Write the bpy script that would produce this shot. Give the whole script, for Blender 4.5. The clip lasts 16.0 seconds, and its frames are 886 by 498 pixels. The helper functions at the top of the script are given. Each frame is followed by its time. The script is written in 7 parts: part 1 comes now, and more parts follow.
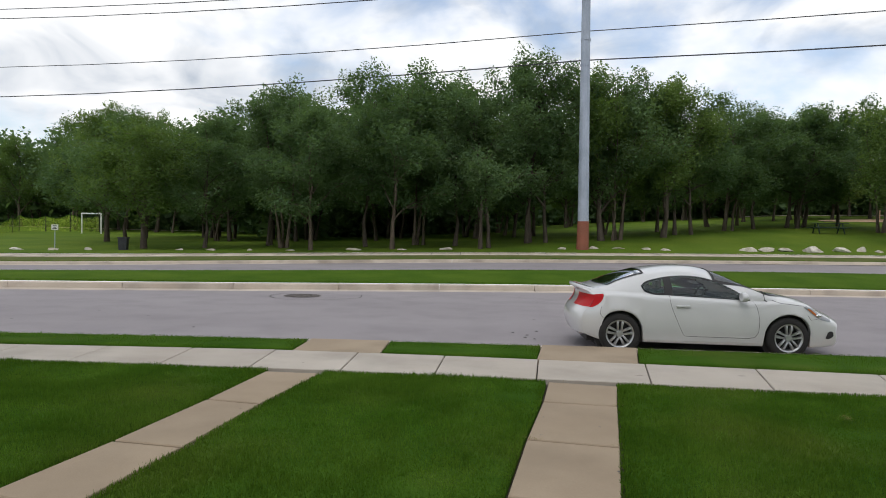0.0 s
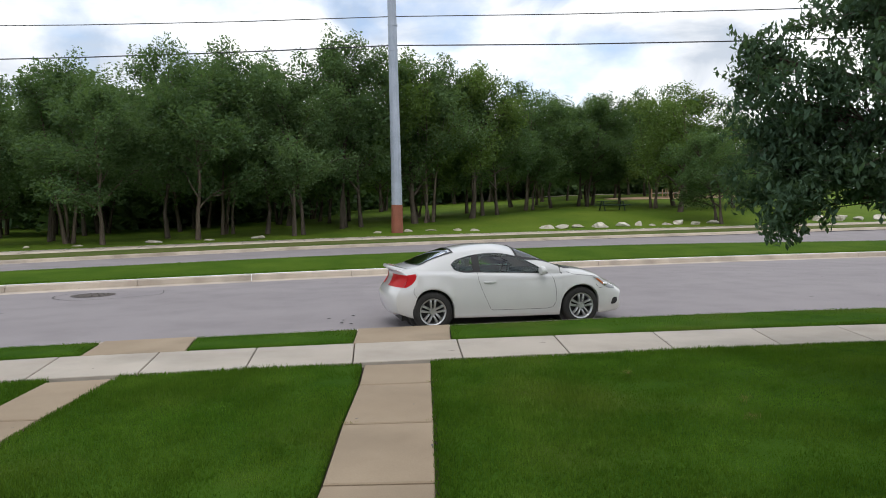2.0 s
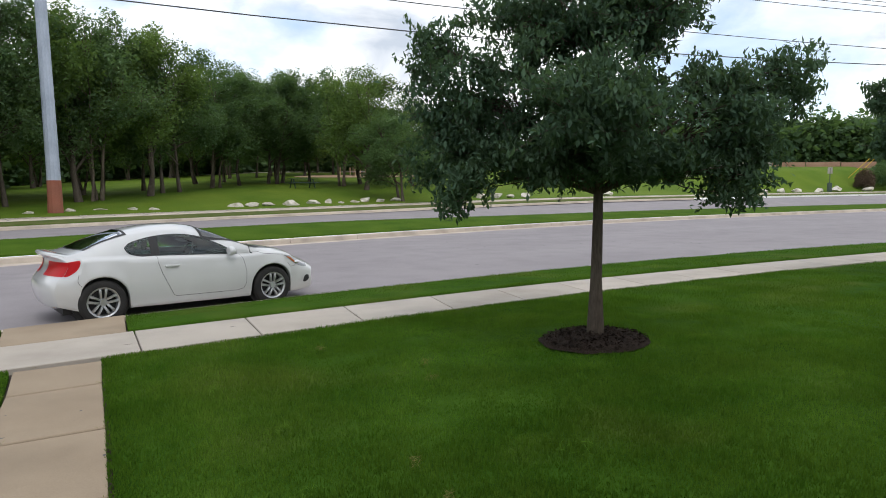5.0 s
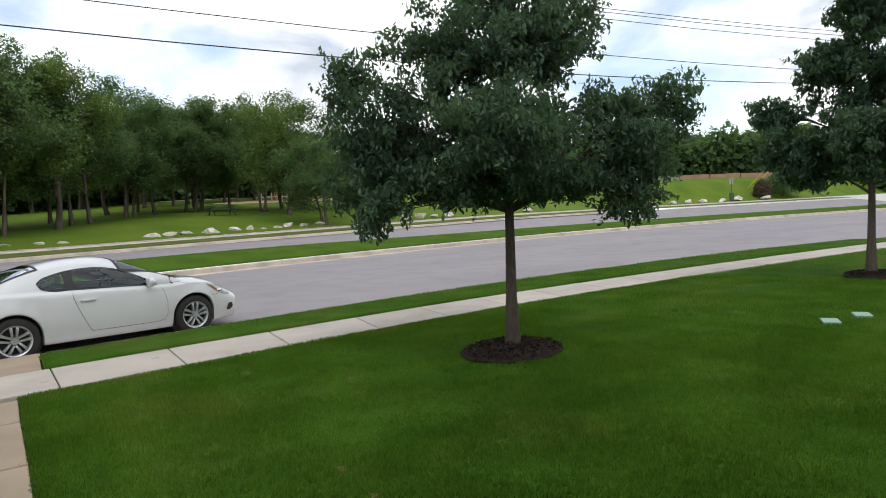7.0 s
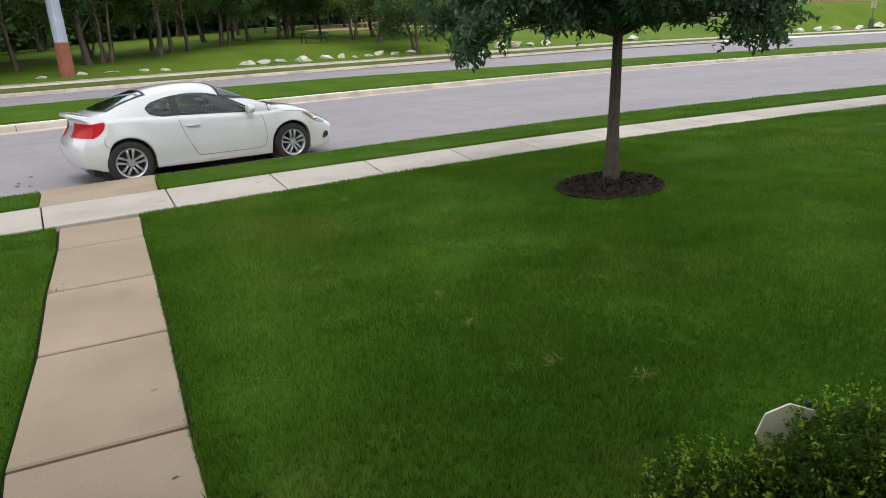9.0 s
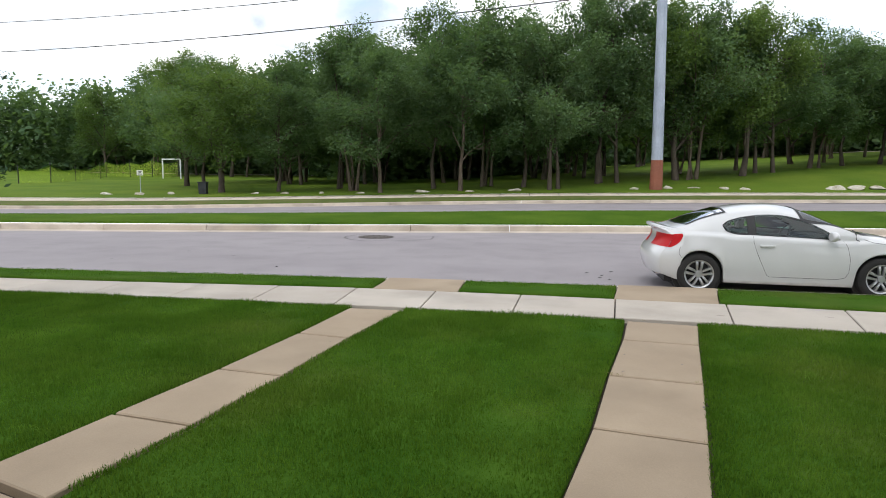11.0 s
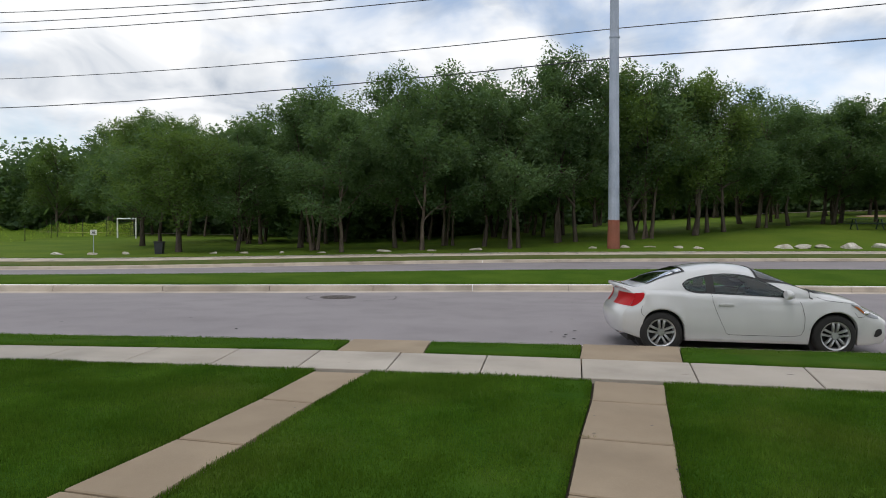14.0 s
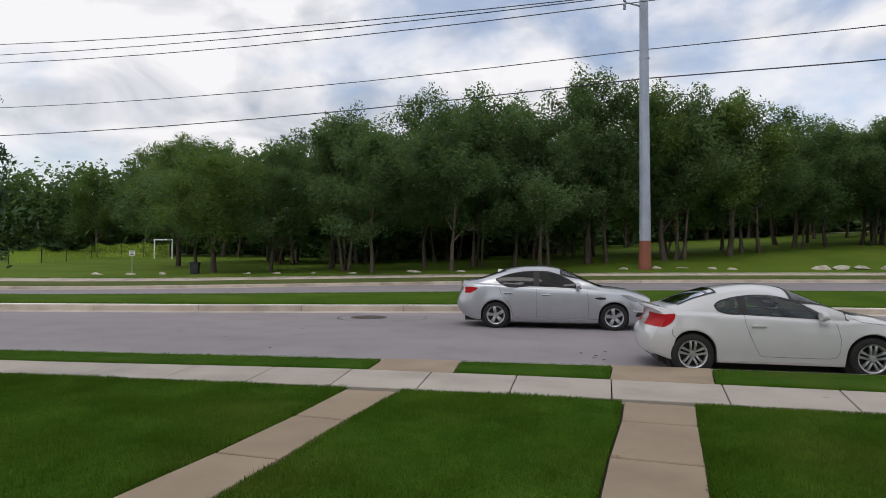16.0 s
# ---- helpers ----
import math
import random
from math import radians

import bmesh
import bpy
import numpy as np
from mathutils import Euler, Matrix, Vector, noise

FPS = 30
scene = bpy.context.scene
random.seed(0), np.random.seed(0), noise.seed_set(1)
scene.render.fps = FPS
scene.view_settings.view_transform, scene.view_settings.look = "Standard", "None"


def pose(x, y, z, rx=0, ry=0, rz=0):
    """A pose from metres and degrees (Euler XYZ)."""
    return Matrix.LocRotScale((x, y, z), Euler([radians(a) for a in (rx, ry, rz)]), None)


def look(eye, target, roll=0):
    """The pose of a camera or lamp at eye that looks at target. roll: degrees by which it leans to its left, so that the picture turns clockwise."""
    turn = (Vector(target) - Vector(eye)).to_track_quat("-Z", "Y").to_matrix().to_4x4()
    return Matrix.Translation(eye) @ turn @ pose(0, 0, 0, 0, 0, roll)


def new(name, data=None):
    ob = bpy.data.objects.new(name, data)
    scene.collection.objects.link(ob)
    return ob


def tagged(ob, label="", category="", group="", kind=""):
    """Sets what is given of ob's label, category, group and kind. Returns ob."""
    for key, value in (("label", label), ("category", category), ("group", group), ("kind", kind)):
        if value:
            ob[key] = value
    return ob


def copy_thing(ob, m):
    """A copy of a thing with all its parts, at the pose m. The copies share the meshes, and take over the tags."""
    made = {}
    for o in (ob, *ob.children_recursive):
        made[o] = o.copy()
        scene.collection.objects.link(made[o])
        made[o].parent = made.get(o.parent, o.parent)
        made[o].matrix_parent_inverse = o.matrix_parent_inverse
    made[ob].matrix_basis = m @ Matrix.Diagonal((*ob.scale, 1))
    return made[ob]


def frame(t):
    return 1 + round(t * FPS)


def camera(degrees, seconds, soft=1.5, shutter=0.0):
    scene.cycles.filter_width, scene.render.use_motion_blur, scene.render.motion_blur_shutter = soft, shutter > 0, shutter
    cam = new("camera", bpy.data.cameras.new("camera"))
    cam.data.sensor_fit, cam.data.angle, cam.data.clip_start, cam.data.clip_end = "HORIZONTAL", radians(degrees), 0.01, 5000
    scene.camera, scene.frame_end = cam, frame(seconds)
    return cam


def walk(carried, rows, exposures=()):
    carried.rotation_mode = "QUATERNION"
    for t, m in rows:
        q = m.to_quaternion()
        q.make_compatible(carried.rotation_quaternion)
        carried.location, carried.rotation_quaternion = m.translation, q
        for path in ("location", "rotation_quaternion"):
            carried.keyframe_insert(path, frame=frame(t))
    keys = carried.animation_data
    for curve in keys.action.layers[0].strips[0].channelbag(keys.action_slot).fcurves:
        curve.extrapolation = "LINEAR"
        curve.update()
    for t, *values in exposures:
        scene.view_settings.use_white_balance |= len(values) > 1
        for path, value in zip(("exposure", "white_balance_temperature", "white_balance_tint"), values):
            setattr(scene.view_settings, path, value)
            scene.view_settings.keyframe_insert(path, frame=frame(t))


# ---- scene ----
cam = camera(68.3, 16.0, 0.95)
PATH = [
    (0, (0.072, 0.197, 1.877), (0.023, 2.196, 1.822), 1.2),
    (0.5, (0.093, 0.16, 1.875), (-0.107, 2.149, 1.836), 1.6),
    (1, (0.118, 0.166, 1.866), (0.172, 2.165, 1.829), 0.6),
    (1.5, (0.161, 0.236, 1.854), (0.582, 2.189, 1.775), 0.1),
    (2, (0.153, 0.256, 1.855), (0.654, 2.19, 1.758), -0.6),
    (2.5, (0.075, 0.203, 1.857), (0.43, 2.167, 1.716), -0.4),
    (3, (0.013, 0.245, 1.87), (-0.221, 2.225, 1.716), -0.1),
    (3.5, (0.023, 0.239, 1.85), (-0.557, 2.147, 1.698), 0.4),
    (4, (0.092, 0.22, 1.838), (-0.415, 2.146, 1.659), -0.3),
    (4.5, (0.212, 0.322, 1.841), (0.614, 2.272, 1.648), -0.7),
    (5, (0.217, 0.325, 1.857), (1.526, 1.827, 1.683), -0.5),
    (5.2, (0.205, 0.315, 1.858), (1.675, 1.66, 1.682), -2.2),
    (7.3, (0.039, 0.023, 1.871), (1.511, 1.372, 1.756), -2.5),
    (7.5, (0.036, 0.02, 1.865), (1.476, 1.393, 1.659), -2.6),
    (8, (0.053, 0.056, 1.829), (1.317, 1.534, 1.358), -3.9),
    (8.5, (0.093, 0.169, 1.834), (1.252, 1.689, 1.237), -3.45),
    (9, (0.089, 0.166, 1.823), (1.291, 1.65, 1.222), -2.4),
    (9.5, (0.003, 0.184, 1.827), (0.914, 1.885, 1.302), -1.4),
    (10, (-0.072, 0.152, 1.855), (0.244, 2.091, 1.476), -0.7),
    (10.2, (-0.077, 0.147, 1.856), (0.115, 2.108, 1.515), 0.1),
    (12.3, (-0.036, 0.026, 1.859), (-0.683, 1.911, 1.695), -2.1),
    (12.5, (-0.042, 0.025, 1.857), (-0.647, 1.924, 1.683), -2.4),
    (13, (-0.113, 0.086, 1.869), (-0.443, 2.054, 1.733), -0.6),
    (13.5, (-0.11, 0.138, 1.88), (-0.321, 2.125, 1.786), -0.6),
    (14, (-0.134, 0.121, 1.874), (-0.263, 2.116, 1.82), 0.5),
    (14.5, (-0.137, 0.075, 1.869), (-0.301, 2.068, 1.849), 1.0),
    (15, (-0.137, 0.031, 1.869), (-0.363, 2.018, 1.866), 0.1),
    (15.5, (-0.129, -0.013, 1.871), (-0.371, 1.973, 1.876), 0.2),
    (16, (-0.127, -0.016, 1.873), (-0.347, 1.972, 1.882), 0.5),
]
walk(cam, [(t, look(eye, target, roll)) for t, eye, target, roll in PATH], [(0.0, -0.25, 6500, 10), (3.5, 0.08, 6450, 10), (4.4, -0.12, 6420, 10), (5.0, 0.0, 6400, 10), (8.0, 0.08, 6450, 10), (9.0, 0.33, 6450, 10), (9.5, 0.45, 6450, 10), (10.2, 0.38, 6450, 10), (12.5, 0.0, 6400, 10), (14.0, -0.35, 6450, 10), (15.0, -0.35, 6500, 12), (16.0, -0.5, 6500, 13)])

# ---- light ----
world = bpy.data.worlds.new("world")
scene.world = world
world.use_nodes = True
SUN_UP, SUN_TURN = 58.0, 200.0


def build_world():
    nt = world.node_tree
    nt.nodes.clear()
    out = nt.nodes.new("ShaderNodeOutputWorld")
    bg = nt.nodes.new("ShaderNodeBackground")
    sky = nt.nodes.new("ShaderNodeTexSky")
    sky.sky_type, sky.sun_disc = "NISHITA", False
    sky.sun_elevation, sky.sun_rotation = radians(SUN_UP), radians(SUN_TURN)
    sky.air_density, sky.dust_density = 1.0, 1.5
    gain = nt.nodes.new("ShaderNodeMix")
    gain.data_type, gain.blend_type = "RGBA", "MULTIPLY"
    gain.inputs["Factor"].default_value = 1.0
    gain.inputs["B"].default_value = (0.22, 0.22, 0.22, 1)
    nt.links.new(sky.outputs["Color"], gain.inputs["A"])
    # cloud cover: broad banks, with finer billows inside them
    co = nt.nodes.new("ShaderNodeTexCoord")
    mp = nt.nodes.new("ShaderNodeMapping")
    mp.inputs["Scale"].default_value = (1.0, 1.0, 1.7)
    mp.inputs["Location"].default_value = (0.35, 0.1, 0.25)
    nt.links.new(co.outputs["Generated"], mp.inputs["Vector"])
    n1 = nt.nodes.new("ShaderNodeTexNoise")
    n1.inputs["Scale"].default_value, n1.inputs["Detail"].default_value = 3.4, 7.0
    n1.inputs["Roughness"].default_value, n1.inputs["Distortion"].default_value = 0.52, 0.3
    nt.links.new(mp.outputs["Vector"], n1.inputs["Vector"])
    cover = nt.nodes.new("ShaderNodeValToRGB")
    cover.color_ramp.elements[0].position, cover.color_ramp.elements[0].color = 0.36, (0.3, 0.3, 0.3, 1)
    cover.color_ramp.elements[1].position, cover.color_ramp.elements[1].color = 0.50, (1, 1, 1, 1)
    nt.links.new(n1.outputs["Fac"], cover.inputs["Fac"])
    n2 = nt.nodes.new("ShaderNodeTexNoise")
    n2.inputs["Scale"].default_value, n2.inputs["Detail"].default_value = 5.6, 7.0
    n2.inputs["Distortion"].default_value = 0.5
    mp2 = nt.nodes.new("ShaderNodeMapping")
    mp2.inputs["Scale"].default_value = (1.0, 1.0, 1.9)
    mp2.inputs["Location"].default_value = (3.1, 1.7, 0.6)
    nt.links.new(co.outputs["Generated"], mp2.inputs["Vector"])
    nt.links.new(mp2.outputs["Vector"], n2.inputs["Vector"])
    tone = nt.nodes.new("ShaderNodeValToRGB")
    e = tone.color_ramp.elements
    e[0].position, e[0].color = 0.35, (0.66, 0.73, 0.83, 1)
    e[1].position, e[1].color = 0.54, (1.30, 1.31, 1.32, 1)
    nt.links.new(n2.outputs["Fac"], tone.inputs["Fac"])
    mix = nt.nodes.new("ShaderNodeMix")
    mix.data_type = "RGBA"
    nt.links.new(cover.outputs["Color"], mix.inputs["Factor"])
    nt.links.new(gain.outputs["Result"], mix.inputs["A"])
    nt.links.new(tone.outputs["Color"], mix.inputs["B"])
    nt.links.new(mix.outputs["Result"], bg.inputs["Color"])
    bg.inputs["Strength"].default_value = 1.0
    nt.links.new(bg.outputs["Background"], out.inputs["Surface"])


build_world()
sun = new("sun", bpy.data.lights.new("sun", "SUN"))
sun.data.energy, sun.data.angle, sun.data.color = 0.7, radians(25), (1.0, 0.96, 0.9)
sun.matrix_basis = pose(0, 0, 60, 90 - SUN_UP, 0, 180 - SUN_TURN)

# ---- materials ----
MATS = {}


def links_of(mat):
    nt = mat.node_tree
    return nt, nt.nodes["Principled BSDF"]


def plain(name, color, rough=0.5, metal=0.0, coat=0.0, emit=0.0, spec=0.5):
    mat = bpy.data.materials.new(name)
    mat.use_nodes = True
    b = links_of(mat)[1]
    b.inputs["Base Color"].default_value = (*color, 1)
    b.inputs["Roughness"].default_value, b.inputs["Metallic"].default_value = rough, metal
    b.inputs["Coat Weight"].default_value = coat
    b.inputs["Specular IOR Level"].default_value = spec
    if coat:
        b.inputs["Coat Roughness"].default_value = 0.04
    if emit:
        b.inputs["Emission Color"].default_value = (*color, 1)
        b.inputs["Emission Strength"].default_value = emit
    MATS[name] = mat
    return mat


def varied(name, a, b2, scale=4.0, fine=60.0, rough=0.85, bump=0.3, bump_size=0.01, stretch=(1, 1, 1), island=0.0, piece=0.0, stain=0.0, spec=0.5, patch=None):
    """Two colours mixed by broad and fine noise, with a fine relief; island and piece vary the tone from leaf to leaf and from slab to slab."""
    mat = plain(name, a, rough, spec=spec)
    nt, bs = links_of(mat)
    geo = nt.nodes.new("ShaderNodeNewGeometry")
    mp = nt.nodes.new("ShaderNodeMapping")
    mp.inputs["Scale"].default_value = stretch
    nt.links.new(geo.outputs["Position"], mp.inputs["Vector"])
    n1, n2 = nt.nodes.new("ShaderNodeTexNoise"), nt.nodes.new("ShaderNodeTexNoise")
    n1.inputs["Scale"].default_value, n1.inputs["Detail"].default_value = scale, 4.0
    n2.inputs["Scale"].default_value, n2.inputs["Detail"].default_value = fine, 3.0
    nt.links.new(mp.outputs["Vector"], n1.inputs["Vector"])
    nt.links.new(mp.outputs["Vector"], n2.inputs["Vector"])
    add = nt.nodes.new("ShaderNodeMath")
    add.operation = "MULTIPLY_ADD"
    nt.links.new(n1.outputs["Fac"], add.inputs[0])
    add.inputs[1].default_value = 0.65
    half = nt.nodes.new("ShaderNodeMath")
    half.operation = "MULTIPLY"
    nt.links.new(n2.outputs["Fac"], half.inputs[0])
    half.inputs[1].default_value = 0.35
    nt.links.new(half.outputs[0], add.inputs[2])
    ramp = nt.nodes.new("ShaderNodeMapRange")
    ramp.inputs["From Min"].default_value, ramp.inputs["From Max"].default_value = 0.34, 0.66
    nt.links.new(add.outputs[0], ramp.inputs["Value"])
    mix = nt.nodes.new("ShaderNodeMix")
    mix.data_type = "RGBA"
    mix.inputs["A"].default_value, mix.inputs["B"].default_value = (*a, 1), (*b2, 1)
    nt.links.new(ramp.outputs["Result"], mix.inputs["Factor"])
    last = mix.outputs["Result"]
    if stain:
        n3 = nt.nodes.new("ShaderNodeTexNoise")
        n3.inputs["Scale"].default_value, n3.inputs["Detail"].default_value = 1.1, 6.0
        nt.links.new(geo.outputs["Position"], n3.inputs["Vector"])
        r3 = nt.nodes.new("ShaderNodeMapRange")
        r3.inputs["From Min"].default_value, r3.inputs["From Max"].default_value = 0.45, 0.7
        r3.inputs["To Min"].default_value, r3.inputs["To Max"].default_value = 1.0, 1.0 - stain
        nt.links.new(n3.outputs["Fac"], r3.inputs["Value"])
        m3 = nt.nodes.new("ShaderNodeMix")
        m3.data_type, m3.blend_type = "RGBA", "MULTIPLY"
        m3.inputs["Factor"].default_value = 1.0
        nt.links.new(last, m3.inputs["A"])
        nt.links.new(r3.outputs["Result"], m3.inputs["B"])
        last = m3.outputs["Result"]
    if patch:
        # thin dry patches
        n4, r4, m4 = nt.nodes.new("ShaderNodeTexNoise"), nt.nodes.new("ShaderNodeMapRange"), nt.nodes.new("ShaderNodeMix")
        n4.inputs["Scale"].default_value, n4.inputs["Detail"].default_value = 0.55, 5.0
        nt.links.new(geo.outputs["Position"], n4.inputs["Vector"])
        r4.inputs["From Min"].default_value, r4.inputs["From Max"].default_value = 0.52, 0.78
        r4.inputs["To Max"].default_value = 0.7
        nt.links.new(n4.outputs["Fac"], r4.inputs["Value"])
        m4.data_type = "RGBA"
        m4.inputs["B"].default_value = (*patch, 1)
        nt.links.new(r4.outputs["Result"], m4.inputs["Factor"])
        nt.links.new(last, m4.inputs["A"])
        last = m4.outputs["Result"]
    if island or piece:
        rnd = geo.outputs["Random Per Island"]
        if piece:
            rnd = nt.nodes.new("ShaderNodeObjectInfo").outputs["Random"]
        hs = nt.nodes.new("ShaderNodeHueSaturation")
        vr = nt.nodes.new("ShaderNodeMapRange")
        amount = island or piece
        vr.inputs["To Min"].default_value, vr.inputs["To Max"].default_value = 1 - amount, 1 + amount
        nt.links.new(rnd, vr.inputs["Value"])
        nt.links.new(vr.outputs["Result"], hs.inputs["Value"])
        nt.links.new(last, hs.inputs["Color"])
        last = hs.outputs["Color"]
    nt.links.new(last, bs.inputs["Base Color"])
    if bump:
        bp = nt.nodes.new("ShaderNodeBump")
        bp.inputs["Strength"].default_value, bp.inputs["Distance"].default_value = bump, bump_size
        nt.links.new(n2.outputs["Fac"], bp.inputs["Height"])
        nt.links.new(bp.outputs["Normal"], bs.inputs["Normal"])
    return mat


def leafy(name, a, b2, island=0.35, through_light=0.25, rough=0.5, shine=0.25, scale=0.5, fine=6.0, each=0.0, stain=0.0, patch=None):
    mat = varied(name, a, b2, scale=scale, fine=fine, rough=rough, bump=0.0, island=island, spec=shine, stain=stain, patch=patch)
    nt, bs = links_of(mat)
    if each:
        # tone and hue differ from tree to tree
        hs, info = nt.nodes.new("ShaderNodeHueSaturation"), nt.nodes.new("ShaderNodeObjectInfo")
        val, hue = nt.nodes.new("ShaderNodeMapRange"), nt.nodes.new("ShaderNodeMapRange")
        val.inputs["To Min"].default_value, val.inputs["To Max"].default_value = 1 - each, 1 + each
        hue.inputs["To Min"].default_value, hue.inputs["To Max"].default_value = 0.507, 0.488
        nt.links.new(info.outputs["Random"], val.inputs["Value"])
        nt.links.new(info.outputs["Random"], hue.inputs["Value"])
        nt.links.new(val.outputs["Result"], hs.inputs["Value"])
        nt.links.new(hue.outputs["Result"], hs.inputs["Hue"])
        nt.links.new(bs.inputs["Base Color"].links[0].from_socket, hs.inputs["Color"])
        nt.links.new(hs.outputs["Color"], bs.inputs["Base Color"])
    tr = nt.nodes.new("ShaderNodeBsdfTranslucent")
    tr.inputs["Color"].default_value = (b2[0] * 1.5, b2[1] * 1.6, b2[2] * 0.8, 1)
    mx = nt.nodes.new("ShaderNodeMixShader")
    mx.inputs[0].default_value = through_light
    nt.links.new(bs.outputs[0], mx.inputs[1])
    nt.links.new(tr.outputs[0], mx.inputs[2])
    nt.links.new(mx.outputs[0], nt.nodes["Material Output"].inputs["Surface"])
    return mat


def glass_dark(name, tint, mirror):
    """Tinted car glass: lets some light through, and mirrors the sky at its surface."""
    mat = plain(name, tint, 0.02)
    nt = mat.node_tree
    clear, gloss = nt.nodes.new("ShaderNodeBsdfTransparent"), nt.nodes.new("ShaderNodeBsdfGlossy")
    clear.inputs["Color"].default_value = (*tint, 1)
    gloss.inputs["Roughness"].default_value = 0.02
    edge, mx = nt.nodes.new("ShaderNodeFresnel"), nt.nodes.new("ShaderNodeMixShader")
    edge.inputs["IOR"].default_value = mirror
    nt.links.new(edge.outputs[0], mx.inputs[0])
    nt.links.new(clear.outputs[0], mx.inputs[1])
    nt.links.new(gloss.outputs[0], mx.inputs[2])
    nt.links.new(mx.outputs[0], nt.nodes["Material Output"].inputs["Surface"])
    return mat


M_GRASS = varied("lawn_grass", (0.023, 0.066, 0.005), (0.050, 0.106, 0.011), scale=1.4, fine=45.0, rough=1.0, bump=0.3, bump_size=0.02, spec=0.03, patch=(0.10, 0.115, 0.025))
M_MEDIAN = varied("median_grass", (0.040, 0.090, 0.007), (0.078, 0.132, 0.014), scale=0.7, fine=30.0, rough=1.0, bump=0.5, bump_size=0.03, spec=0.05)
M_BLADE = leafy("grass_blade", (0.023, 0.075, 0.007), (0.090, 0.160, 0.022), island=0.14, through_light=0.38, rough=0.9, shine=0.03, scale=1.3, fine=7.0, stain=-0.75, patch=(0.135, 0.135, 0.035))
M_PARK = varied("park_grass", (0.066, 0.128, 0.011), (0.135, 0.190, 0.022), scale=0.25, fine=14.0, rough=0.95, bump=0.6, bump_size=0.05, spec=0.1)
M_VERGE = varied("dry_grass", (0.070, 0.110, 0.025), (0.140, 0.140, 0.050), scale=0.8, fine=20.0, rough=0.95, bump=0.6, bump_size=0.04, spec=0.1)
M_WALK = varied("tan_concrete", (0.275, 0.210, 0.142), (0.35, 0.274, 0.190), scale=1.3, fine=110.0, rough=0.9, bump=0.25, bump_size=0.004, piece=0.06, stain=0.18)
M_SIDE = varied("grey_concrete", (0.39, 0.342, 0.288), (0.475, 0.428, 0.368), scale=1.2, fine=90.0, rough=0.9, bump=0.25, bump_size=0.004, piece=0.07, stain=0.2)
M_KERB = varied("kerb_concrete", (0.44, 0.37, 0.30), (0.56, 0.49, 0.41), scale=0.9, fine=50.0, rough=0.9, bump=0.3, bump_size=0.006, piece=0.06, stain=0.3)
M_ROAD = varied("worn_asphalt", (0.238, 0.216, 0.224), (0.294, 0.268, 0.276), scale=0.35, fine=160.0, rough=0.88, bump=0.35, bump_size=0.006, stretch=(0.5, 1, 1), stain=0.12)
M_TAR = varied("tar_seam", (0.045, 0.042, 0.042), (0.08, 0.075, 0.075), rough=0.7)
M_IRON = varied("cast_iron", (0.06, 0.05, 0.045), (0.11, 0.09, 0.08), scale=8, fine=70, rough=0.7, bump=0.6)
M_SOIL = varied("joint_soil", (0.03, 0.022, 0.015), (0.07, 0.052, 0.036), scale=6, fine=60, rough=1.0, bump=0.8)
M_MULCH = varied("dark_mulch", (0.015, 0.011, 0.009), (0.044, 0.032, 0.025), scale=8, fine=60, rough=1.0, bump=1.0, bump_size=0.03, island=0.4, spec=0.1)
M_BARK = varied("grey_brown_bark", (0.062, 0.05, 0.039), (0.135, 0.11, 0.088), scale=5, fine=40, rough=0.95, bump=1.0, bump_size=0.02, stretch=(1, 1, 0.25), spec=0.1)
M_BARK_PALE = varied("pale_bark", (0.085, 0.066, 0.05), (0.17, 0.138, 0.105), scale=4, fine=30, rough=0.95, bump=0.8, bump_size=0.02, stretch=(1, 1, 0.3), spec=0.1)
M_LEAF = leafy("tree_leaf", (0.044, 0.092, 0.050), (0.120, 0.186, 0.086), island=0.12, shine=0.12, through_light=0.4, each=0.2, scale=0.9, fine=3.0)
M_LEAF_LIGHT = leafy("bright_tree_leaf", (0.058, 0.108, 0.038), (0.138, 0.205, 0.062), island=0.12, shine=0.12, through_light=0.36, each=0.2, scale=0.9, fine=3.0)
M_OAK = leafy("oak_leaf", (0.046, 0.088, 0.060), (0.088, 0.140, 0.086), island=0.16, through_light=0.3, rough=0.6, shine=0.06, scale=1.6, fine=5.0)
M_SHRUB = leafy("shrub_leaf", (0.018, 0.050, 0.006), (0.075, 0.135, 0.014), island=0.45, through_light=0.2, rough=0.65, shine=0.1)
M_SHOOT = leafy("new_shoot_leaf", (0.12, 0.20, 0.015), (0.24, 0.33, 0.035), island=0.3, through_light=0.3, rough=0.5, shine=0.2)
M_DRYBUSH = leafy("dry_bush_leaf", (0.075, 0.055, 0.042), (0.15, 0.11, 0.08), island=0.3, through_light=0.15, rough=0.8, shine=0.05)
M_STONE = varied("limestone", (0.36, 0.31, 0.23), (0.80, 0.76, 0.68), scale=2.6, fine=18, rough=0.95, bump=0.8, bump_size=0.04, stain=0.35)
M_STEEL = varied("galvanised_steel", (0.30, 0.35, 0.43), (0.44, 0.49, 0.58), scale=1.2, fine=25, rough=0.55, bump=0.1, stretch=(1, 1, 0.3), stain=0.15)
M_RUST = varied("rusty_coating", (0.24, 0.075, 0.045), (0.36, 0.14, 0.09), scale=2.2, fine=25, rough=0.9, bump=0.4, stain=0.3)
M_WIRE = plain("wire", (0.03, 0.03, 0.035), 0.6)
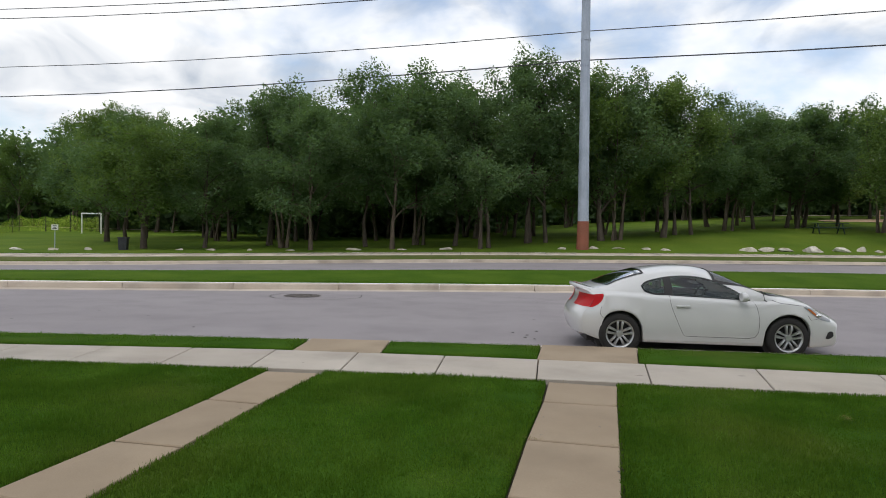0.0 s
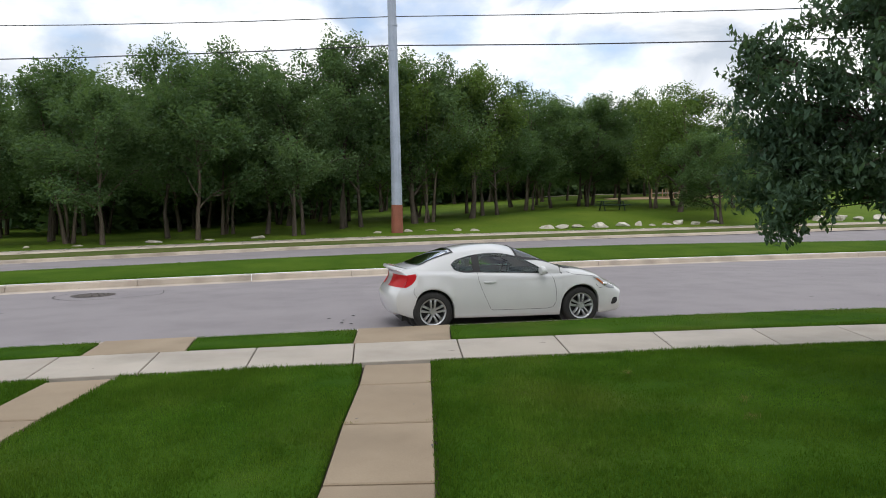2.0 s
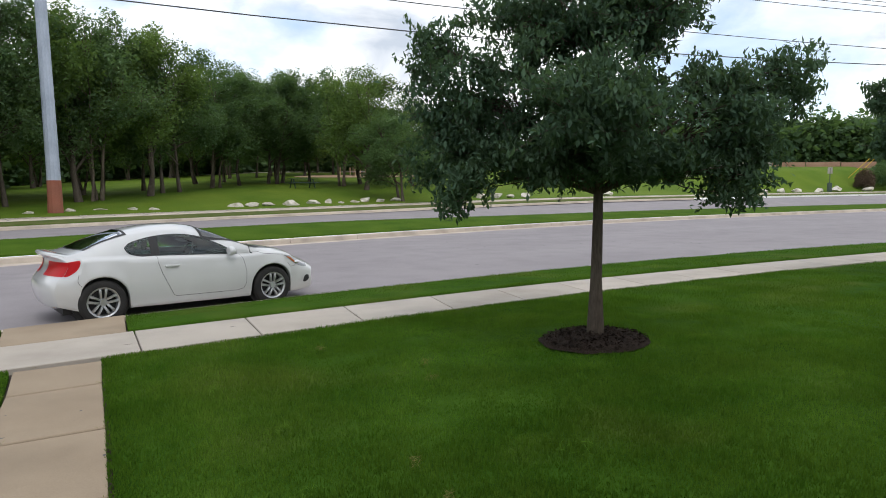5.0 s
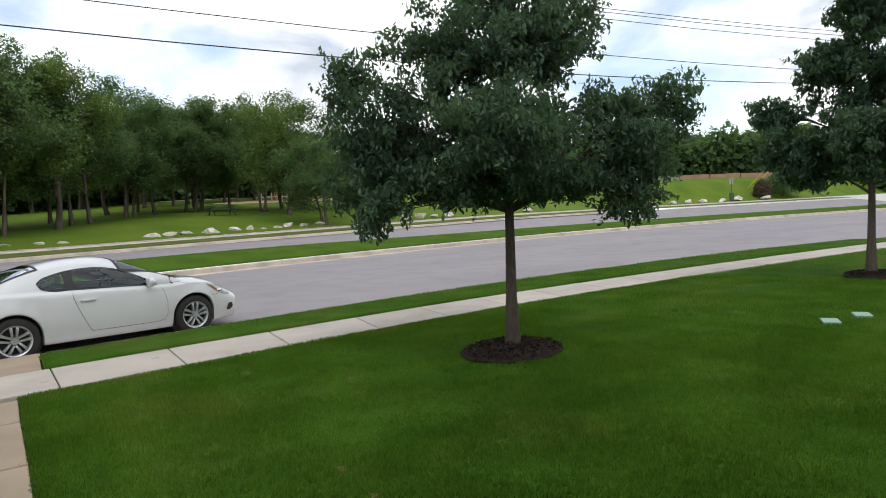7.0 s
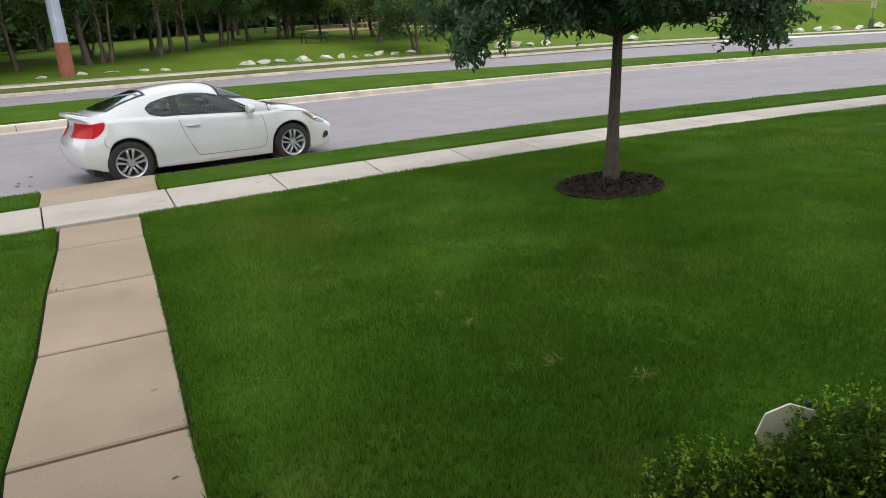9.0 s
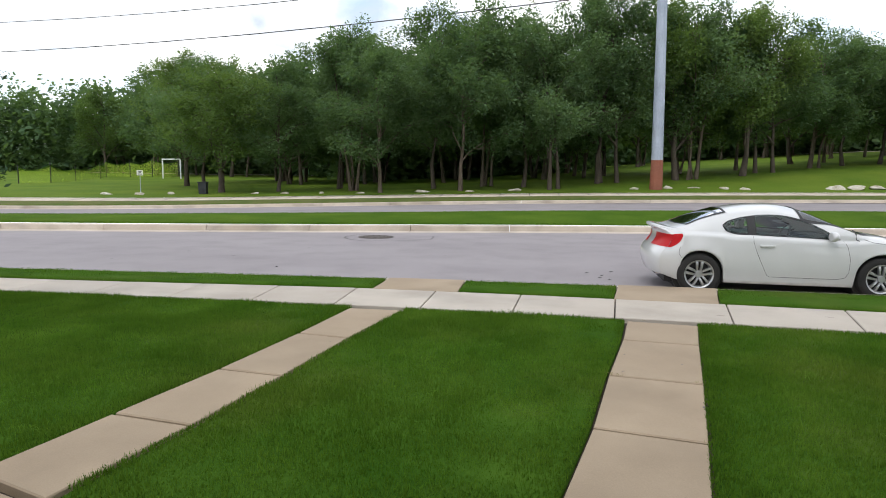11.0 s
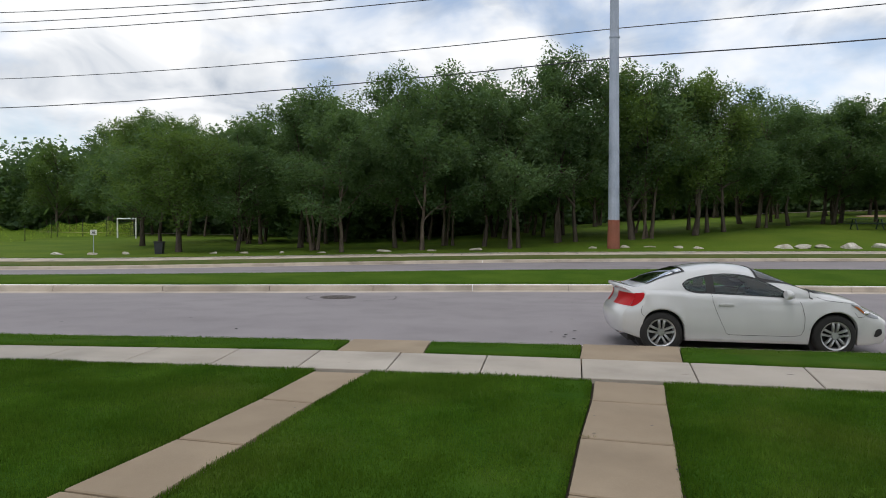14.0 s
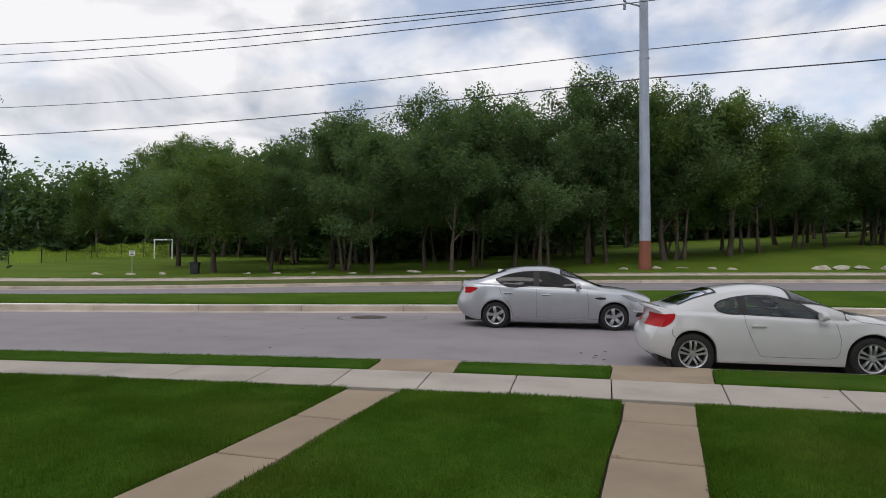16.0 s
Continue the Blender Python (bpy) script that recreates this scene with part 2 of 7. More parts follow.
M_TRIM = varied("taupe_wood_trim", (0.27, 0.225, 0.175), (0.34, 0.285, 0.225), scale=3, fine=28, rough=0.7, bump=0.7, bump_size=0.006, stretch=(9, 9, 0.5))
M_HOUSE = varied("house_siding", (0.62, 0.58, 0.51), (0.70, 0.66, 0.60), scale=2, fine=40, rough=0.8, bump=0.3)
M_GREENBOX = varied("dark_green_paint", (0.035, 0.06, 0.045), (0.05, 0.08, 0.06), scale=2, fine=40, rough=0.55, bump=0.1)
M_BIN = varied("black_plastic", (0.012, 0.014, 0.018), (0.03, 0.032, 0.038), scale=3, fine=30, rough=0.6)
M_WHITE = varied("white_paint", (0.70, 0.70, 0.68), (0.82, 0.82, 0.80), scale=3, fine=30, rough=0.5, bump=0.05)
M_NET = varied("yellow_netting", (0.36, 0.52, 0.05), (0.50, 0.66, 0.10), scale=2, fine=20, rough=0.9, bump=0.0, spec=0.1)


def see_through(mat, share):
    """Open mesh: a share of the light goes straight through."""
    nt, bs = links_of(mat)
    tr, mx = nt.nodes.new("ShaderNodeBsdfTransparent"), nt.nodes.new("ShaderNodeMixShader")
    mx.inputs[0].default_value = share
    nt.links.new(bs.outputs[0], mx.inputs[1])
    nt.links.new(tr.outputs[0], mx.inputs[2])
    nt.links.new(mx.outputs[0], nt.nodes["Material Output"].inputs["Surface"])


see_through(M_NET, 0.55)
M_TABLE = varied("green_table_paint", (0.02, 0.045, 0.03), (0.035, 0.065, 0.045), scale=2, fine=30, rough=0.6)
M_GRAVEL = varied("playground_sand", (0.42, 0.27, 0.17), (0.55, 0.38, 0.26), scale=1.5, fine=20, rough=1.0)
M_ORANGE = varied("orange_barrier", (0.30, 0.17, 0.11), (0.38, 0.23, 0.16), scale=0.6, fine=6, rough=0.8)
M_YELLOW = plain("yellow_guard", (0.62, 0.42, 0.02), 0.5)
M_BEIGE = varied("beige_sign", (0.78, 0.73, 0.58), (0.84, 0.79, 0.64), scale=5, fine=60, rough=0.6, bump=0.05)
M_DARK = plain("black_rubber_trim", (0.012, 0.012, 0.013), 0.6)
M_CARWHITE = varied("white_car_paint", (0.56, 0.565, 0.565), (0.60, 0.605, 0.605), scale=2, fine=200, rough=0.28, bump=0.0)
M_CARSILVER = varied("silver_car_paint", (0.46, 0.475, 0.50), (0.52, 0.535, 0.56), scale=2, fine=400, rough=0.38, bump=0.0)
for paint_mat, flake in ((M_CARWHITE, 0.0), (M_CARSILVER, 0.55)):
    paint_bs = links_of(paint_mat)[1]
    paint_bs.inputs["Metallic"].default_value = flake
    paint_bs.inputs["Coat Weight"].default_value, paint_bs.inputs["Coat Roughness"].default_value = 0.7, 0.06
for m_ in (M_CARWHITE, M_CARSILVER):
    b_ = m_.node_tree.nodes["Principled BSDF"]
    b_.inputs["Coat Weight"].default_value, b_.inputs["Coat Roughness"].default_value = 1.0, 0.03
M_CARSILVER.node_tree.nodes["Principled BSDF"].inputs["Metallic"].default_value = 0.8
M_GLASS = glass_dark("tinted_glass", (0.62, 0.84, 0.78), 1.7)
M_GLASS_DARK = glass_dark("dark_privacy_glass", (0.02, 0.022, 0.024), 1.5)
M_GLASS2 = glass_dark("windscreen_glass", (0.66, 0.74, 0.72), 1.9)
M_CABIN = varied("dark_cabin_plastic", (0.05, 0.055, 0.054), (0.08, 0.085, 0.084), scale=4, fine=60, rough=0.8)
M_SEAT = varied("grey_cloth", (0.12, 0.125, 0.122), (0.17, 0.175, 0.17), scale=5, fine=120, rough=0.95)
M_TYRE = varied("tyre_rubber", (0.010, 0.010, 0.010), (0.022, 0.021, 0.020), scale=6, fine=60, rough=0.85, bump=0.3)
M_RIM = plain("alloy", (0.46, 0.47, 0.48), 0.35, 0.8)
# grey that stands in for the shade in the door handle recesses
M_RECESS_SHADE = plain("recess_shade_grey", (0.30, 0.30, 0.30), 0.5)
M_TAIL = plain("red_lens", (0.42, 0.002, 0.005), 0.35, 0.0, 0.0, spec=0.2)
M_LENS = plain("clear_lens", (0.26, 0.27, 0.28), 0.1, 0.0, 0.8)
M_AMBER = plain("amber_lens", (0.45, 0.12, 0.02), 0.2, 0.0, 0.5)
M_CHROME = plain("chrome", (0.7, 0.7, 0.72), 0.12, 1.0)
M_SHINGLE = varied("grey_wall", (0.30, 0.28, 0.25), (0.38, 0.36, 0.32), scale=1, fine=10, rough=0.9)
M_WEED = leafy("weed_blade", (0.065, 0.15, 0.015), (0.12, 0.21, 0.03), island=0.3, through_light=0.25, rough=0.8, shine=0.05)
M_STRAW = leafy("dry_straw", (0.15, 0.15, 0.045), (0.24, 0.21, 0.08), island=0.3, through_light=0.1, rough=0.9, shine=0.05)
M_SIGNGREEN = varied("faded_green_plastic", (0.22, 0.36, 0.27), (0.30, 0.44, 0.34), scale=4, fine=40, rough=0.7)

# ---- the lie of the land ----
def line_of(points):
    """A smooth line through a few stations: y (or z) as a function of x."""
    xs, ys = np.array(points, float).T
    fine = np.arange(xs[0], xs[-1] + 0.5, 0.5)
    v = np.interp(fine, xs, ys)
    for _ in range(3):
        v = np.convolve(np.pad(v, 4, mode="reflect", reflect_type="odd"), np.ones(9) / 9, "valid")
    return lambda x: float(np.interp(x, fine, v))


Y_WALK = line_of([(-95, -20), (-60, 1), (-35, 6.4), (-20, 7.8), (-9, 8.15), (-6.5, 8.1), (-3.5, 8.02), (-1.3, 7.9), (1, 7.78), (2.3, 7.65), (3.6, 7.5), (5.3, 7.24), (7.4, 7.08), (8.6, 6.96), (10.1, 6.72), (11.5, 6.4), (13, 6.0), (15, 5.62), (17.6, 5.02), (20, 4.35), (22.5, 3.75), (26, 2.8), (31, 0.6), (40, -5), (60, -20), (95, -48)])
Y_KERB = line_of([(-95, -17.00), (-60, 4.20), (-35, 8.90), (-20, 10.00), (-11, 10.25), (-7, 10.32), (-3.5, 10.41), (0, 10.40), (2.8, 10.28), (5, 10.20), (8, 10.05), (11.7, 9.55), (13.8, 9.24), (16, 8.83), (18.2, 8.38), (20.6, 7.80), (23, 7.10), (26, 6.20), (30, 4.90), (40, 0.50), (60, -13.00), (95, -40.00)])
Y_MEDIAN = line_of([(-95, -8), (-60, 9), (-35, 15.0), (-20, 17.5), (-13, 18.4), (-8.5, 19.15), (-3.5, 20.15), (1.7, 21.2), (8, 21.8), (13.5, 22.2), (20, 22.5), (29, 22.4), (36, 21.8), (44, 20.6), (60, 17.5), (80, 11.5), (95, 6.0)])
Z_BACK = line_of([(-95, 0.1), (-18, 0.15), (-5, 0.3), (2, 0.4), (15, 0.5), (30, 0.4), (95, 0.4)])
Z_FAR = line_of([(-95, 0.0), (-20, 0.12), (-6, 0.42), (2, 0.56), (12, 0.68), (24, 0.8), (45, 1.1), (95, 1.3)])
MEDIAN_W, FAR_W, VERGE_W, PATH_W = 4.4, 10.6, 2.4, 1.7


def walk_w(x):
    """The pavement's width, for numbers and arrays."""
    return 1.26 - 0.26 * np.interp(-x, (2.5, 6.5), (0.0, 1.0))


def smooth(a, b, x):
    k = min(max((x - a) / (b - a), 0.0), 1.0)
    return k * k * (3 - 2 * k)


def lawn_z(x, y):
    """The lawn rises a little from the pavement towards the house."""
    d = max(Y_WALK(x) - y, 0.0)
    return 0.185 + 0.009 * min(d, 5.0) + 0.006 * noise.noise((x * 0.5, y * 0.5, 0))


def park_z(x, y):
    """The park: nearly level at one end, climbing steadily at the other."""
    xc = min(max(x, -95), 95)
    dy = min(max(y - Y_MEDIAN(xc) - FAR_W - VERGE_W - PATH_W, 0.0), 110.0)
    w = smooth(-0.25, 0.55, x / max(y, 12.0)) * (1 - 0.75 * smooth(0.9, 1.8, x / max(y, 12.0)))
    low = 0.02 * (1 - math.exp(-dy / 1.5)) + 0.016 * dy
    high = 0.13 * min(dy, 9.0) + 0.055 * max(dy - 9.0, 0.0)
    bank = 2.7 * smooth(0.8, 8.0, dy) * smooth(1.5, 2.2, x / max(y, 12.0)) * smooth(50.0, 75.0, x)
    return Z_FAR(xc) + 0.22 + low * (1 - w) + high * w + bank


# ---- building helpers ----
def mesh_from(name, verts, faces, mats, face_mats=None, smooth_shade=False):
    me = bpy.data.meshes.new(name)
    me.from_pydata([tuple(v) for v in verts], [], [tuple(f) for f in faces])
    for m in mats if isinstance(mats, (list, tuple)) else [mats]:
        me.materials.append(m)
    if face_mats is not None:
        me.polygons.foreach_set("material_index", np.array(face_mats, dtype=np.int32))
    if smooth_shade:
        me.polygons.foreach_set("use_smooth", np.ones(len(me.polygons), dtype=bool))
    me.update()
    return me


def part(name, bm, material, parent=None, label="", smooth_shade=False, bevel=0.0):
    """Links a bmesh as one mesh object, under a thing or a part where one is given."""
    if bevel:
        bmesh.ops.bevel(bm, geom=list(bm.edges), offset=bevel, segments=2, affect="EDGES", profile=0.6)
    bmesh.ops.recalc_face_normals(bm, faces=list(bm.faces))
    me = bpy.data.meshes.new(name)
    bm.to_mesh(me)
    bm.free()
    me.materials.append(material)
    if smooth_shade:
        me.polygons.foreach_set("use_smooth", np.ones(len(me.polygons), dtype=bool))
    return hang(name, me, parent, label)


def hang(name, me, parent=None, label=""):
    ob = new(name, me)
    if parent is not None:
        ob.parent = parent
    if label:
        tagged(ob, label)
    return ob


def thing(name, at=(0, 0, 0), turn=0.0, label="", category="", group="", kind=""):
    ob = new(name)
    ob.empty_display_size = 0.2
    ob.matrix_basis = pose(*at, 0, 0, turn)
    return tagged(ob, label, category, group, kind)


def box(bm, x0, x1, y0, y1, z0, z1, m=None):
    mat = Matrix.Translation(((x0 + x1) / 2, (y0 + y1) / 2, (z0 + z1) / 2)) @ Matrix.Diagonal((x1 - x0, y1 - y0, z1 - z0, 1))
    bmesh.ops.create_cube(bm, size=1.0, matrix=(m @ mat) if m is not None else mat)
    return bm


def tube(bm, points, radii, sides=8, cap=True):
    """A tapered tube through the points."""
    pts = [Vector(p) for p in points]
    rings = []
    for i, p in enumerate(pts):
        d = (pts[min(i + 1, len(pts) - 1)] - pts[max(i - 1, 0)]).normalized()
        a = d.orthogonal().normalized() if abs(d.z) < 0.9 else Vector((1, 0, 0)).cross(d).normalized()
        b = d.cross(a)
        r = float(radii[i] if hasattr(radii, "__len__") else radii)
        rings.append([bm.verts.new(p + r * (math.cos(k * math.tau / sides) * a + math.sin(k * math.tau / sides) * b)) for k in range(sides)])
    for r0, r1 in zip(rings, rings[1:]):
        shift = min(range(sides), key=lambda s: (r1[s].co - r0[0].co).length)
        for k in range(sides):
            bm.faces.new((r0[k], r0[(k + 1) % sides], r1[(k + 1 + shift) % sides], r1[(k + shift) % sides]))
    if cap:
        bm.faces.new(rings[0][::-1])
        bm.faces.new(rings[-1])
    return bm


def strip(name, xs, lines, material, label, category, kind="structure", smooth_shade=True, parent=None):
    """A ground sheet lofted over the stations xs through lines, each a function x -> (y, z)."""
    verts, faces, n = [], [], len(lines)
    for x in xs:
        verts += [(x, *ln(x)) for ln in lines]
    for i in range(len(xs) - 1):
        for k in range(n - 1):
            a = i * n + k
            faces.append((a, a + n, a + n + 1, a + 1))
    ob = hang(name, mesh_from(name, verts, faces, material, smooth_shade=smooth_shade), parent)
    return tagged(ob, label, category, kind=kind)


def slab(name, corners, top, depth, material, parent, gap=0.008):
    """A flat piece with eased edges; corners run round it, top is its height or one height a corner."""
    c = np.array(corners, float)
    mid = c.mean(0)
    tops = [top] * len(c) if not hasattr(top, "__len__") else list(top)
    v = []
    for k, (p, z) in enumerate(zip(c, tops)):
        d = (mid - p) / np.linalg.norm(mid - p)
        v.append((*(p + d * gap), z - depth))
    for p, z in zip(c, tops):
        d = (mid - p) / np.linalg.norm(mid - p)
        v.append((*(p + d * gap), z - 0.008))
    for p, z in zip(c, tops):
        d = (mid - p) / np.linalg.norm(mid - p)
        v.append((*(p + d * (gap + 0.012)), z))
    n = len(c)
    f = [tuple(range(2 * n, 3 * n))]
    for k in range(n):
        j = (k + 1) % n
        f += [(k, j, n + j, n + k), (n + k, n + j, 2 * n + j, 2 * n + k)]
    return hang(name, mesh_from(name, v, f, material), parent)


# ---- ground, road and pavement ----
XS = sorted(set(np.round(np.r_[np.arange(-95, -30, 3.0), np.arange(-30, 40, 0.5), np.arange(40, 95.1, 2.0)], 3)))
KERB_H, MEDIAN_H = 0.14, 0.19
strip("road", XS, [lambda x: (Y_KERB(x) + 0.02, 0.0), lambda x: (Y_KERB(x) + 0.45, 0.012), lambda x: ((Y_KERB(x) + Y_MEDIAN(x)) / 2, 0.03), lambda x: (Y_MEDIAN(x) - 0.45, 0.006), lambda x: (Y_MEDIAN(x) - 0.0, 0.0)], M_ROAD, "pale grey worn asphalt road with stains and seams", "road")
strip("road_far", XS, [lambda x: (Y_MEDIAN(x) + MEDIAN_W + 0.15, Z_BACK(x) - 0.13), lambda x: (Y_MEDIAN(x) + 7.6, (Z_BACK(x) + Z_FAR(x)) / 2 - 0.09), lambda x: (Y_MEDIAN(x) + FAR_W, Z_FAR(x) - 0.13)], M_ROAD, "far carriageway of pale grey worn asphalt", "road")
strip("median_grass", XS, [lambda x: (Y_MEDIAN(x) + 0.2, MEDIAN_H + 0.01), lambda x: (Y_MEDIAN(x) + 0.45, MEDIAN_H + 0.06), lambda x: (Y_MEDIAN(x) + 2.2, (MEDIAN_H + Z_BACK(x)) / 2 + 0.1), lambda x: (Y_MEDIAN(x) + MEDIAN_W - 0.3, Z_BACK(x) + 0.05), lambda x: (Y_MEDIAN(x) + MEDIAN_W - 0.02, Z_BACK(x) + 0.01)], M_MEDIAN, "mown green grass strip between the carriageways", "median")
strip("verge", XS, [lambda x: (Y_MEDIAN(x) + FAR_W + 0.17, Z_FAR(x) + 0.01), lambda x: (Y_MEDIAN(x) + FAR_W + 0.6, Z_FAR(x) + 0.06), lambda x: (Y_MEDIAN(x) + FAR_W + VERGE_W, Z_FAR(x) + 0.13)], M_VERGE, "dry yellowish grass verge beside the far kerb", "verge")
strip("path_far", XS, [lambda x: (Y_MEDIAN(x) + FAR_W + VERGE_W, Z_FAR(x) + 0.10), lambda x: (Y_MEDIAN(x) + FAR_W + VERGE_W + 0.01, Z_FAR(x) + 0.15), lambda x: (Y_MEDIAN(x) + FAR_W + VERGE_W + PATH_W - 0.01, Z_FAR(x) + 0.22), lambda x: (Y_MEDIAN(x) + FAR_W + VERGE_W + PATH_W, Z_FAR(x) + 0.15)], M_KERB, "pale concrete footpath along the park", "path")


def park_ground():
    xs = np.r_[-400, -250, -160, np.arange(-110, 111, 2.5), 160, 250, 400]
    ds = np.r_[0, 0.6, 1.2, 2, 3, 4.5, 6, 9, 12, 16, 20, 26, 32, 40, 50, 60, 75, 90, 110, 150, 250, 500]
    v, f = [], []
    for x in xs:
        xc = min(max(x, -95), 95)
        y0 = Y_MEDIAN(xc) + FAR_W + VERGE_W + PATH_W
        for d in ds:
            y = y0 + d
            v.append((x, y, park_z(x, y) + 0.002 + (0.05 * noise.noise((x * 0.13, y * 0.13, 2)) if d > 1 else 0)))
    n = len(ds)
    for i in range(len(xs) - 1):
        for k in range(n - 1):
            a = i * n + k
            f.append((a, a + n, a + n + 1, a + 1))
    tagged(hang("ground_park", mesh_from("ground_park", v, f, M_PARK, smooth_shade=True)), "green park grass sloping up beyond the road", "ground", kind="structure")


park_ground()


def kerb_line(name, yz, stations, length, into, label, high=KERB_H, pan=0.48):
    """A kerb in cast lengths with open joints: yz gives the face's foot; into: which side the gutter pan lies (-1 towards the camera)."""
    top = thing(name, label=label, category="kerb", kind="structure")
    prof = [(pan * into, 0.004), (0.03 * into, 0.018), (0.015 * into, high - 0.03), (-0.02 * into, high - 0.004), (-0.05 * into, high), (-0.17 * into, high), (-0.19 * into, -0.1)]
    for a, b in zip(stations, stations[1:]):
        k = max(1, int((b - a) / 1.2))
        v, f = [], []
        for s in range(k + 1):
            x = a + 0.008 + (b - a - 0.016) * s / k
            y, z = yz(x)
            v += [(x, y + dy, z + dz) for dy, dz in prof]
        n = len(prof)
        for s in range(k):
            for j in range(n - 1):
                q = s * n + j
                f.append((q, q + n, q + n + 1, q + 1) if into < 0 else (q, q + 1, q + n + 1, q + n))
        f += [tuple(range(n)), tuple(range(k * n, k * n + n))]
        hang("kerb_length", mesh_from("kerb_length", v, f, M_KERB), top)
    return top


# ---- the near side: lawn, pavement, garden paths ----
def near_ground():
    """One sheet of soil and turf from the kerb back past the house; the turf stands on it."""
    xs = np.r_[-400, -200, -95, np.arange(-60, 61, 1.0), 95, 200, 400]
    v, f = [], []
    for x in xs:
        xc = min(max(x, -95), 95)
        y0 = Y_WALK(xc)
        for d in (0.0, 0.7, 1.5, 2.5, 4, 6, 9, 14, 30, 80, 300):
            v.append((x, y0 - d - 0.01, lawn_z(xc, y0 - d) - 0.05))
    n = 11
    for i in range(len(xs) - 1):
        for k in range(n - 1):
            a = i * n + k
            f.append((a, a + 1, a + n + 1, a + n))
    tagged(hang("ground", mesh_from("ground", v, f, M_SOIL, smooth_shade=True)), "brown soil under the lawn", "ground", kind="structure")


near_ground()
strip("ground_strip", XS, [lambda x: (Y_WALK(x) - 0.02, 0.12), lambda x: (Y_KERB(x) - 0.03, 0.08)], M_SOIL, "soil under the pavement and kerb strip", "ground")

# garden paths: edge lines from the pavement to the porch
PATH_L = [((-2.16, 7.76), (-1.51, 7.72)), ((-2.33, 6.40), (-1.78, 6.29)), ((-2.55, 5.10), (-1.97, 5.00)), ((-2.775, 4.02), (-2.155, 3.90)), ((-2.97, 3.10), (-2.38, 2.88))]
PATH_R = [((1.11, 7.58), (1.87, 7.45)), ((0.935, 6.67), (1.655, 6.56)), ((0.645, 5.43), (1.37, 5.29)), ((0.40, 4.25), (1.09, 4.09)), ((0.103, 3.07), (0.80, 2.89)), ((-0.07, 2.0), (0.58, 1.87)), ((-0.22, 1.15), (0.42, 1.1))]


def inside_path(x, y, grow=0.0):
    for rows in (PATH_L, PATH_R):
        for (a0, a1), (b0, b1) in zip(rows, rows[1:]):
            if b0[1] - 0.05 <= y <= a0[1] + 0.08:
                k = (y - b0[1]) / (a0[1] - b0[1])
                if b0[0] + k * (a0[0] - b0[0]) - grow < x < b1[0] + k * (a1[0] - b1[0]) + grow:
                    return True
    return y < 1.15 and -2.6 < x < 2.4 or (x < -2.3 and y < 3.05 - 0.14 * (x + 3.1) and y < 3.0 and x > -5.0)


def apron_x(side, y):
    """The slanting sides of the apron beside the parked car."""
    return (1.16, 2.49)[side] + (y - 8.95) / 1.35 * (0.23, 0.34)[side]


def on_turf(x, y, grow=0.0):
    yw, yk = Y_WALK(x), Y_KERB(x)
    if y < yw - 0.02 - grow:
        return not inside_path(x, y, grow) and ((x - 6.08) / 0.66) ** 2 + ((y - 4.54) / 0.56) ** 2 > 1 and ((x + 6.45) / 0.66) ** 2 + ((y - 6.12) / 0.54) ** 2 > 1 and ((x - 15.3) / 0.68) ** 2 + ((y - 2.44) / 0.56) ** 2 > 1
    if yw + walk_w(x) + 0.03 + grow < y < yk - 0.07 - grow:
        if x > 28.6:
            return False
        return not (-2.24 - grow < x < -0.96 + grow or apron_x(0, y) - 0.02 - grow < x < apron_x(1, y) + 0.02 + grow)
    return False


def strip_z(x, y):
    return 0.20 - 0.045 * smooth(Y_WALK(x) + walk_w(x), Y_KERB(x) - 0.15, y)


def panel(name, x_left, x_right, y_low, y_high, nu, nv, height, label, category):
    """A turf sheet with cut edges between two lines in x (functions of y) and two in y (functions of x)."""
    v, f = [], []
    for j in range(nv + 1):
        for i in range(nu + 1):
            u, w = i / nu, j / nv
            x, y = x_left(9.0) + u * (x_right(9.0) - x_left(9.0)), 9.0
            for _ in range(4):
                y = y_low(x) + w * (y_high(x) - y_low(x))
                x = x_left(y) + u * (x_right(y) - x_left(y))
            edge = i in (0, nu) or j in (0, nv)
            v.append((x, y, height(x, y) + (-0.012 if edge else 0.0 + 0.008 * noise.noise((x * 3, y * 3, 5)))))
    for j in range(nv):
        for i in range(nu):
            q = j * (nu + 1) + i
            f.append((q, q + 1, q + nu + 2, q + nu + 1))
    rim = [i for i in range(nu + 1)] + [(j + 1) * (nu + 1) - 1 for j in range(1, nv + 1)] + [nv * (nu + 1) + i for i in range(nu - 1, -1, -1)] + [j * (nu + 1) for j in range(nv - 1, 0, -1)]
    low = len(v)
    v += [(v[k][0], v[k][1], v[k][2] - 0.09) for k in rim]
    for k in range(len(rim)):
        m = (k + 1) % len(rim)
        f.append((rim[m], rim[k], low + k, low + m))
    tagged(hang(name, mesh_from(name, v, f, M_GRASS, smooth_shade=True)), label, category, kind="structure")


def edge_line(rows, side, off):
    ys, xs = [r[side][1] for r in rows][::-1], [r[side][0] + off for r in rows][::-1]
    return lambda y: float(np.interp(y, ys, xs))


def top_line(x):
    return Y_WALK(x) - 0.025


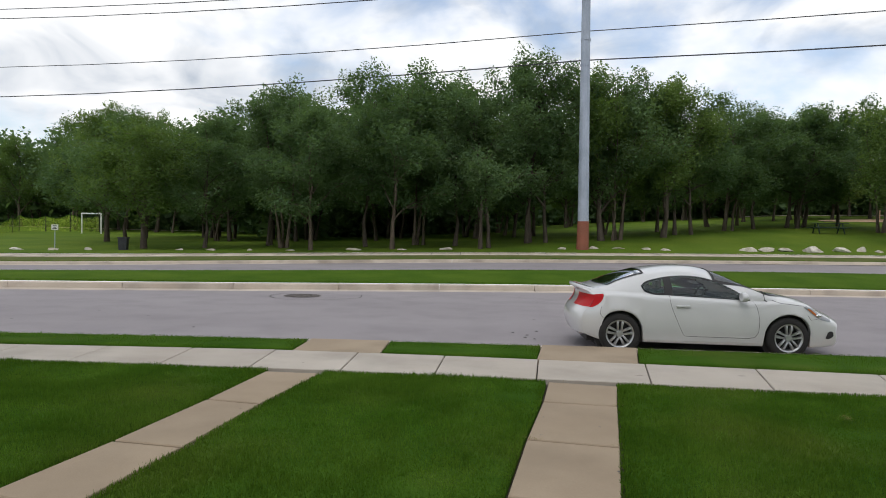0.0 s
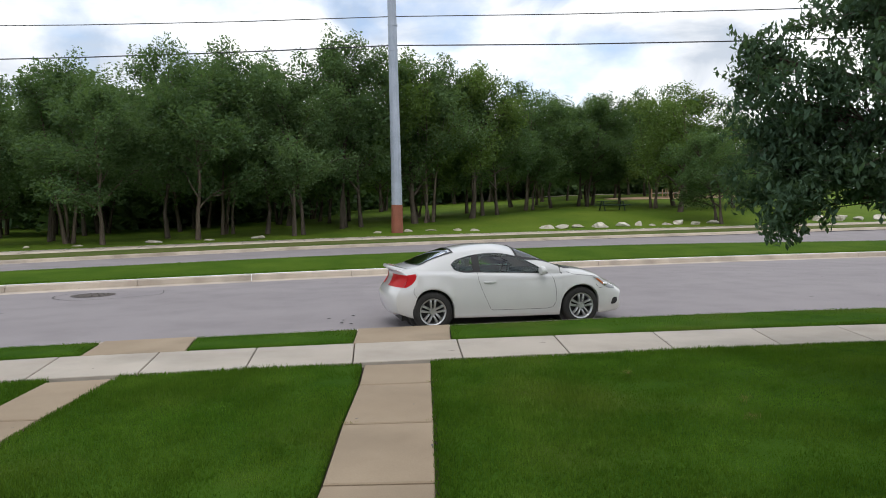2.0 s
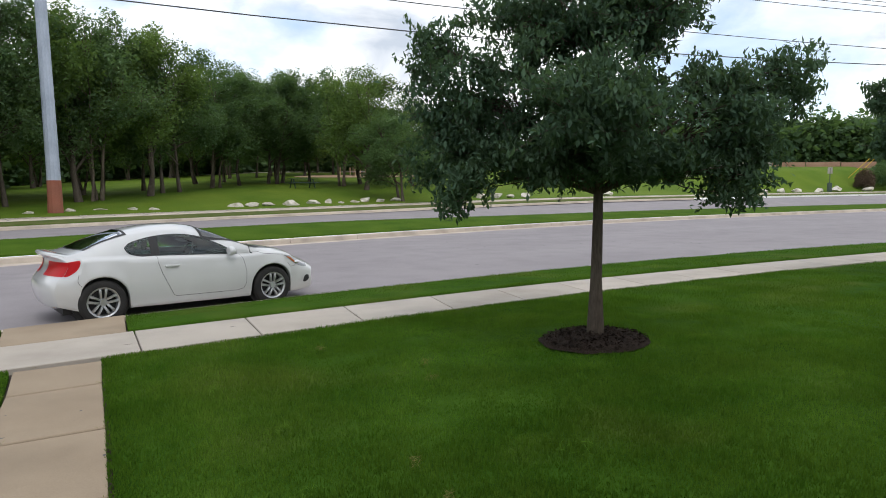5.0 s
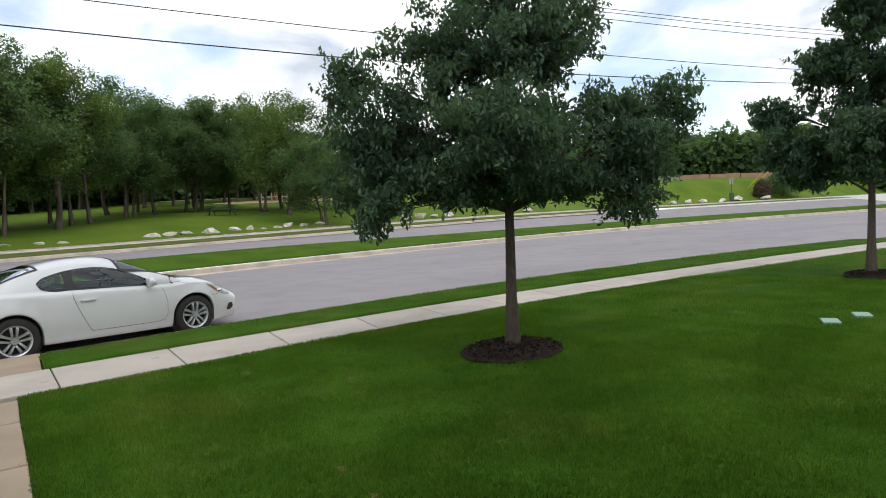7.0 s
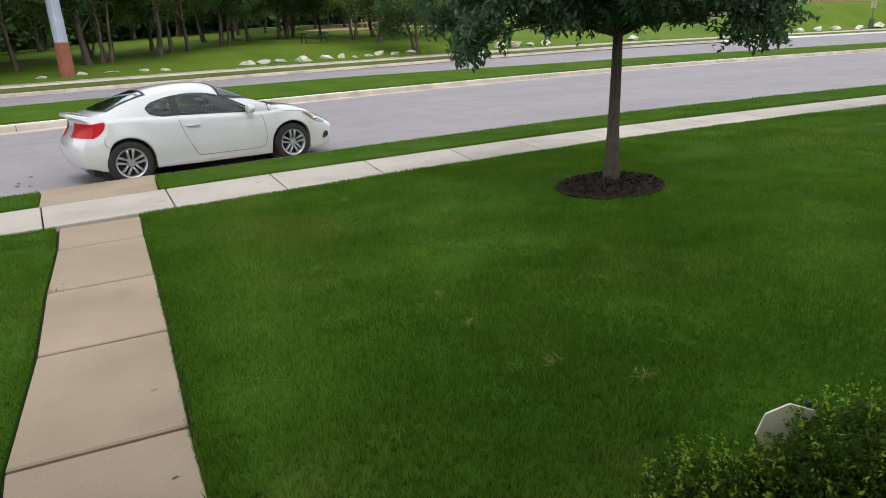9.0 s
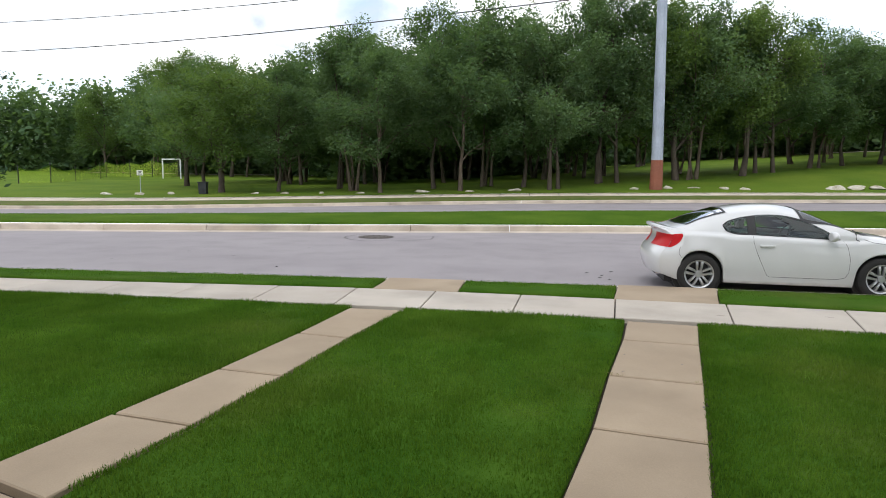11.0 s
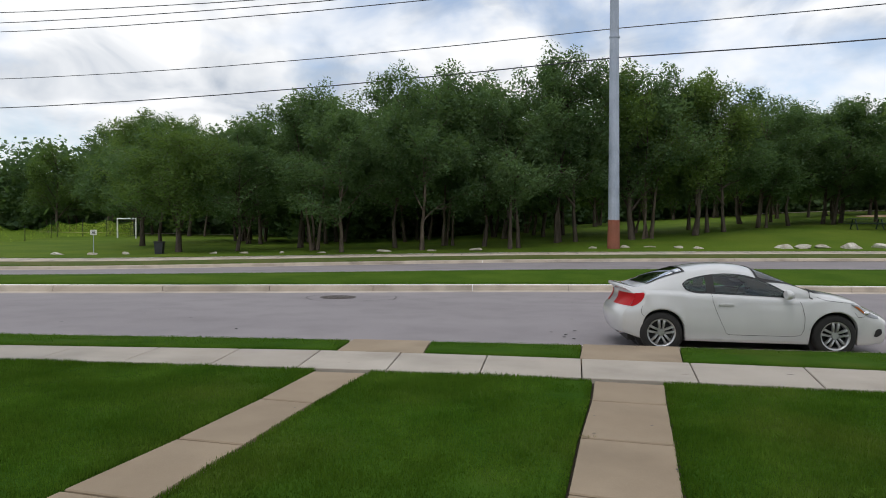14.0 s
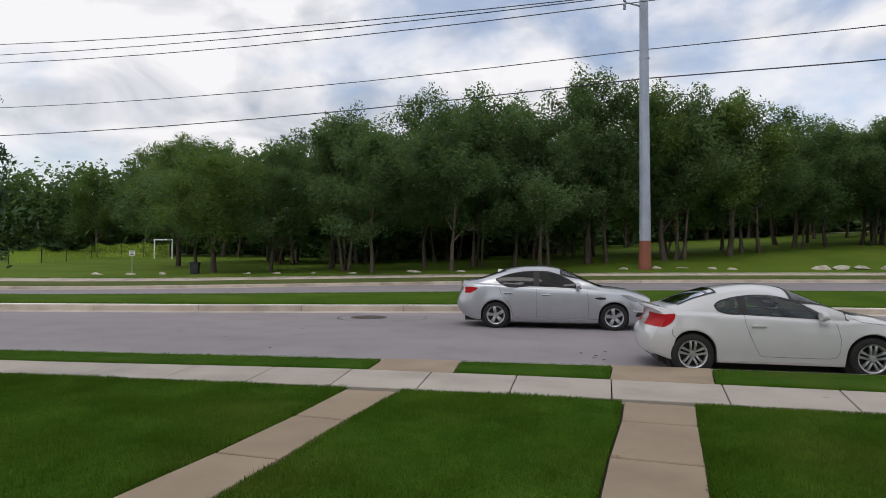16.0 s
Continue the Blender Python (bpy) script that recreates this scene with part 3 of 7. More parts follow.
LAWN_LABEL = "mown dark green lawn in front of the house"
panel("lawn", lambda y: -16.0, edge_line(PATH_L, 0, -0.018), lambda x: float(np.interp(x, (-4.75, -3.4, -3.08, -2.9), (1.05, 2.57, 3.0, 2.93))), top_line, 60, 40, lawn_z, LAWN_LABEL, "lawn")
panel("lawn", edge_line(PATH_L, 1, 0.018), edge_line(PATH_R, 0, -0.018), lambda x: 1.13, top_line, 30, 40, lawn_z, LAWN_LABEL, "lawn")
panel("lawn", edge_line(PATH_R, 1, 0.02), lambda y: 26.0, lambda x: 1.13 if x < 2.6 else -3.0 * smooth(2.6, 4.0, x) + 1.13, top_line, 110, 50, lawn_z, LAWN_LABEL, "lawn")
for xa, xb, nn in ((lambda y: -16.0, lambda y: -2.25, 60), (lambda y: -0.96, lambda y: apron_x(0, y) - 0.02, 14), (lambda y: apron_x(1, y) + 0.03, lambda y: 28.6, 100)):
    panel("kerb_strip_grass", xa, xb, lambda x: Y_WALK(x) + walk_w(x) + 0.03, lambda x: Y_KERB(x) - 0.08, nn, 8, strip_z, "mown grass strip between pavement and kerb", "grass")


def outer_lawn():
    for name, xa, xb in (("lawn_side", -95, -16.0), ("lawn_side", 26.0, 95)):
        xs = np.linspace(xa, xb, 60)
        strip(name, xs, [lambda x: (Y_WALK(x) - 40, 0.32), lambda x: (Y_WALK(x) - 5, 0.31), lambda x: (Y_WALK(x) - 0.02, 0.205)], M_GRASS, "mown green lawn of the next gardens", "lawn")
    xs = np.linspace(-95, -16, 60)
    strip("kerb_strip_grass", xs, [lambda x: (Y_WALK(x) + walk_w(x) + 0.02, 0.2), lambda x: (Y_KERB(x) - 0.08, 0.165)], M_GRASS, "mown grass strip beside the kerb", "grass")


outer_lawn()


def on_turf_all(x, y):
    """on_turf for arrays."""
    keep = np.ones(len(x), bool)
    yw, yk = np.array([Y_WALK(q) for q in GRID_X]), np.array([Y_KERB(q) for q in GRID_X])
    yw, yk = np.interp(x, GRID_X, yw), np.interp(x, GRID_X, yk)
    lawn_side = y < yw - 0.02
    for rows in (PATH_L, PATH_R):
        ys = [r[0][1] for r in rows][::-1]
        left, right = np.interp(y, ys, [r[0][0] for r in rows][::-1]), np.interp(y, ys, [r[1][0] for r in rows][::-1])
        keep &= ~(lawn_side & (x > left - 0.016) & (x < right + 0.02) & (y > ys[0] - 0.3))
    keep &= ~((y < 1.15) & (x > -2.6) & (x < 1.7))
    keep &= ~((x < -2.3) & (x > -5.0) & (y < 3.02 + np.minimum(x + 3.05, 0) * 1.25))
    for cx, cy, rx, ry in ((6.08, 4.54, 0.65, 0.56), (-6.45, 6.12, 0.63, 0.51), (15.3, 2.44, 0.66, 0.55)):
        keep &= ((x - cx) / rx) ** 2 + ((y - cy) / ry) ** 2 > 1
    in_strip = (y > yw + walk_w(x) + 0.01) & (y < yk - 0.055) & (x < 28.6)
    in_strip &= ~((x > -2.24) & (x < -0.96)) & ~((x > 1.16 + (y - 8.95) / 1.35 * 0.23 - 0.02) & (x < 2.49 + (y - 8.95) / 1.35 * 0.34 + 0.02))
    return keep & (lawn_side | in_strip), lawn_side, yw, yk


GRID_X = np.arange(-20, 32, 0.25)


def blade_mesh(base, h, width, rng, material, lean=0.45):
    n = len(base)
    ang, way = rng.uniform(0, math.tau, n), rng.uniform(0, math.tau, n)
    off = rng.uniform(0.1, lean, n) * h
    w = width * (0.7 + 0.6 * rng.random(n))
    side = np.stack([np.cos(ang) * w, np.sin(ang) * w, 0 * w], 1)
    tip = base + np.stack([np.cos(way) * off, np.sin(way) * off, h], 1)
    verts = np.stack([base - side, base + side, tip], 1).reshape(-1, 3)
    me = bpy.data.meshes.new("grass_blades")
    me.vertices.add(len(verts))
    me.vertices.foreach_set("co", verts.astype(np.float32).ravel())
    me.loops.add(n * 3)
    me.loops.foreach_set("vertex_index", np.arange(n * 3, dtype=np.int32))
    me.polygons.add(n)
    me.polygons.foreach_set("loop_start", (np.arange(n) * 3).astype(np.int32))
    me.update(calc_edges=True)
    me.materials.append(material)
    return me


def lumpy(x, y, seed):
    """Broad uneven growth, from a coarse lattice of random heights."""
    rng = np.random.default_rng(seed)
    out = np.zeros(len(x))
    for cell, amount in ((1.7, 0.25), (0.7, 0.4), (0.28, 0.3)):
        lat = rng.random((160, 160))
        u, v = (x + 40) / cell % 158, (y + 20) / cell % 158
        i, j = u.astype(int), v.astype(int)
        a, b = u - i, v - j
        a, b = a * a * (3 - 2 * a), b * b * (3 - 2 * b)
        out += amount * (lat[i, j] * (1 - a) * (1 - b) + lat[i + 1, j] * a * (1 - b) + lat[i, j + 1] * (1 - a) * b + lat[i + 1, j + 1] * a * b)
    return out


def blades(count, region, height, width, seed, only_strip=False):
    """Loose grass blades, denser and longer in places."""
    rng = np.random.default_rng(seed)
    x0, x1, y0, y1 = region
    x, y = rng.uniform(x0, x1, count), rng.uniform(y0, y1, count)
    keep, lawn_side, yw, yk = on_turf_all(x, y)
    if only_strip:
        keep &= ~lawn_side
    x, y, yw, yk, lawn_side = x[keep], y[keep], yw[keep], yk[keep], lawn_side[keep]
    z = np.where(lawn_side, 0.185 + 0.009 * np.clip(yw - y, 0, 5), 0.20 - 0.045 * np.clip((y - yw - walk_w(x)) / (yk - yw - walk_w(x)), 0, 1))
    h = height * (0.55 + 0.6 * rng.random(len(x))) * (0.2 + 1.75 * lumpy(x, y, 7))
    me = blade_mesh(np.stack([x, y, z - 0.008], 1), h, width, rng, M_BLADE)
    tagged(hang("grass_blades", me), "short green grass blades of the mown lawn", "grass", kind="stuff")


blades(640000, (-7.5, 9, 1.2, 8.2), 0.042, 0.0042, 3)
blades(110000, (-15, 24, -2, 8.4), 0.036, 0.008, 4)
blades(110000, (2.4, 9, -1.5, 1.2), 0.036, 0.0042, 6)
blades(90000, (9, 15, -1.5, 7), 0.036, 0.007, 9)
blades(150000, (-13, 16, 6, 10.7), 0.021, 0.005, 5, True)


def edge_blades():
    """Longer grass along the median's kerbs and the verge."""
    rng = np.random.default_rng(8)
    base, hs = [], []
    for off, zf, count, spread in ((0.25, lambda x: MEDIAN_H + 0.02, 16000, 0.16), (MEDIAN_W - 0.1, lambda x: Z_BACK(x) + 0.02, 9000, 0.15), (FAR_W + 0.3, lambda x: Z_FAR(x) + 0.02, 9000, 0.2), (FAR_W + VERGE_W + PATH_W + 0.15, lambda x: Z_FAR(x) + 0.22, 9000, 0.2)):
        xs = rng.uniform(-30, 45, count)
        for x in xs:
            base.append((x, Y_MEDIAN(x) + off + abs(rng.normal(0, spread)) * (1 if off < 1 or off > 8 else -1), zf(x)))
        hs.append(rng.uniform(0.02, 0.055, count))
    me = blade_mesh(np.array(base), np.concatenate(hs), 0.02, rng, M_BLADE)
    tagged(hang("grass_blades", me), "longer grass blades along the kerbs", "grass", kind="stuff")


edge_blades()


def pavement():
    walkway = thing("pavement", label="pale concrete pavement slabs beside the lawn", category="pavement", kind="structure")
    near = [-3.55 - 1.16 * k for k in range(10, 0, -1)] + [-3.55, -2.43, -1.32, -0.19, 1.0, 2.29, 3.6, 4.95, 6.38, 7.7] + [7.7 + 1.36 * k for k in range(1, 13)]
    far = [-3.61 - 1.16 * k for k in range(10, 0, -1)] + [-3.61, -2.45, -1.29, -0.09, 1.17, 2.56, 3.94, 5.4, 6.93, 8.24] + [8.24 + 1.38 * k for k in range(1, 13)]
    cuts = near
    for a, b, c, d in zip(near, near[1:], far[1:], far):
        tilt = 0.006 * noise.noise((a, 0, 3))
        slab("slab", [(a, Y_WALK(a)), (b, Y_WALK(b)), (c, Y_WALK(c) + walk_w(c)), (d, Y_WALK(d) + walk_w(d))], [0.195 + tilt, 0.195, 0.18, 0.18 + tilt], 0.1, M_SIDE, walkway, 0.011)
    for name, xa, xb in (("pavement_side", -95, cuts[0]), ("pavement_side", cuts[-1], 95)):
        strip(name, np.linspace(xa, xb, 50), [lambda x: (Y_WALK(x), 0.195), lambda x: (Y_WALK(x) + walk_w(x), 0.18)], M_SIDE, "pale concrete pavement further along the road", "pavement")
    apron = thing("pavement_apron", label="tan concrete steps from the pavement to the kerb", category="pavement", kind="structure")
    for a, b, c, d in ((-2.22, -0.98, -0.98, -2.21), (1.15, 2.48, 2.83, 1.39)):
        slab("slab", [(a, Y_WALK(a) + walk_w(a) + 0.01), (b, Y_WALK(b) + walk_w(b) + 0.01), (c, Y_KERB(c) - 0.03), (d, Y_KERB(d) - 0.03)], [0.178, 0.178, 0.150, 0.150], 0.1, M_WALK, apron, 0.004)
    a, b = 28.7, 33.5
    strip("driveway", np.linspace(a, b, 12), [lambda x: (Y_WALK(x) + walk_w(x) + 0.01, 0.18), lambda x: (Y_KERB(x) + 0.2, 0.03)], M_SIDE, "pale concrete drive crossing the kerb strip", "driveway")
    for name, rows, what in (("garden_path", PATH_L, "tan concrete garden path running to the porch"), ("garden_path", PATH_R, "tan concrete garden path with dark soil joints")):
        gp = thing(name, label=what, category="path", kind="structure")
        for (a0, a1), (b0, b1) in zip(rows, rows[1:]):
            slab("slab", [b0, b1, a1, a0], [lawn_z(*p) + 0.008 for p in (b0, b1, a1, a0)], 0.12, M_WALK, gp, 0.017)


pavement()
kerb_line("kerb_near", lambda x: (Y_KERB(x), 0.0), list(np.arange(-40, -15, 3.05)) + [-15 + 3.05 * k for k in range(14)], 3.05, 1, "pale concrete kerb and gutter beside the parked car")
kerb_line("kerb_median", lambda x: (Y_MEDIAN(x), 0.0), [-3.59 + 3.06 * k for k in range(-14, 29)], 3.06, -1, "pale concrete kerb of the grass median", MEDIAN_H, 0.6)
kerb_line("kerb_median_back", lambda x: (Y_MEDIAN(x) + MEDIAN_W, Z_BACK(x) - 0.13), [-45 + 3.05 * k for k in range(34)], 3.05, 1, "far kerb of the grass median")
kerb_line("kerb_far", lambda x: (Y_MEDIAN(x) + FAR_W, Z_FAR(x) - 0.13), [-46 + 3.05 * k for k in range(34)], 3.05, -1, "pale kerb on the park side of the road")


def porch():
    bm = bmesh.new()
    box(bm, -9, 9, -2.9, -2.6, 0.1, 3.1)
    tagged(part("wall_house", bm, M_HOUSE), "plain beige house wall behind the porch", "wall", kind="structure")
    bm = bmesh.new()
    box(bm, -3.0, 2.2, -2.6, 1.15, 2.92, 3.1)
    tagged(part("ceiling", bm, M_WHITE), "plain porch roof over the slab", "ceiling", kind="structure")
    fl = thing("porch_floor", label="tan concrete porch slab and landing", category="floor", kind="structure")
    slab("slab", [(-2.4, -2.6), (1.5, -2.6), (1.5, 1.1), (-2.4, 1.1)], 0.34, 0.3, M_WALK, fl)
    slab("slab", [(-4.6, -2.6), (-2.42, -2.6), (-2.42, 2.78), (-2.87, 2.93), (-3.06, 2.985), (-3.4, 2.55), (-4.6, 1.2)], 0.30, 0.25, M_WALK, fl)


porch()

# ---- cars ----
def curve_at(points):
    """A smooth monotone-ish curve through a few stations."""
    xs, ys = np.array(points, float).T
    m = np.gradient(ys, xs)

    def value(x):
        x = min(max(x, xs[0]), xs[-1])
        i = min(max(int(np.searchsorted(xs, x)) - 1, 0), len(xs) - 2)
        h = xs[i + 1] - xs[i]
        t = (x - xs[i]) / h
        return float((2 * t**3 - 3 * t**2 + 1) * ys[i] + (t**3 - 2 * t**2 + t) * h * m[i] + (-2 * t**3 + 3 * t**2) * ys[i + 1] + (t**3 - t**2) * h * m[i + 1])

    return value


class CarShape:
    """Sections across a car, from its tail (x = 0) to its nose; y is half the width, z up."""

    def __init__(self, spec):
        self.s = spec
        for key in ("roof", "belt", "width", "belt_w", "roof_w", "sill", "tail_face", "nose_face"):
            spec[key + "_at"] = curve_at(spec[key])

    def warp(self, x, y, z):
        """Rounds tail and nose in plan, and gives both their profile in side view."""
        s = self.s
        k = abs(y) / s["track"]
        if x < 0.6:
            x += (s["tail_round"] * k**3.0 + s["tail_face_at"](z)) * (1 - smooth(0.0, 0.6, x))
        d = s["length"] - x
        if d < 0.75:
            x -= (s["nose_round"] * k**2.4 + s["nose_face_at"](z)) * (1 - smooth(0.0, 0.75, d))
        return (x, y, z)

    def low(self, x):
        s = self.s
        z = s["sill_at"](x)
        for xw in s["wheels"]:
            d = abs(x - xw)
            if d < s["arch"]:
                z = max(z, s["wheel_r"] + math.sqrt(max(s["arch"] ** 2 - d * d, 0)))
        return z

    def section(self, x):
        s = self.s
        w, b, r, zl = s["width_at"](x), s["belt_at"](x), s["roof_at"](x), self.low(x)
        wb, wr = w * s["belt_w_at"](x), w * s["roof_w_at"](x)
        zl = min(zl, b - 0.08)
        zs = s["sill_at"](x)
        flare = max(math.exp(-(((x - xw) / (s["arch"] * 0.85)) ** 4)) for xw in s["wheels"])

        def side(z):
            k = (z - zs) / max(b - 0.05 - zs, 0.05)
            y = w * (0.945 + 0.19 * k - 0.15 * k * k - 0.012 * math.exp(-(((k - 0.14) / 0.07) ** 2)))
            # wheel-arch flare, strongest at the lip
            return y + 0.022 * flare * math.exp(-(((z - zl) / 0.16) ** 2)) * smooth(0.3, 0.5, zl)

        pts = [(side(zl) - 0.09, zl + 0.005), (side(zl) - 0.014, zl), (side(zl), zl + 0.012)]
        for k in np.linspace(0.08, 1.0, 10):
            z = zl + 0.012 + k * (b - 0.05 - zl - 0.012)
            pts.append((side(z), z))
        y5 = pts[-1][0]
        rise = max(r - b, 0.0)
        pts += [(y5 * 0.5 + wb * 0.5 + 0.006, b - 0.022), (wb, b)]
        cut = s["edge"] - s["screen_drop"] * math.exp(-(((x - s["screen_mid"]) / 0.32) ** 2))
        ze = b + rise * (0.55 + (cut - 0.55) * min(max((rise - 0.06) / 0.12, 0), 1))
        for k in np.linspace(0, 1, 13)[1:]:
            pts.append((wb + (wr - wb) * k + 0.03 * min(rise / 0.4, 1) * math.sin(math.pi * k), b + (ze - b) * k))
        for k in (0.06, 0.13, 0.22, 0.33, 0.46, 0.6, 0.8, 1.0):
            pts.append((wr * (1 - k), ze + (r - ze) * (1 - (1 - k) ** 2.6)))
        return pts

    def side_y(self, x, z):
        p = self.section(x)
        zs, ys = [q[1] for q in p[2:27]], [q[0] for q in p[2:27]]
        return float(np.interp(z, zs, ys))

    def top_z(self, x, y):
        p = self.section(x)[14:]
        return float(np.interp(abs(y), [q[0] for q in p][::-1], [q[1] for q in p][::-1]))

    def in_glass(self, x, y, z):
        """Whether a point of the shell lies well inside one of the window openings."""
        s = self.s
        lo, hi, x0, x1 = s["dlo"]
        if x0 < x < x1 and curve_at(lo)(x) + 0.004 < z < curve_at(hi)(x) - 0.004 and abs(y) > 0.45:
            return True
        for _, xa, xb, h0, h1, bow, _ in s["screens"]:
            t = (x - xa) / (xb - xa)
            for _ in range(3):
                half = h0 + (h1 - h0) * t
                u = y / half
                t = (x - xa - bow * (1 - u * u) * (t if h1 > h0 else 1 - t)) / (xb - xa)
            if 0.01 < t < 0.99 and abs(u) < 0.99 and abs(z - self.top_z(x, y)) < 0.03:
                return True
        return False

    def body(self):
        s = self.s
        n = 120
        xs = sorted(set(np.round(np.r_[s["length"] * (0.5 - 0.5 * np.cos(np.linspace(0, math.pi, n))), *[np.linspace(xw - s["arch"] - 0.01, xw + s["arch"] + 0.01, 40) for xw in s["wheels"]]], 4)))
        verts, faces, inside = [], [], []
        half = len(self.section(1.0))
        m = half * 2 - 1
        for x in xs:
            sec = self.section(x)
            for y, z in [(-y, z) for y, z in sec] + sec[-2::-1]:
                verts.append(self.warp(x, y, z))
                inside.append(self.in_glass(x, y, z))
        for i in range(len(xs) - 1):
            for k in range(m - 1):
                a = i * m + k
                q = (a, a + m, a + m + 1, a + 1)
                if not all(inside[j] for j in q):
                    faces.append(q)
        # tail and nose faces, in columns across the car
        cols = 14
        for x, ring in ((xs[0], 0), (xs[-1], (len(xs) - 1) * m)):
            sec = self.section(x)
            grid = []
            for k, (y, z) in enumerate(sec):
                row = [ring + k]
                for c in range(1, cols):
                    yy = -y + 2 * y * c / cols
                    verts.append(self.warp(x, yy, z))
                    row.append(len(verts) - 1)
                row.append(ring + m - 1 - k)
                grid.append(row)
            for k in range(half - 2):
                for c in range(cols):
                    faces.append((grid[k][c], grid[k][c + 1], grid[k + 1][c + 1], grid[k + 1][c]))
        bm = bmesh.new()
        vs = [bm.verts.new(v) for v in verts]
        for f in faces:
            if len({vs[j].co.to_tuple(5) for j in f}) > 2:
                bm.faces.new([vs[j] for j in f])
        bmesh.ops.remove_doubles(bm, verts=list(bm.verts), dist=0.0004)
        return bm

    def grid_faces(self, nx, nz, flip):
        f = []
        for i in range(nx):
            for k in range(nz):
                q = i * (nz + 1) + k
                f.append((q, q + 1, q + nz + 2, q + nz + 1) if flip else (q, q + nz + 1, q + nz + 2, q + 1))
        return f

    def side_patch(self, lo, hi, x0, x1, sgn, off=0.004, nx=14, nz=6):
        """A piece laid on the side between two curves z(x); it ends where they meet."""
        v = []
        for i in range(nx + 1):
            x = x0 + (x1 - x0) * i / nx
            a, b = lo(x), max(hi(x), lo(x) + 0.002)
            for k in range(nz + 1):
                z = a + (b - a) * k / nz
                v.append(self.warp(x, sgn * (self.side_y(x, z) + off), z))
        return v, self.grid_faces(nx, nz, sgn > 0)

    def tail_patch(self, lo, hi, y0, y1, off=0.006, nx=8, nz=6):
        """A piece laid on the tail face between two curves z(|y|)."""
        v = []
        for i in range(nx + 1):
            y = y0 + (y1 - y0) * i / nx
            for k in range(nz + 1):
                z = lo(abs(y)) + (hi(abs(y)) - lo(abs(y))) * k / nz
                x, yy, zz = self.warp(0.0, y, z)
                v.append((x - off, yy, zz))
        return v, self.grid_faces(nx, nz, y1 > y0)

    def nose_patch(self, z0, z1, half, off=0.006, nx=12, nz=4):
        """A piece laid on the nose face, as wide as half to both sides."""
        v = []
        for i in range(nx + 1):
            y = half * (1 - 2 * i / nx)
            for k in range(nz + 1):
                x, yy, zz = self.warp(self.s["length"], y, z0 + (z1 - z0) * k / nz)
                v.append((x + off, yy, zz))
        return v, self.grid_faces(nx, nz, False)

    def side_ring(self, lo, hi, x0, x1, sgn, wide, off=0.004, n=30):
        """A band of the given width just inside the outline between two curves on the side."""
        xs = [x0 + (x1 - x0) * (0.5 - 0.5 * math.cos(math.pi * i / n)) for i in range(n + 1)]
        edge = [(x, lo(x)) for x in xs] + [(x, max(hi(x), lo(x) + 0.002)) for x in xs[::-1]]
        v, f, m = [], [], len(edge)
        for j, (x, z) in enumerate(edge):
            (xa, za), (xb, zb) = edge[(j - 2) % m], edge[(j + 2) % m]
            ln = math.hypot(xb - xa, zb - za) or 1.0
            nx, nz = -(zb - za) / ln, (xb - xa) / ln
            xi, zi = x + nx * wide, z + nz * wide
            xi = min(max(xi, x0 + wide), x1 - wide * 1.5)
            zi = min(max(zi, lo(xi) + min(wide, 0.45 * (hi(xi) - lo(xi)))), max(hi(xi) - wide, lo(xi) + 0.55 * (hi(xi) - lo(xi))))
            for px, pz in ((x, z), (xi, zi)):
                v.append(self.warp(px, sgn * (self.side_y(px, pz) + off), pz))
            q = (j + 1) % m
            f.append((2 * j, 2 * q, 2 * q + 1, 2 * j + 1))
        return v, f

    def top_patch(self, x0, x1, half0, half1, off=0.004, nx=12, ny=12, bow=0.0, rim=0.0):
        """A piece laid on top between two stations, with half widths at each end; bow pushes its middle along x. rim: only a border of that share."""
        v, f = [], []
        for i in range(nx + 1):
            for k in range(ny + 1):
                u = -1 + 2 * k / ny
                t = i / nx
                x = x0 + (x1 - x0) * t + bow * (1 - u * u) * (t if abs(half1) > abs(half0) else 1 - t)
                y = u * (half0 + (half1 - half0) * t)
                v.append(self.warp(x, y, self.top_z(x, y) + off))
        for i in range(nx):
            for k in range(ny):
                if rim and rim * nx <= i < (1 - rim) * nx and rim * ny <= k < (1 - rim) * ny:
                    continue
                q = i * (ny + 1) + k
                f.append((q, q + ny + 1, q + ny + 2, q + 1))
        return v, f


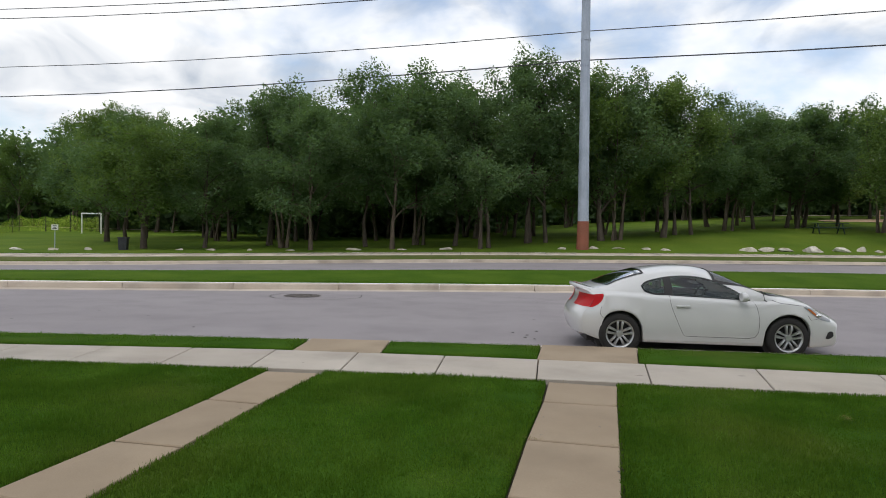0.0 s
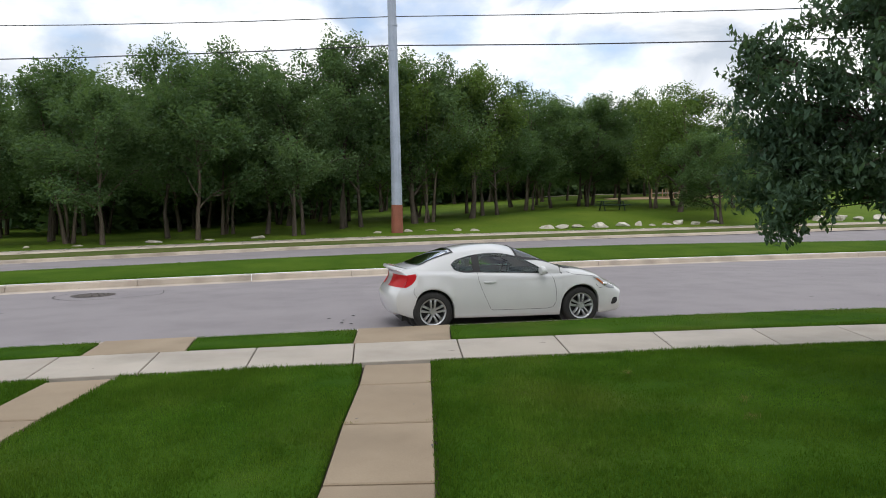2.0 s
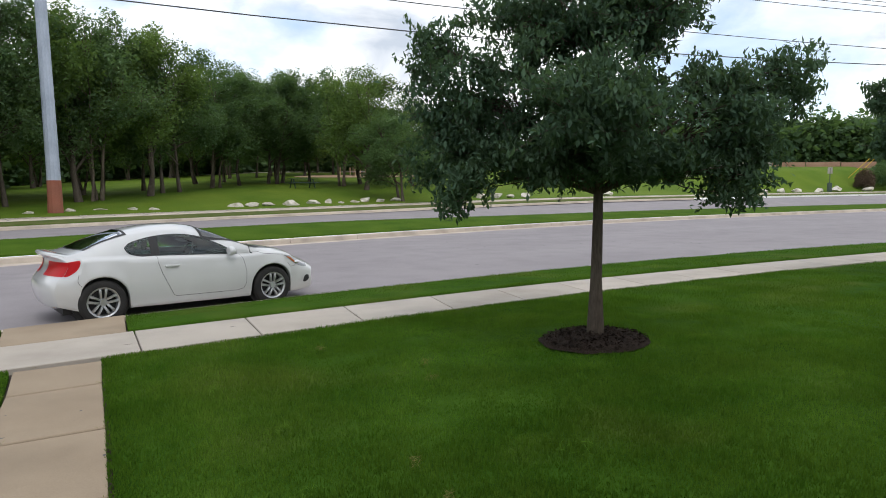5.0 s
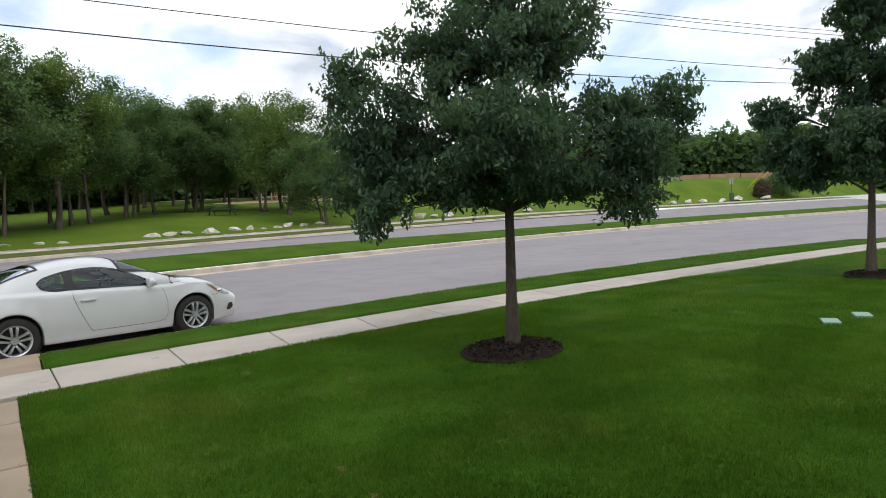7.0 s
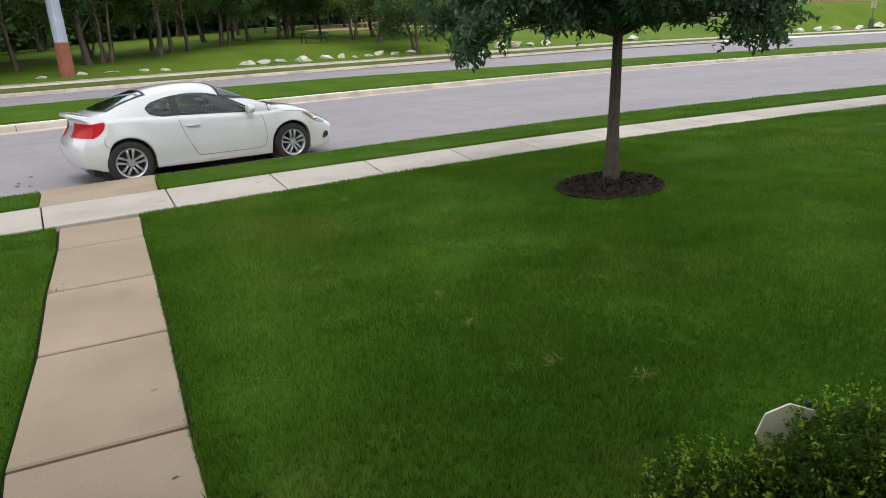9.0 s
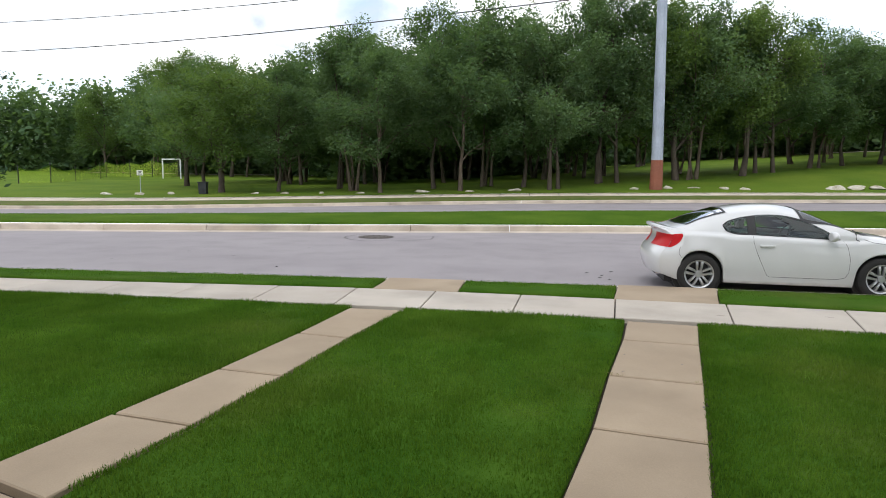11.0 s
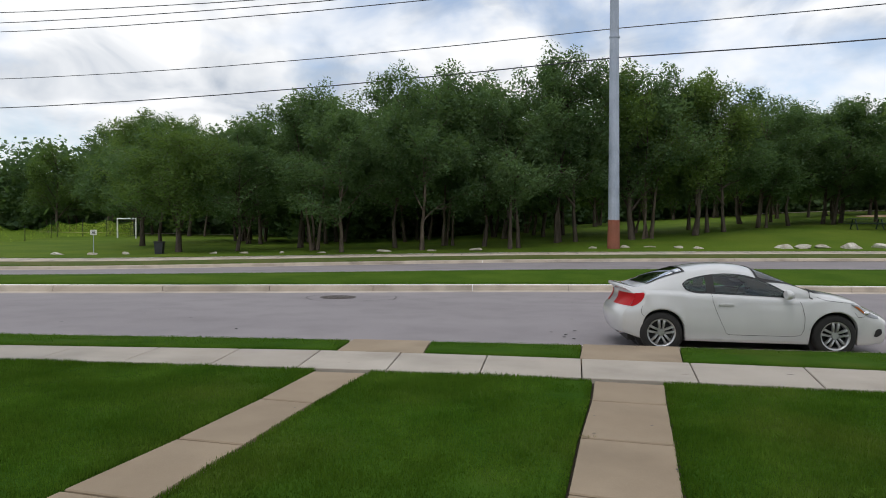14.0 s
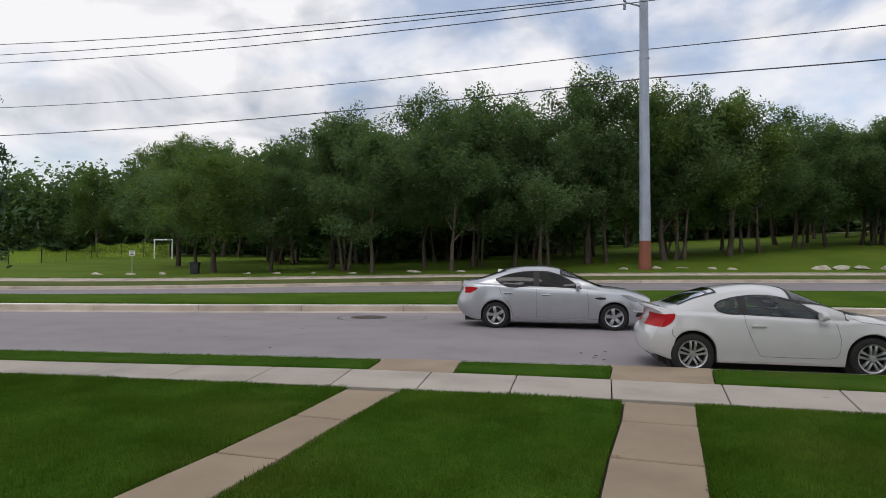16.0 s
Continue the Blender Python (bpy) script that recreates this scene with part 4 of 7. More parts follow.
def wheel(parent, x, y, r, width, sgn, spokes, style):
    """Tyre and alloy rim; its own origin is the axle, so that it can roll."""
    w = new("wheel")
    w.empty_display_size = 0.1
    w.parent = parent
    w.location = (x, y, r)
    rr = r * 0.70
    prof = [(rr - 0.012, -0.5), (rr, -0.52), (r * 0.86, -0.53), (r * 0.955, -0.47), (r * 0.99, -0.36), (r, -0.2), (r, 0.2), (r * 0.99, 0.36), (r * 0.955, 0.47), (r * 0.86, 0.53), (rr, 0.52), (rr - 0.012, 0.5)]
    n, m = 40, len(prof)
    v, f = [], []
    for k in range(n):
        a = k * math.tau / n
        v += [(q * math.cos(a), t * width, q * math.sin(a)) for q, t in prof]
    for k in range(n):
        for j in range(m - 1):
            a, b = k * m + j, ((k + 1) % n) * m + j
            f.append((a, a + 1, b + 1, b))
    hang("tyre", mesh_from("tyre", v, f, M_TYRE, smooth_shade=True), w)
    # rim: barrel, lip and dished spokes
    bm = bmesh.new()
    prof = [(rr - 0.004, 0.515), (rr - 0.02, 0.50), (rr - 0.035, 0.38), (rr - 0.045, -0.4)]
    rings = []
    for q, t in prof:
        rings.append([bm.verts.new((q * math.cos(k * math.tau / n), sgn * t * width, q * math.sin(k * math.tau / n))) for k in range(n)])
    for a, b in zip(rings, rings[1:]):
        for k in range(n):
            bm.faces.new((a[k], a[(k + 1) % n], b[(k + 1) % n], b[k]))
    part("rim", bm, M_RIM, w, "silver alloy rim", smooth_shade=True)
    bm = bmesh.new()
    bmesh.ops.create_circle(bm, cap_ends=True, segments=32, radius=rr - 0.03, matrix=Matrix.Translation((0, sgn * width * 0.12, 0)) @ Matrix.Rotation(math.pi / 2, 4, "X"))
    part("brake_disc", bm, M_DARK, w, "dark brake behind the spokes")
    for k in range(spokes):
        a = k * math.tau / spokes + 0.3
        for da in ((-1, 1) if style == "double" else (0,)):
            bm = bmesh.new()
            wide = 0.021 if style == "double" else 0.042
            for i in range(5):
                t = i / 4
                q = 0.05 + t * (rr - 0.072)
                yy = sgn * width * (0.40 + 0.09 * math.sin(t * 2.6))
                ww = wide * (0.85 + 0.3 * t) if style == "double" else wide * (0.9 + 0.35 * t)
                sd = Vector((-math.sin(a), 0, math.cos(a)))
                c = Vector((q * math.cos(a), yy, q * math.sin(a))) + sd * da * (0.026 + 0.018 * t)
                ring = [bm.verts.new(c + sd * ww * p + Vector((0, sgn * h, 0))) for p, h in ((-1, -0.03), (-0.75, 0.004), (0.75, 0.004), (1, -0.03))]
                if i:
                    for j in range(3):
                        bm.faces.new((last[j], last[j + 1], ring[j + 1], ring[j]))
                last = ring
            part("spoke", bm, M_RIM, w, smooth_shade=False)
    bm = bmesh.new()
    bmesh.ops.create_cone(bm, cap_ends=True, segments=20, radius1=0.062, radius2=0.05, depth=0.03, matrix=Matrix.Translation((0, sgn * width * 0.42, 0)) @ Matrix.Rotation(math.pi / 2, 4, "X"))
    part("hub_cap", bm, M_RIM, w)
    return w


def ribbon(points, width, normal):
    """A thin dark line along points on the bodywork, as a flat strip."""
    v, f = [], []
    pts = [Vector(p) for p in points]
    for i, p in enumerate(pts):
        d = (pts[min(i + 1, len(pts) - 1)] - pts[max(i - 1, 0)]).normalized()
        s = d.cross(Vector(normal)).normalized() * width / 2
        v += [p - s, p + s]
        if i:
            f.append((2 * i - 2, 2 * i, 2 * i + 1, 2 * i - 1))
    return v, f


def lens_on(shape, outline, sgn, name, mat, car, off=0.008, label=""):
    """A lamp lens on the side: outline is a list of (x, z low, z high)."""
    xs = [o[0] for o in outline]
    lo, hi = curve_at([(o[0], o[1]) for o in outline]), curve_at([(o[0], o[2]) for o in outline])
    v, f = shape.side_patch(lo, hi, xs[0], xs[-1], sgn, off, 12, 5)
    hang(name, mesh_from(name, v, f, mat, smooth_shade=True), car, label)


def cabin(car, spec):
    """What shows through the glass: dark tub, seats, dashboard and steering wheel."""
    x0 = spec["wheels"][0]
    z0 = spec["sill_at"](x0 + 1.0)
    bm = bmesh.new()
    box(bm, x0 - 0.15, x0 + 2.3, -0.72, 0.72, z0 + 0.1, z0 + 0.2)
    part("cabin_floor", bm, M_CABIN, car, "dark cabin floor")
    bm = bmesh.new()
    box(bm, x0 - 0.5, x0 + 0.28, -0.62, 0.62, 0.72, 0.98)
    part("parcel_shelf", bm, M_CABIN, car, "dark shelf under the rear glass", bevel=0.04)
    bm = bmesh.new()
    box(bm, x0 + 1.85, x0 + 2.3, -0.66, 0.66, 0.62, 0.93)
    part("dashboard", bm, M_CABIN, car, "dark dashboard", bevel=0.06)
    for sy in (-0.36, 0.36):
        bm = bmesh.new()
        box(bm, x0 + 0.95, x0 + 1.45, sy - 0.25, sy + 0.25, 0.36, 0.52)
        box(bm, x0 + 0.80, x0 + 0.96, sy - 0.24, sy + 0.24, 0.45, 1.06, Matrix.Translation((x0 + 0.9, 0, 0.45)) @ Matrix.Rotation(radians(-16), 4, "Y") @ Matrix.Translation((-x0 - 0.9, 0, -0.45)))
        box(bm, x0 + 0.66, x0 + 0.76, sy - 0.13, sy + 0.13, 1.04, 1.20)
        part("car_seat", bm, M_SEAT, car, "grey cloth front seat with a headrest", bevel=0.035)
    bm = bmesh.new()
    tube(bm, [(x0 + 1.66 + 0.07 * math.sin(a), 0.36 + 0.18 * math.cos(a), 0.88 + 0.17 * math.sin(a)) for a in np.linspace(0, math.tau, 25)], 0.016, 6)
    part("steering_wheel", bm, M_CABIN, car)
    bm = bmesh.new()
    box(bm, x0 + 0.2, x0 + 0.55, -0.6, 0.6, 0.4, 0.98)
    part("rear_bench", bm, M_SEAT, car, "grey cloth rear bench", bevel=0.05)


def build_car(name, spec, paint, label):
    sh = CarShape(spec)
    car = thing(name, label=label, category="car")
    part("body", sh.body(), paint, car, smooth_shade=True)
    L, (xr, xf) = spec["length"], spec["wheels"]
    # dark underside and wheel housings
    bm = bmesh.new()
    box(bm, 0.25, L - 0.3, -0.66, 0.66, 0.17, 0.45)
    for xw in (xr, xf):
        bmesh.ops.create_cone(bm, cap_ends=True, segments=28, radius1=spec["arch"] + 0.02, radius2=spec["arch"] + 0.02, depth=1.5, matrix=Matrix.Translation((xw, 0, spec["wheel_r"])) @ Matrix.Rotation(math.pi / 2, 4, "X"))
    part("underbody", bm, M_DARK, car)
    for sgn in (-1, 1):
        for nm, lo, hi, x0, x1 in spec["windows"]:
            v, f = sh.side_patch(curve_at(lo), curve_at(hi), x0, x1, sgn, 0.006, 18, 6)
            hang(nm, mesh_from(nm, v, f, spec["glass"], smooth_shade=True), car, "dark tinted side glass")
        # window surround
        lo, hi = curve_at(spec["dlo"][0]), curve_at(spec["dlo"][1])
        v, f = sh.side_ring(lo, hi, spec["dlo"][2], spec["dlo"][3], sgn, 0.034, 0.005)
        hang("window_frame", mesh_from("window_frame", v, f, M_DARK, smooth_shade=True), car, "black window surround")
        v, f = sh.side_patch(lo, hi, *spec["pillar"], sgn, 0.009, 4, 6)
        hang("door_pillar", mesh_from("door_pillar", v, f, M_DARK, smooth_shade=True), car, "black pillar between the side windows")
        for seam in spec["seams"]:
            fine = []
            for (xa, za), (xb, zb) in zip(seam, seam[1:]):
                n = max(2, int(math.hypot(xb - xa, zb - za) / 0.04))
                fine += [(xa + (xb - xa) * k / n, za + (zb - za) * k / n) for k in range(n)]
            pts = [sh.warp(x, sgn * (sh.side_y(x, z) + 0.004), z) for x, z in fine + [seam[-1]]]
            v, f = ribbon(pts, 0.0055, (0, sgn, 0))
            hang("door_seam", mesh_from("door_seam", v, f, M_DARK), car)
        lens_on(sh, spec["tail"], sgn, "tail_light", M_TAIL, car, label="red tail light")
        lens_on(sh, spec["head"], sgn, "headlight", M_LENS, car, label="clear headlight")
        if "amber" in spec:
            lens_on(sh, spec["amber"], sgn, "indicator", M_AMBER, car, 0.011)
        if "vent" in spec:
            lens_on(sh, spec["vent"], sgn, "vent", M_DARK, car, 0.006)
        if "fog" in spec:
            lens_on(sh, spec["fog"], sgn, "fog_light", M_DARK, car, 0.008)
        for hx, hz in spec["handles"]:
            bm = bmesh.new()
            y = sgn * (sh.side_y(hx, hz) + 0.018)
            box(bm, hx - 0.11, hx + 0.11, y - 0.014, y + 0.014, hz - 0.016, hz + 0.016)
            part("door_handle", bm, spec["handle_mat"], car, bevel=0.008)
            # the shaded hollow behind the handle, painted as a flat grey ellipsoid
            bm = bmesh.new()
            bmesh.ops.create_uvsphere(bm, u_segments=12, v_segments=8, radius=1.0, matrix=Matrix.Translation((hx - 0.01, sgn * (sh.side_y(hx, hz) - 0.004), hz - 0.008)) @ Matrix.Diagonal((0.07, 0.008, 0.026, 1)))
            part("handle_recess", bm, M_RECESS_SHADE, car)
        # mirror
        mx, mz = spec["mirror"]
        bm = bmesh.new()
        bmesh.ops.create_uvsphere(bm, u_segments=18, v_segments=12, radius=1.0, matrix=Matrix.Translation((mx, sgn * (sh.side_y(mx, mz - 0.06) + 0.13), mz)) @ Matrix.Diagonal((0.075, 0.115, 0.078, 1)))
        for vv in bm.verts:
            if vv.co.x < mx - 0.045:
                vv.co.x = mx - 0.045
        mir = part("mirror", bm, paint, car, smooth_shade=True)
        bm = bmesh.new()
        tube(bm, [(mx + 0.01, sgn * (sh.side_y(mx, mz - 0.06) - 0.02), mz - 0.05), (mx, sgn * (sh.side_y(mx, mz - 0.06) + 0.08), mz - 0.04)], 0.022, 8)
        part("mirror_stalk", bm, M_DARK, mir)
        # wheels
        for xw in (xr, xf):
            wheel(car, xw, sgn * (spec["track"] - 0.11), spec["wheel_r"], 0.215, sgn, spec["spokes"], spec["style"])
        # sill strip
        v, f = sh.side_patch(lambda x: spec["sill_z"], lambda x: spec["sill_z"] + 0.03, xr + spec["arch"] + 0.03, xf - spec["arch"] - 0.03, sgn, 0.012, 10, 2)
        hang("sill_trim", mesh_from("sill_trim", v, f, spec["sill_mat"], smooth_shade=True), car)
    for nm, x0, x1, h0, h1, bow, mat in spec["screens"]:
        v, f = sh.top_patch(x0, x1, h0, h1, 0.005, 14, 14, bow)
        pane = hang(nm, mesh_from(nm, v, f, mat, smooth_shade=True), car, "sloping tinted glass")
        v, f = sh.top_patch(x0, x1, h0 * 1.01, h1 * 1.01, 0.009, 40, 40, bow, 0.026)
        hang("black_border", mesh_from("black_border", v, f, M_DARK, smooth_shade=True), pane)
    cabin(car, spec)
    return car, sh


# stations in metres ahead of the rear axle, moved below so that the tail is at 0
COUPE = {
    "length": 3.65, "wheels": (0.0, 2.675), "wheel_r": 0.33, "arch": 0.375, "track": 0.90, "edge": 0.80, "screen_drop": 0.26, "screen_mid": 1.68,
    "roof": [(-0.95, 1.06), (-0.88, 1.062), (-0.75, 1.062), (-0.6, 1.066), (-0.45, 1.082), (-0.2, 1.135), (0.05, 1.225), (0.33, 1.325), (0.65, 1.395), (0.95, 1.427), (1.2, 1.43), (1.45, 1.405), (1.75, 1.31), (2.05, 1.175), (2.3, 1.055), (2.42, 1.02), (2.7, 0.985), (3.0, 0.93), (3.25, 0.845), (3.45, 0.765), (3.58, 0.69), (3.65, 0.63)],
    "belt": [(-0.95, 0.985), (-0.88, 0.99), (-0.7, 0.995), (-0.4, 1.005), (0.0, 1.0), (0.35, 0.985), (0.8, 0.965), (1.4, 0.935), (2.0, 0.905), (2.3, 0.905), (2.5, 0.925), (2.75, 0.92), (3.0, 0.87), (3.25, 0.79), (3.45, 0.70), (3.58, 0.62), (3.65, 0.56)],
    "width": [(-0.95, 0.79), (-0.85, 0.82), (-0.65, 0.86), (-0.3, 0.89), (0.0, 0.90), (0.5, 0.89), (1.2, 0.883), (2.0, 0.885), (2.4, 0.892), (2.67, 0.90), (3.0, 0.89), (3.3, 0.865), (3.5, 0.83), (3.65, 0.79)],
    "belt_w": [(-0.95, 0.90), (-0.6, 0.89), (-0.2, 0.885), (0.35, 0.895), (1.0, 0.92), (2.0, 0.925), (2.5, 0.915), (3.2, 0.88), (3.65, 0.9)],
    "roof_w": [(-0.95, 0.80), (-0.6, 0.79), (-0.35, 0.78), (-0.05, 0.745), (0.33, 0.685), (0.7, 0.645), (1.2, 0.64), (1.5, 0.675), (1.75, 0.735), (2.0, 0.81), (2.25, 0.875), (2.45, 0.86), (2.7, 0.74), (3.15, 0.66), (3.65, 0.7)],
    "sill": [(-0.95, 0.30), (-0.8, 0.25), (-0.5, 0.215), (0.4, 0.20), (2.2, 0.18), (3.1, 0.18), (3.4, 0.185), (3.65, 0.20)],
    "tail_face": [(0.2, 0.14), (0.32, 0.06), (0.45, 0.015), (0.58, 0.0), (0.68, 0.035), (0.76, 0.11), (0.9, 0.18), (0.98, 0.165), (1.04, 0.09), (1.09, 0.05)],
    "nose_face": [(0.18, 0.10), (0.26, 0.035), (0.34, 0.02), (0.45, 0.03), (0.56, 0.015), (0.66, 0.05), (0.8, 0.16), (1.0, 0.25)],
    "tail_round": 0.22, "nose_round": 0.21,
    "windows": [
        ("quarter_window", [(0.36, 1.10), (0.39, 1.035), (0.46, 1.0), (0.79, 0.972)], [(0.36, 1.11), (0.42, 1.15), (0.55, 1.20), (0.79, 1.25)], 0.36, 0.785),
        ("door_window", [(0.79, 0.972), (1.4, 0.95), (2.04, 0.918)], [(0.79, 1.25), (1.05, 1.27), (1.35, 1.25), (1.6, 1.185), (1.85, 1.06), (2.04, 0.935)], 0.79, 2.035),
    ],
    "dlo": ([(0.35, 1.095), (0.385, 1.03), (0.46, 0.993), (0.80, 0.965), (1.4, 0.942), (2.08, 0.91)], [(0.35, 1.11), (0.41, 1.16), (0.55, 1.21), (0.80, 1.26), (1.05, 1.28), (1.35, 1.26), (1.6, 1.195), (1.86, 1.065), (2.08, 0.92)], 0.35, 2.075),
    "pillar": (0.72, 0.85),
    "seams": [[(0.79, 0.97), (0.80, 0.85), (0.85, 0.70), (0.93, 0.52), (1.02, 0.34), (1.06, 0.315), (1.4, 0.31), (2.05, 0.305), (2.16, 0.33), (2.205, 0.42), (2.21, 0.62), (2.17, 0.80), (2.12, 0.90)],
              [(-0.62, 0.76), (-0.52, 0.64), (-0.40, 0.585)], [(2.97, 0.70), (3.03, 0.63), (3.2, 0.645)], [(2.42, 0.93), (2.52, 0.89), (2.75, 0.865), (2.98, 0.845)]],
    "tail": [(-0.95, 0.745, 0.945), (-0.90, 0.742, 0.952), (-0.84, 0.775, 0.958), (-0.77, 0.835, 0.962), (-0.70, 0.905, 0.966), (-0.64, 0.958, 0.966)],
    "head": [(2.90, 0.825, 0.84), (3.02, 0.755, 0.83), (3.18, 0.675, 0.79), (3.36, 0.625, 0.735), (3.54, 0.60, 0.665)],
    "amber": [(2.96, 0.795, 0.81), (3.06, 0.745, 0.785), (3.2, 0.685, 0.725)],
    "fog": [(3.44, 0.33, 0.35), (3.50, 0.325, 0.43), (3.56, 0.345, 0.45), (3.6, 0.38, 0.44)],
    "handles": [(1.0, 0.80)], "mirror": (1.93, 0.975), "spokes": 5, "style": "double",
    "screens": [("windscreen", 1.56, 2.44, 0.60, 0.75, 0.10, M_GLASS2), ("rear_window", 0.44, -0.24, 0.55, 0.645, -0.12, M_GLASS2)],
}


def restation(spec, fn):
    """Moves all stations of a car along its length by fn, which keeps their order."""
    for key, val in spec.items():
        if key in ("roof", "belt", "width", "belt_w", "roof_w", "sill"):
            spec[key] = [(fn(x), z) for x, z in val]
        elif key in ("tail", "head", "amber", "fog", "vent"):
            spec[key] = [(fn(x), *z) for x, *z in val]
        elif key == "seams":
            spec[key] = [[(fn(x), z) for x, z in seam] for seam in val]
        elif key == "windows":
            spec[key] = [(n, [(fn(x), z) for x, z in lo], [(fn(x), z) for x, z in hi], fn(x0), fn(x1)) for n, lo, hi, x0, x1 in val]
        elif key == "dlo":
            spec[key] = ([(fn(x), z) for x, z in val[0]], [(fn(x), z) for x, z in val[1]], fn(val[2]), fn(val[3]))
        elif key in ("handles",):
            spec[key] = [(fn(x), z) for x, z in val]
        elif key == "mirror":
            spec[key] = (fn(val[0]), val[1])
        elif key == "screens":
            spec[key] = [(n, fn(x0), fn(x1), h0, h1, bow, m) for n, x0, x1, h0, h1, bow, m in val]
        elif key in ("wheels", "pillar"):
            spec[key] = tuple(fn(x) for x in val)
        elif key == "screen_mid":
            spec[key] = fn(val)
        elif key == "length":
            spec[key] = fn(val)


restation(COUPE, lambda x: (x if x > 0 else 0.78 * x) + 0.741)
COUPE["handle_mat"], COUPE["sill_mat"], COUPE["sill_z"], COUPE["glass"] = M_CARWHITE, M_CARWHITE, 0.235, M_GLASS
coupe, COUPE_SHAPE = build_car("coupe", COUPE, M_CARWHITE, "white two-door coupe parked at the kerb with alloy wheels")


def coupe_extras():
    """Boot spoiler, boot seam, tail light corners, exhaust, wipers and grille."""
    sh, x0 = COUPE_SHAPE, COUPE["wheels"][0]
    bm = bmesh.new()
    for i in range(25):
        u = -1 + 2 * i / 24
        y = 0.70 * u
        x = 0.02 + 0.10 * abs(u) ** 3
        lift = 0.03 * (1 - abs(u) ** 6)
        ring = []
        for dx, dz in ((-0.015, -0.8), (-0.028, 0.2), (-0.012, 0.9), (0.05, 0.7), (0.13, 0.3), (0.2, 0.03), (0.2, -0.5), (0.0, -1.0)):
            q = sh.warp(x + max(dx, 0), y, sh.top_z(max(x + dx, 0.0), y))
            ring.append(bm.verts.new((q[0] + min(dx, 0), y, q[2] + dz * lift)))
        if i:
            for j in range(8):
                bm.faces.new((last[j], last[(j + 1) % 8], ring[(j + 1) % 8], ring[j]))
        else:
            bm.faces.new(ring)
        last = ring
    bm.faces.new(last[::-1])
    part("spoiler", bm, M_CARWHITE, coupe, "white boot spoiler", smooth_shade=True)
    for sgn in (-1, 1):
        v, f = sh.tail_patch(lambda y: 0.745, lambda y: 0.945, sgn * 0.22, sgn * (sh.side_y(0.0, 0.86) + 0.014))
        hang("tail_light", mesh_from("tail_light", v, f, M_TAIL, smooth_shade=True), coupe, "red tail light")
        # boot seam from the glass to the lamp
        pts = [(x, sgn * 0.685, 0) for x in np.linspace(x0 - 0.30, x0 - 0.38, 8)]
        pts = [(x, y + sgn * 0.05 * (x0 - 0.30 - x) / 0.08, sh.top_z(x, y) + 0.004) for x, y, _ in pts]
        v, f = ribbon(pts, 0.008, (0, 0, 1))
        hang("boot_seam", mesh_from("boot_seam", v, f, M_DARK), coupe)
        bm = bmesh.new()
        tube(bm, [(0.14, sgn * 0.52, 0.29), (0.40, sgn * 0.52, 0.29)], [0.035, 0.035], 12)
        part("exhaust", bm, M_CHROME, coupe, "chrome exhaust tip")
        # headlamp reflector
        bm = bmesh.new()
        hx, hz = x0 + 3.27, 0.695
        bmesh.ops.create_uvsphere(bm, u_segments=14, v_segments=8, radius=1.0, matrix=Matrix.Translation(sh.warp(hx, sgn * (sh.side_y(hx, hz) - 0.005), hz)) @ Matrix.Diagonal((0.055, 0.03, 0.035, 1)))
        part("reflector", bm, M_CHROME, coupe, smooth_shade=True)
        # wiper lying on the cowl
        bm = bmesh.new()
        pts = [(x0 + 2.36 - 0.02 * k, sgn * 0.55 - 0.5 * k / 6, 0) for k in range(7)]
        tube(bm, [(x, y, sh.top_z(x, y) + 0.025) for x, y, _ in pts], 0.009, 5)
        part("wiper", bm, M_DARK, coupe)
    v, f = sh.top_patch(x0 + 2.42, x0 + 2.56, 0.68, 0.64, 0.006, 5, 20, 0.10)
    hang("cowl", mesh_from("cowl", v, f, M_DARK, smooth_shade=True), coupe, "black plastic cowl under the windscreen")
    bm = bmesh.new()
    box(bm, x0 + 3.55, x0 + 3.655, -0.30, 0.30, 0.46, 0.60)
    part("grille", bm, M_DARK, coupe, "black grille", bevel=0.02)


coupe_extras()
coupe.matrix_basis = pose(2.62, 10.47, 0.005, 0, 0, -1.0) @ Matrix.Scale(0.97, 4) @ pose(-COUPE["wheels"][0], 0.885, 0)

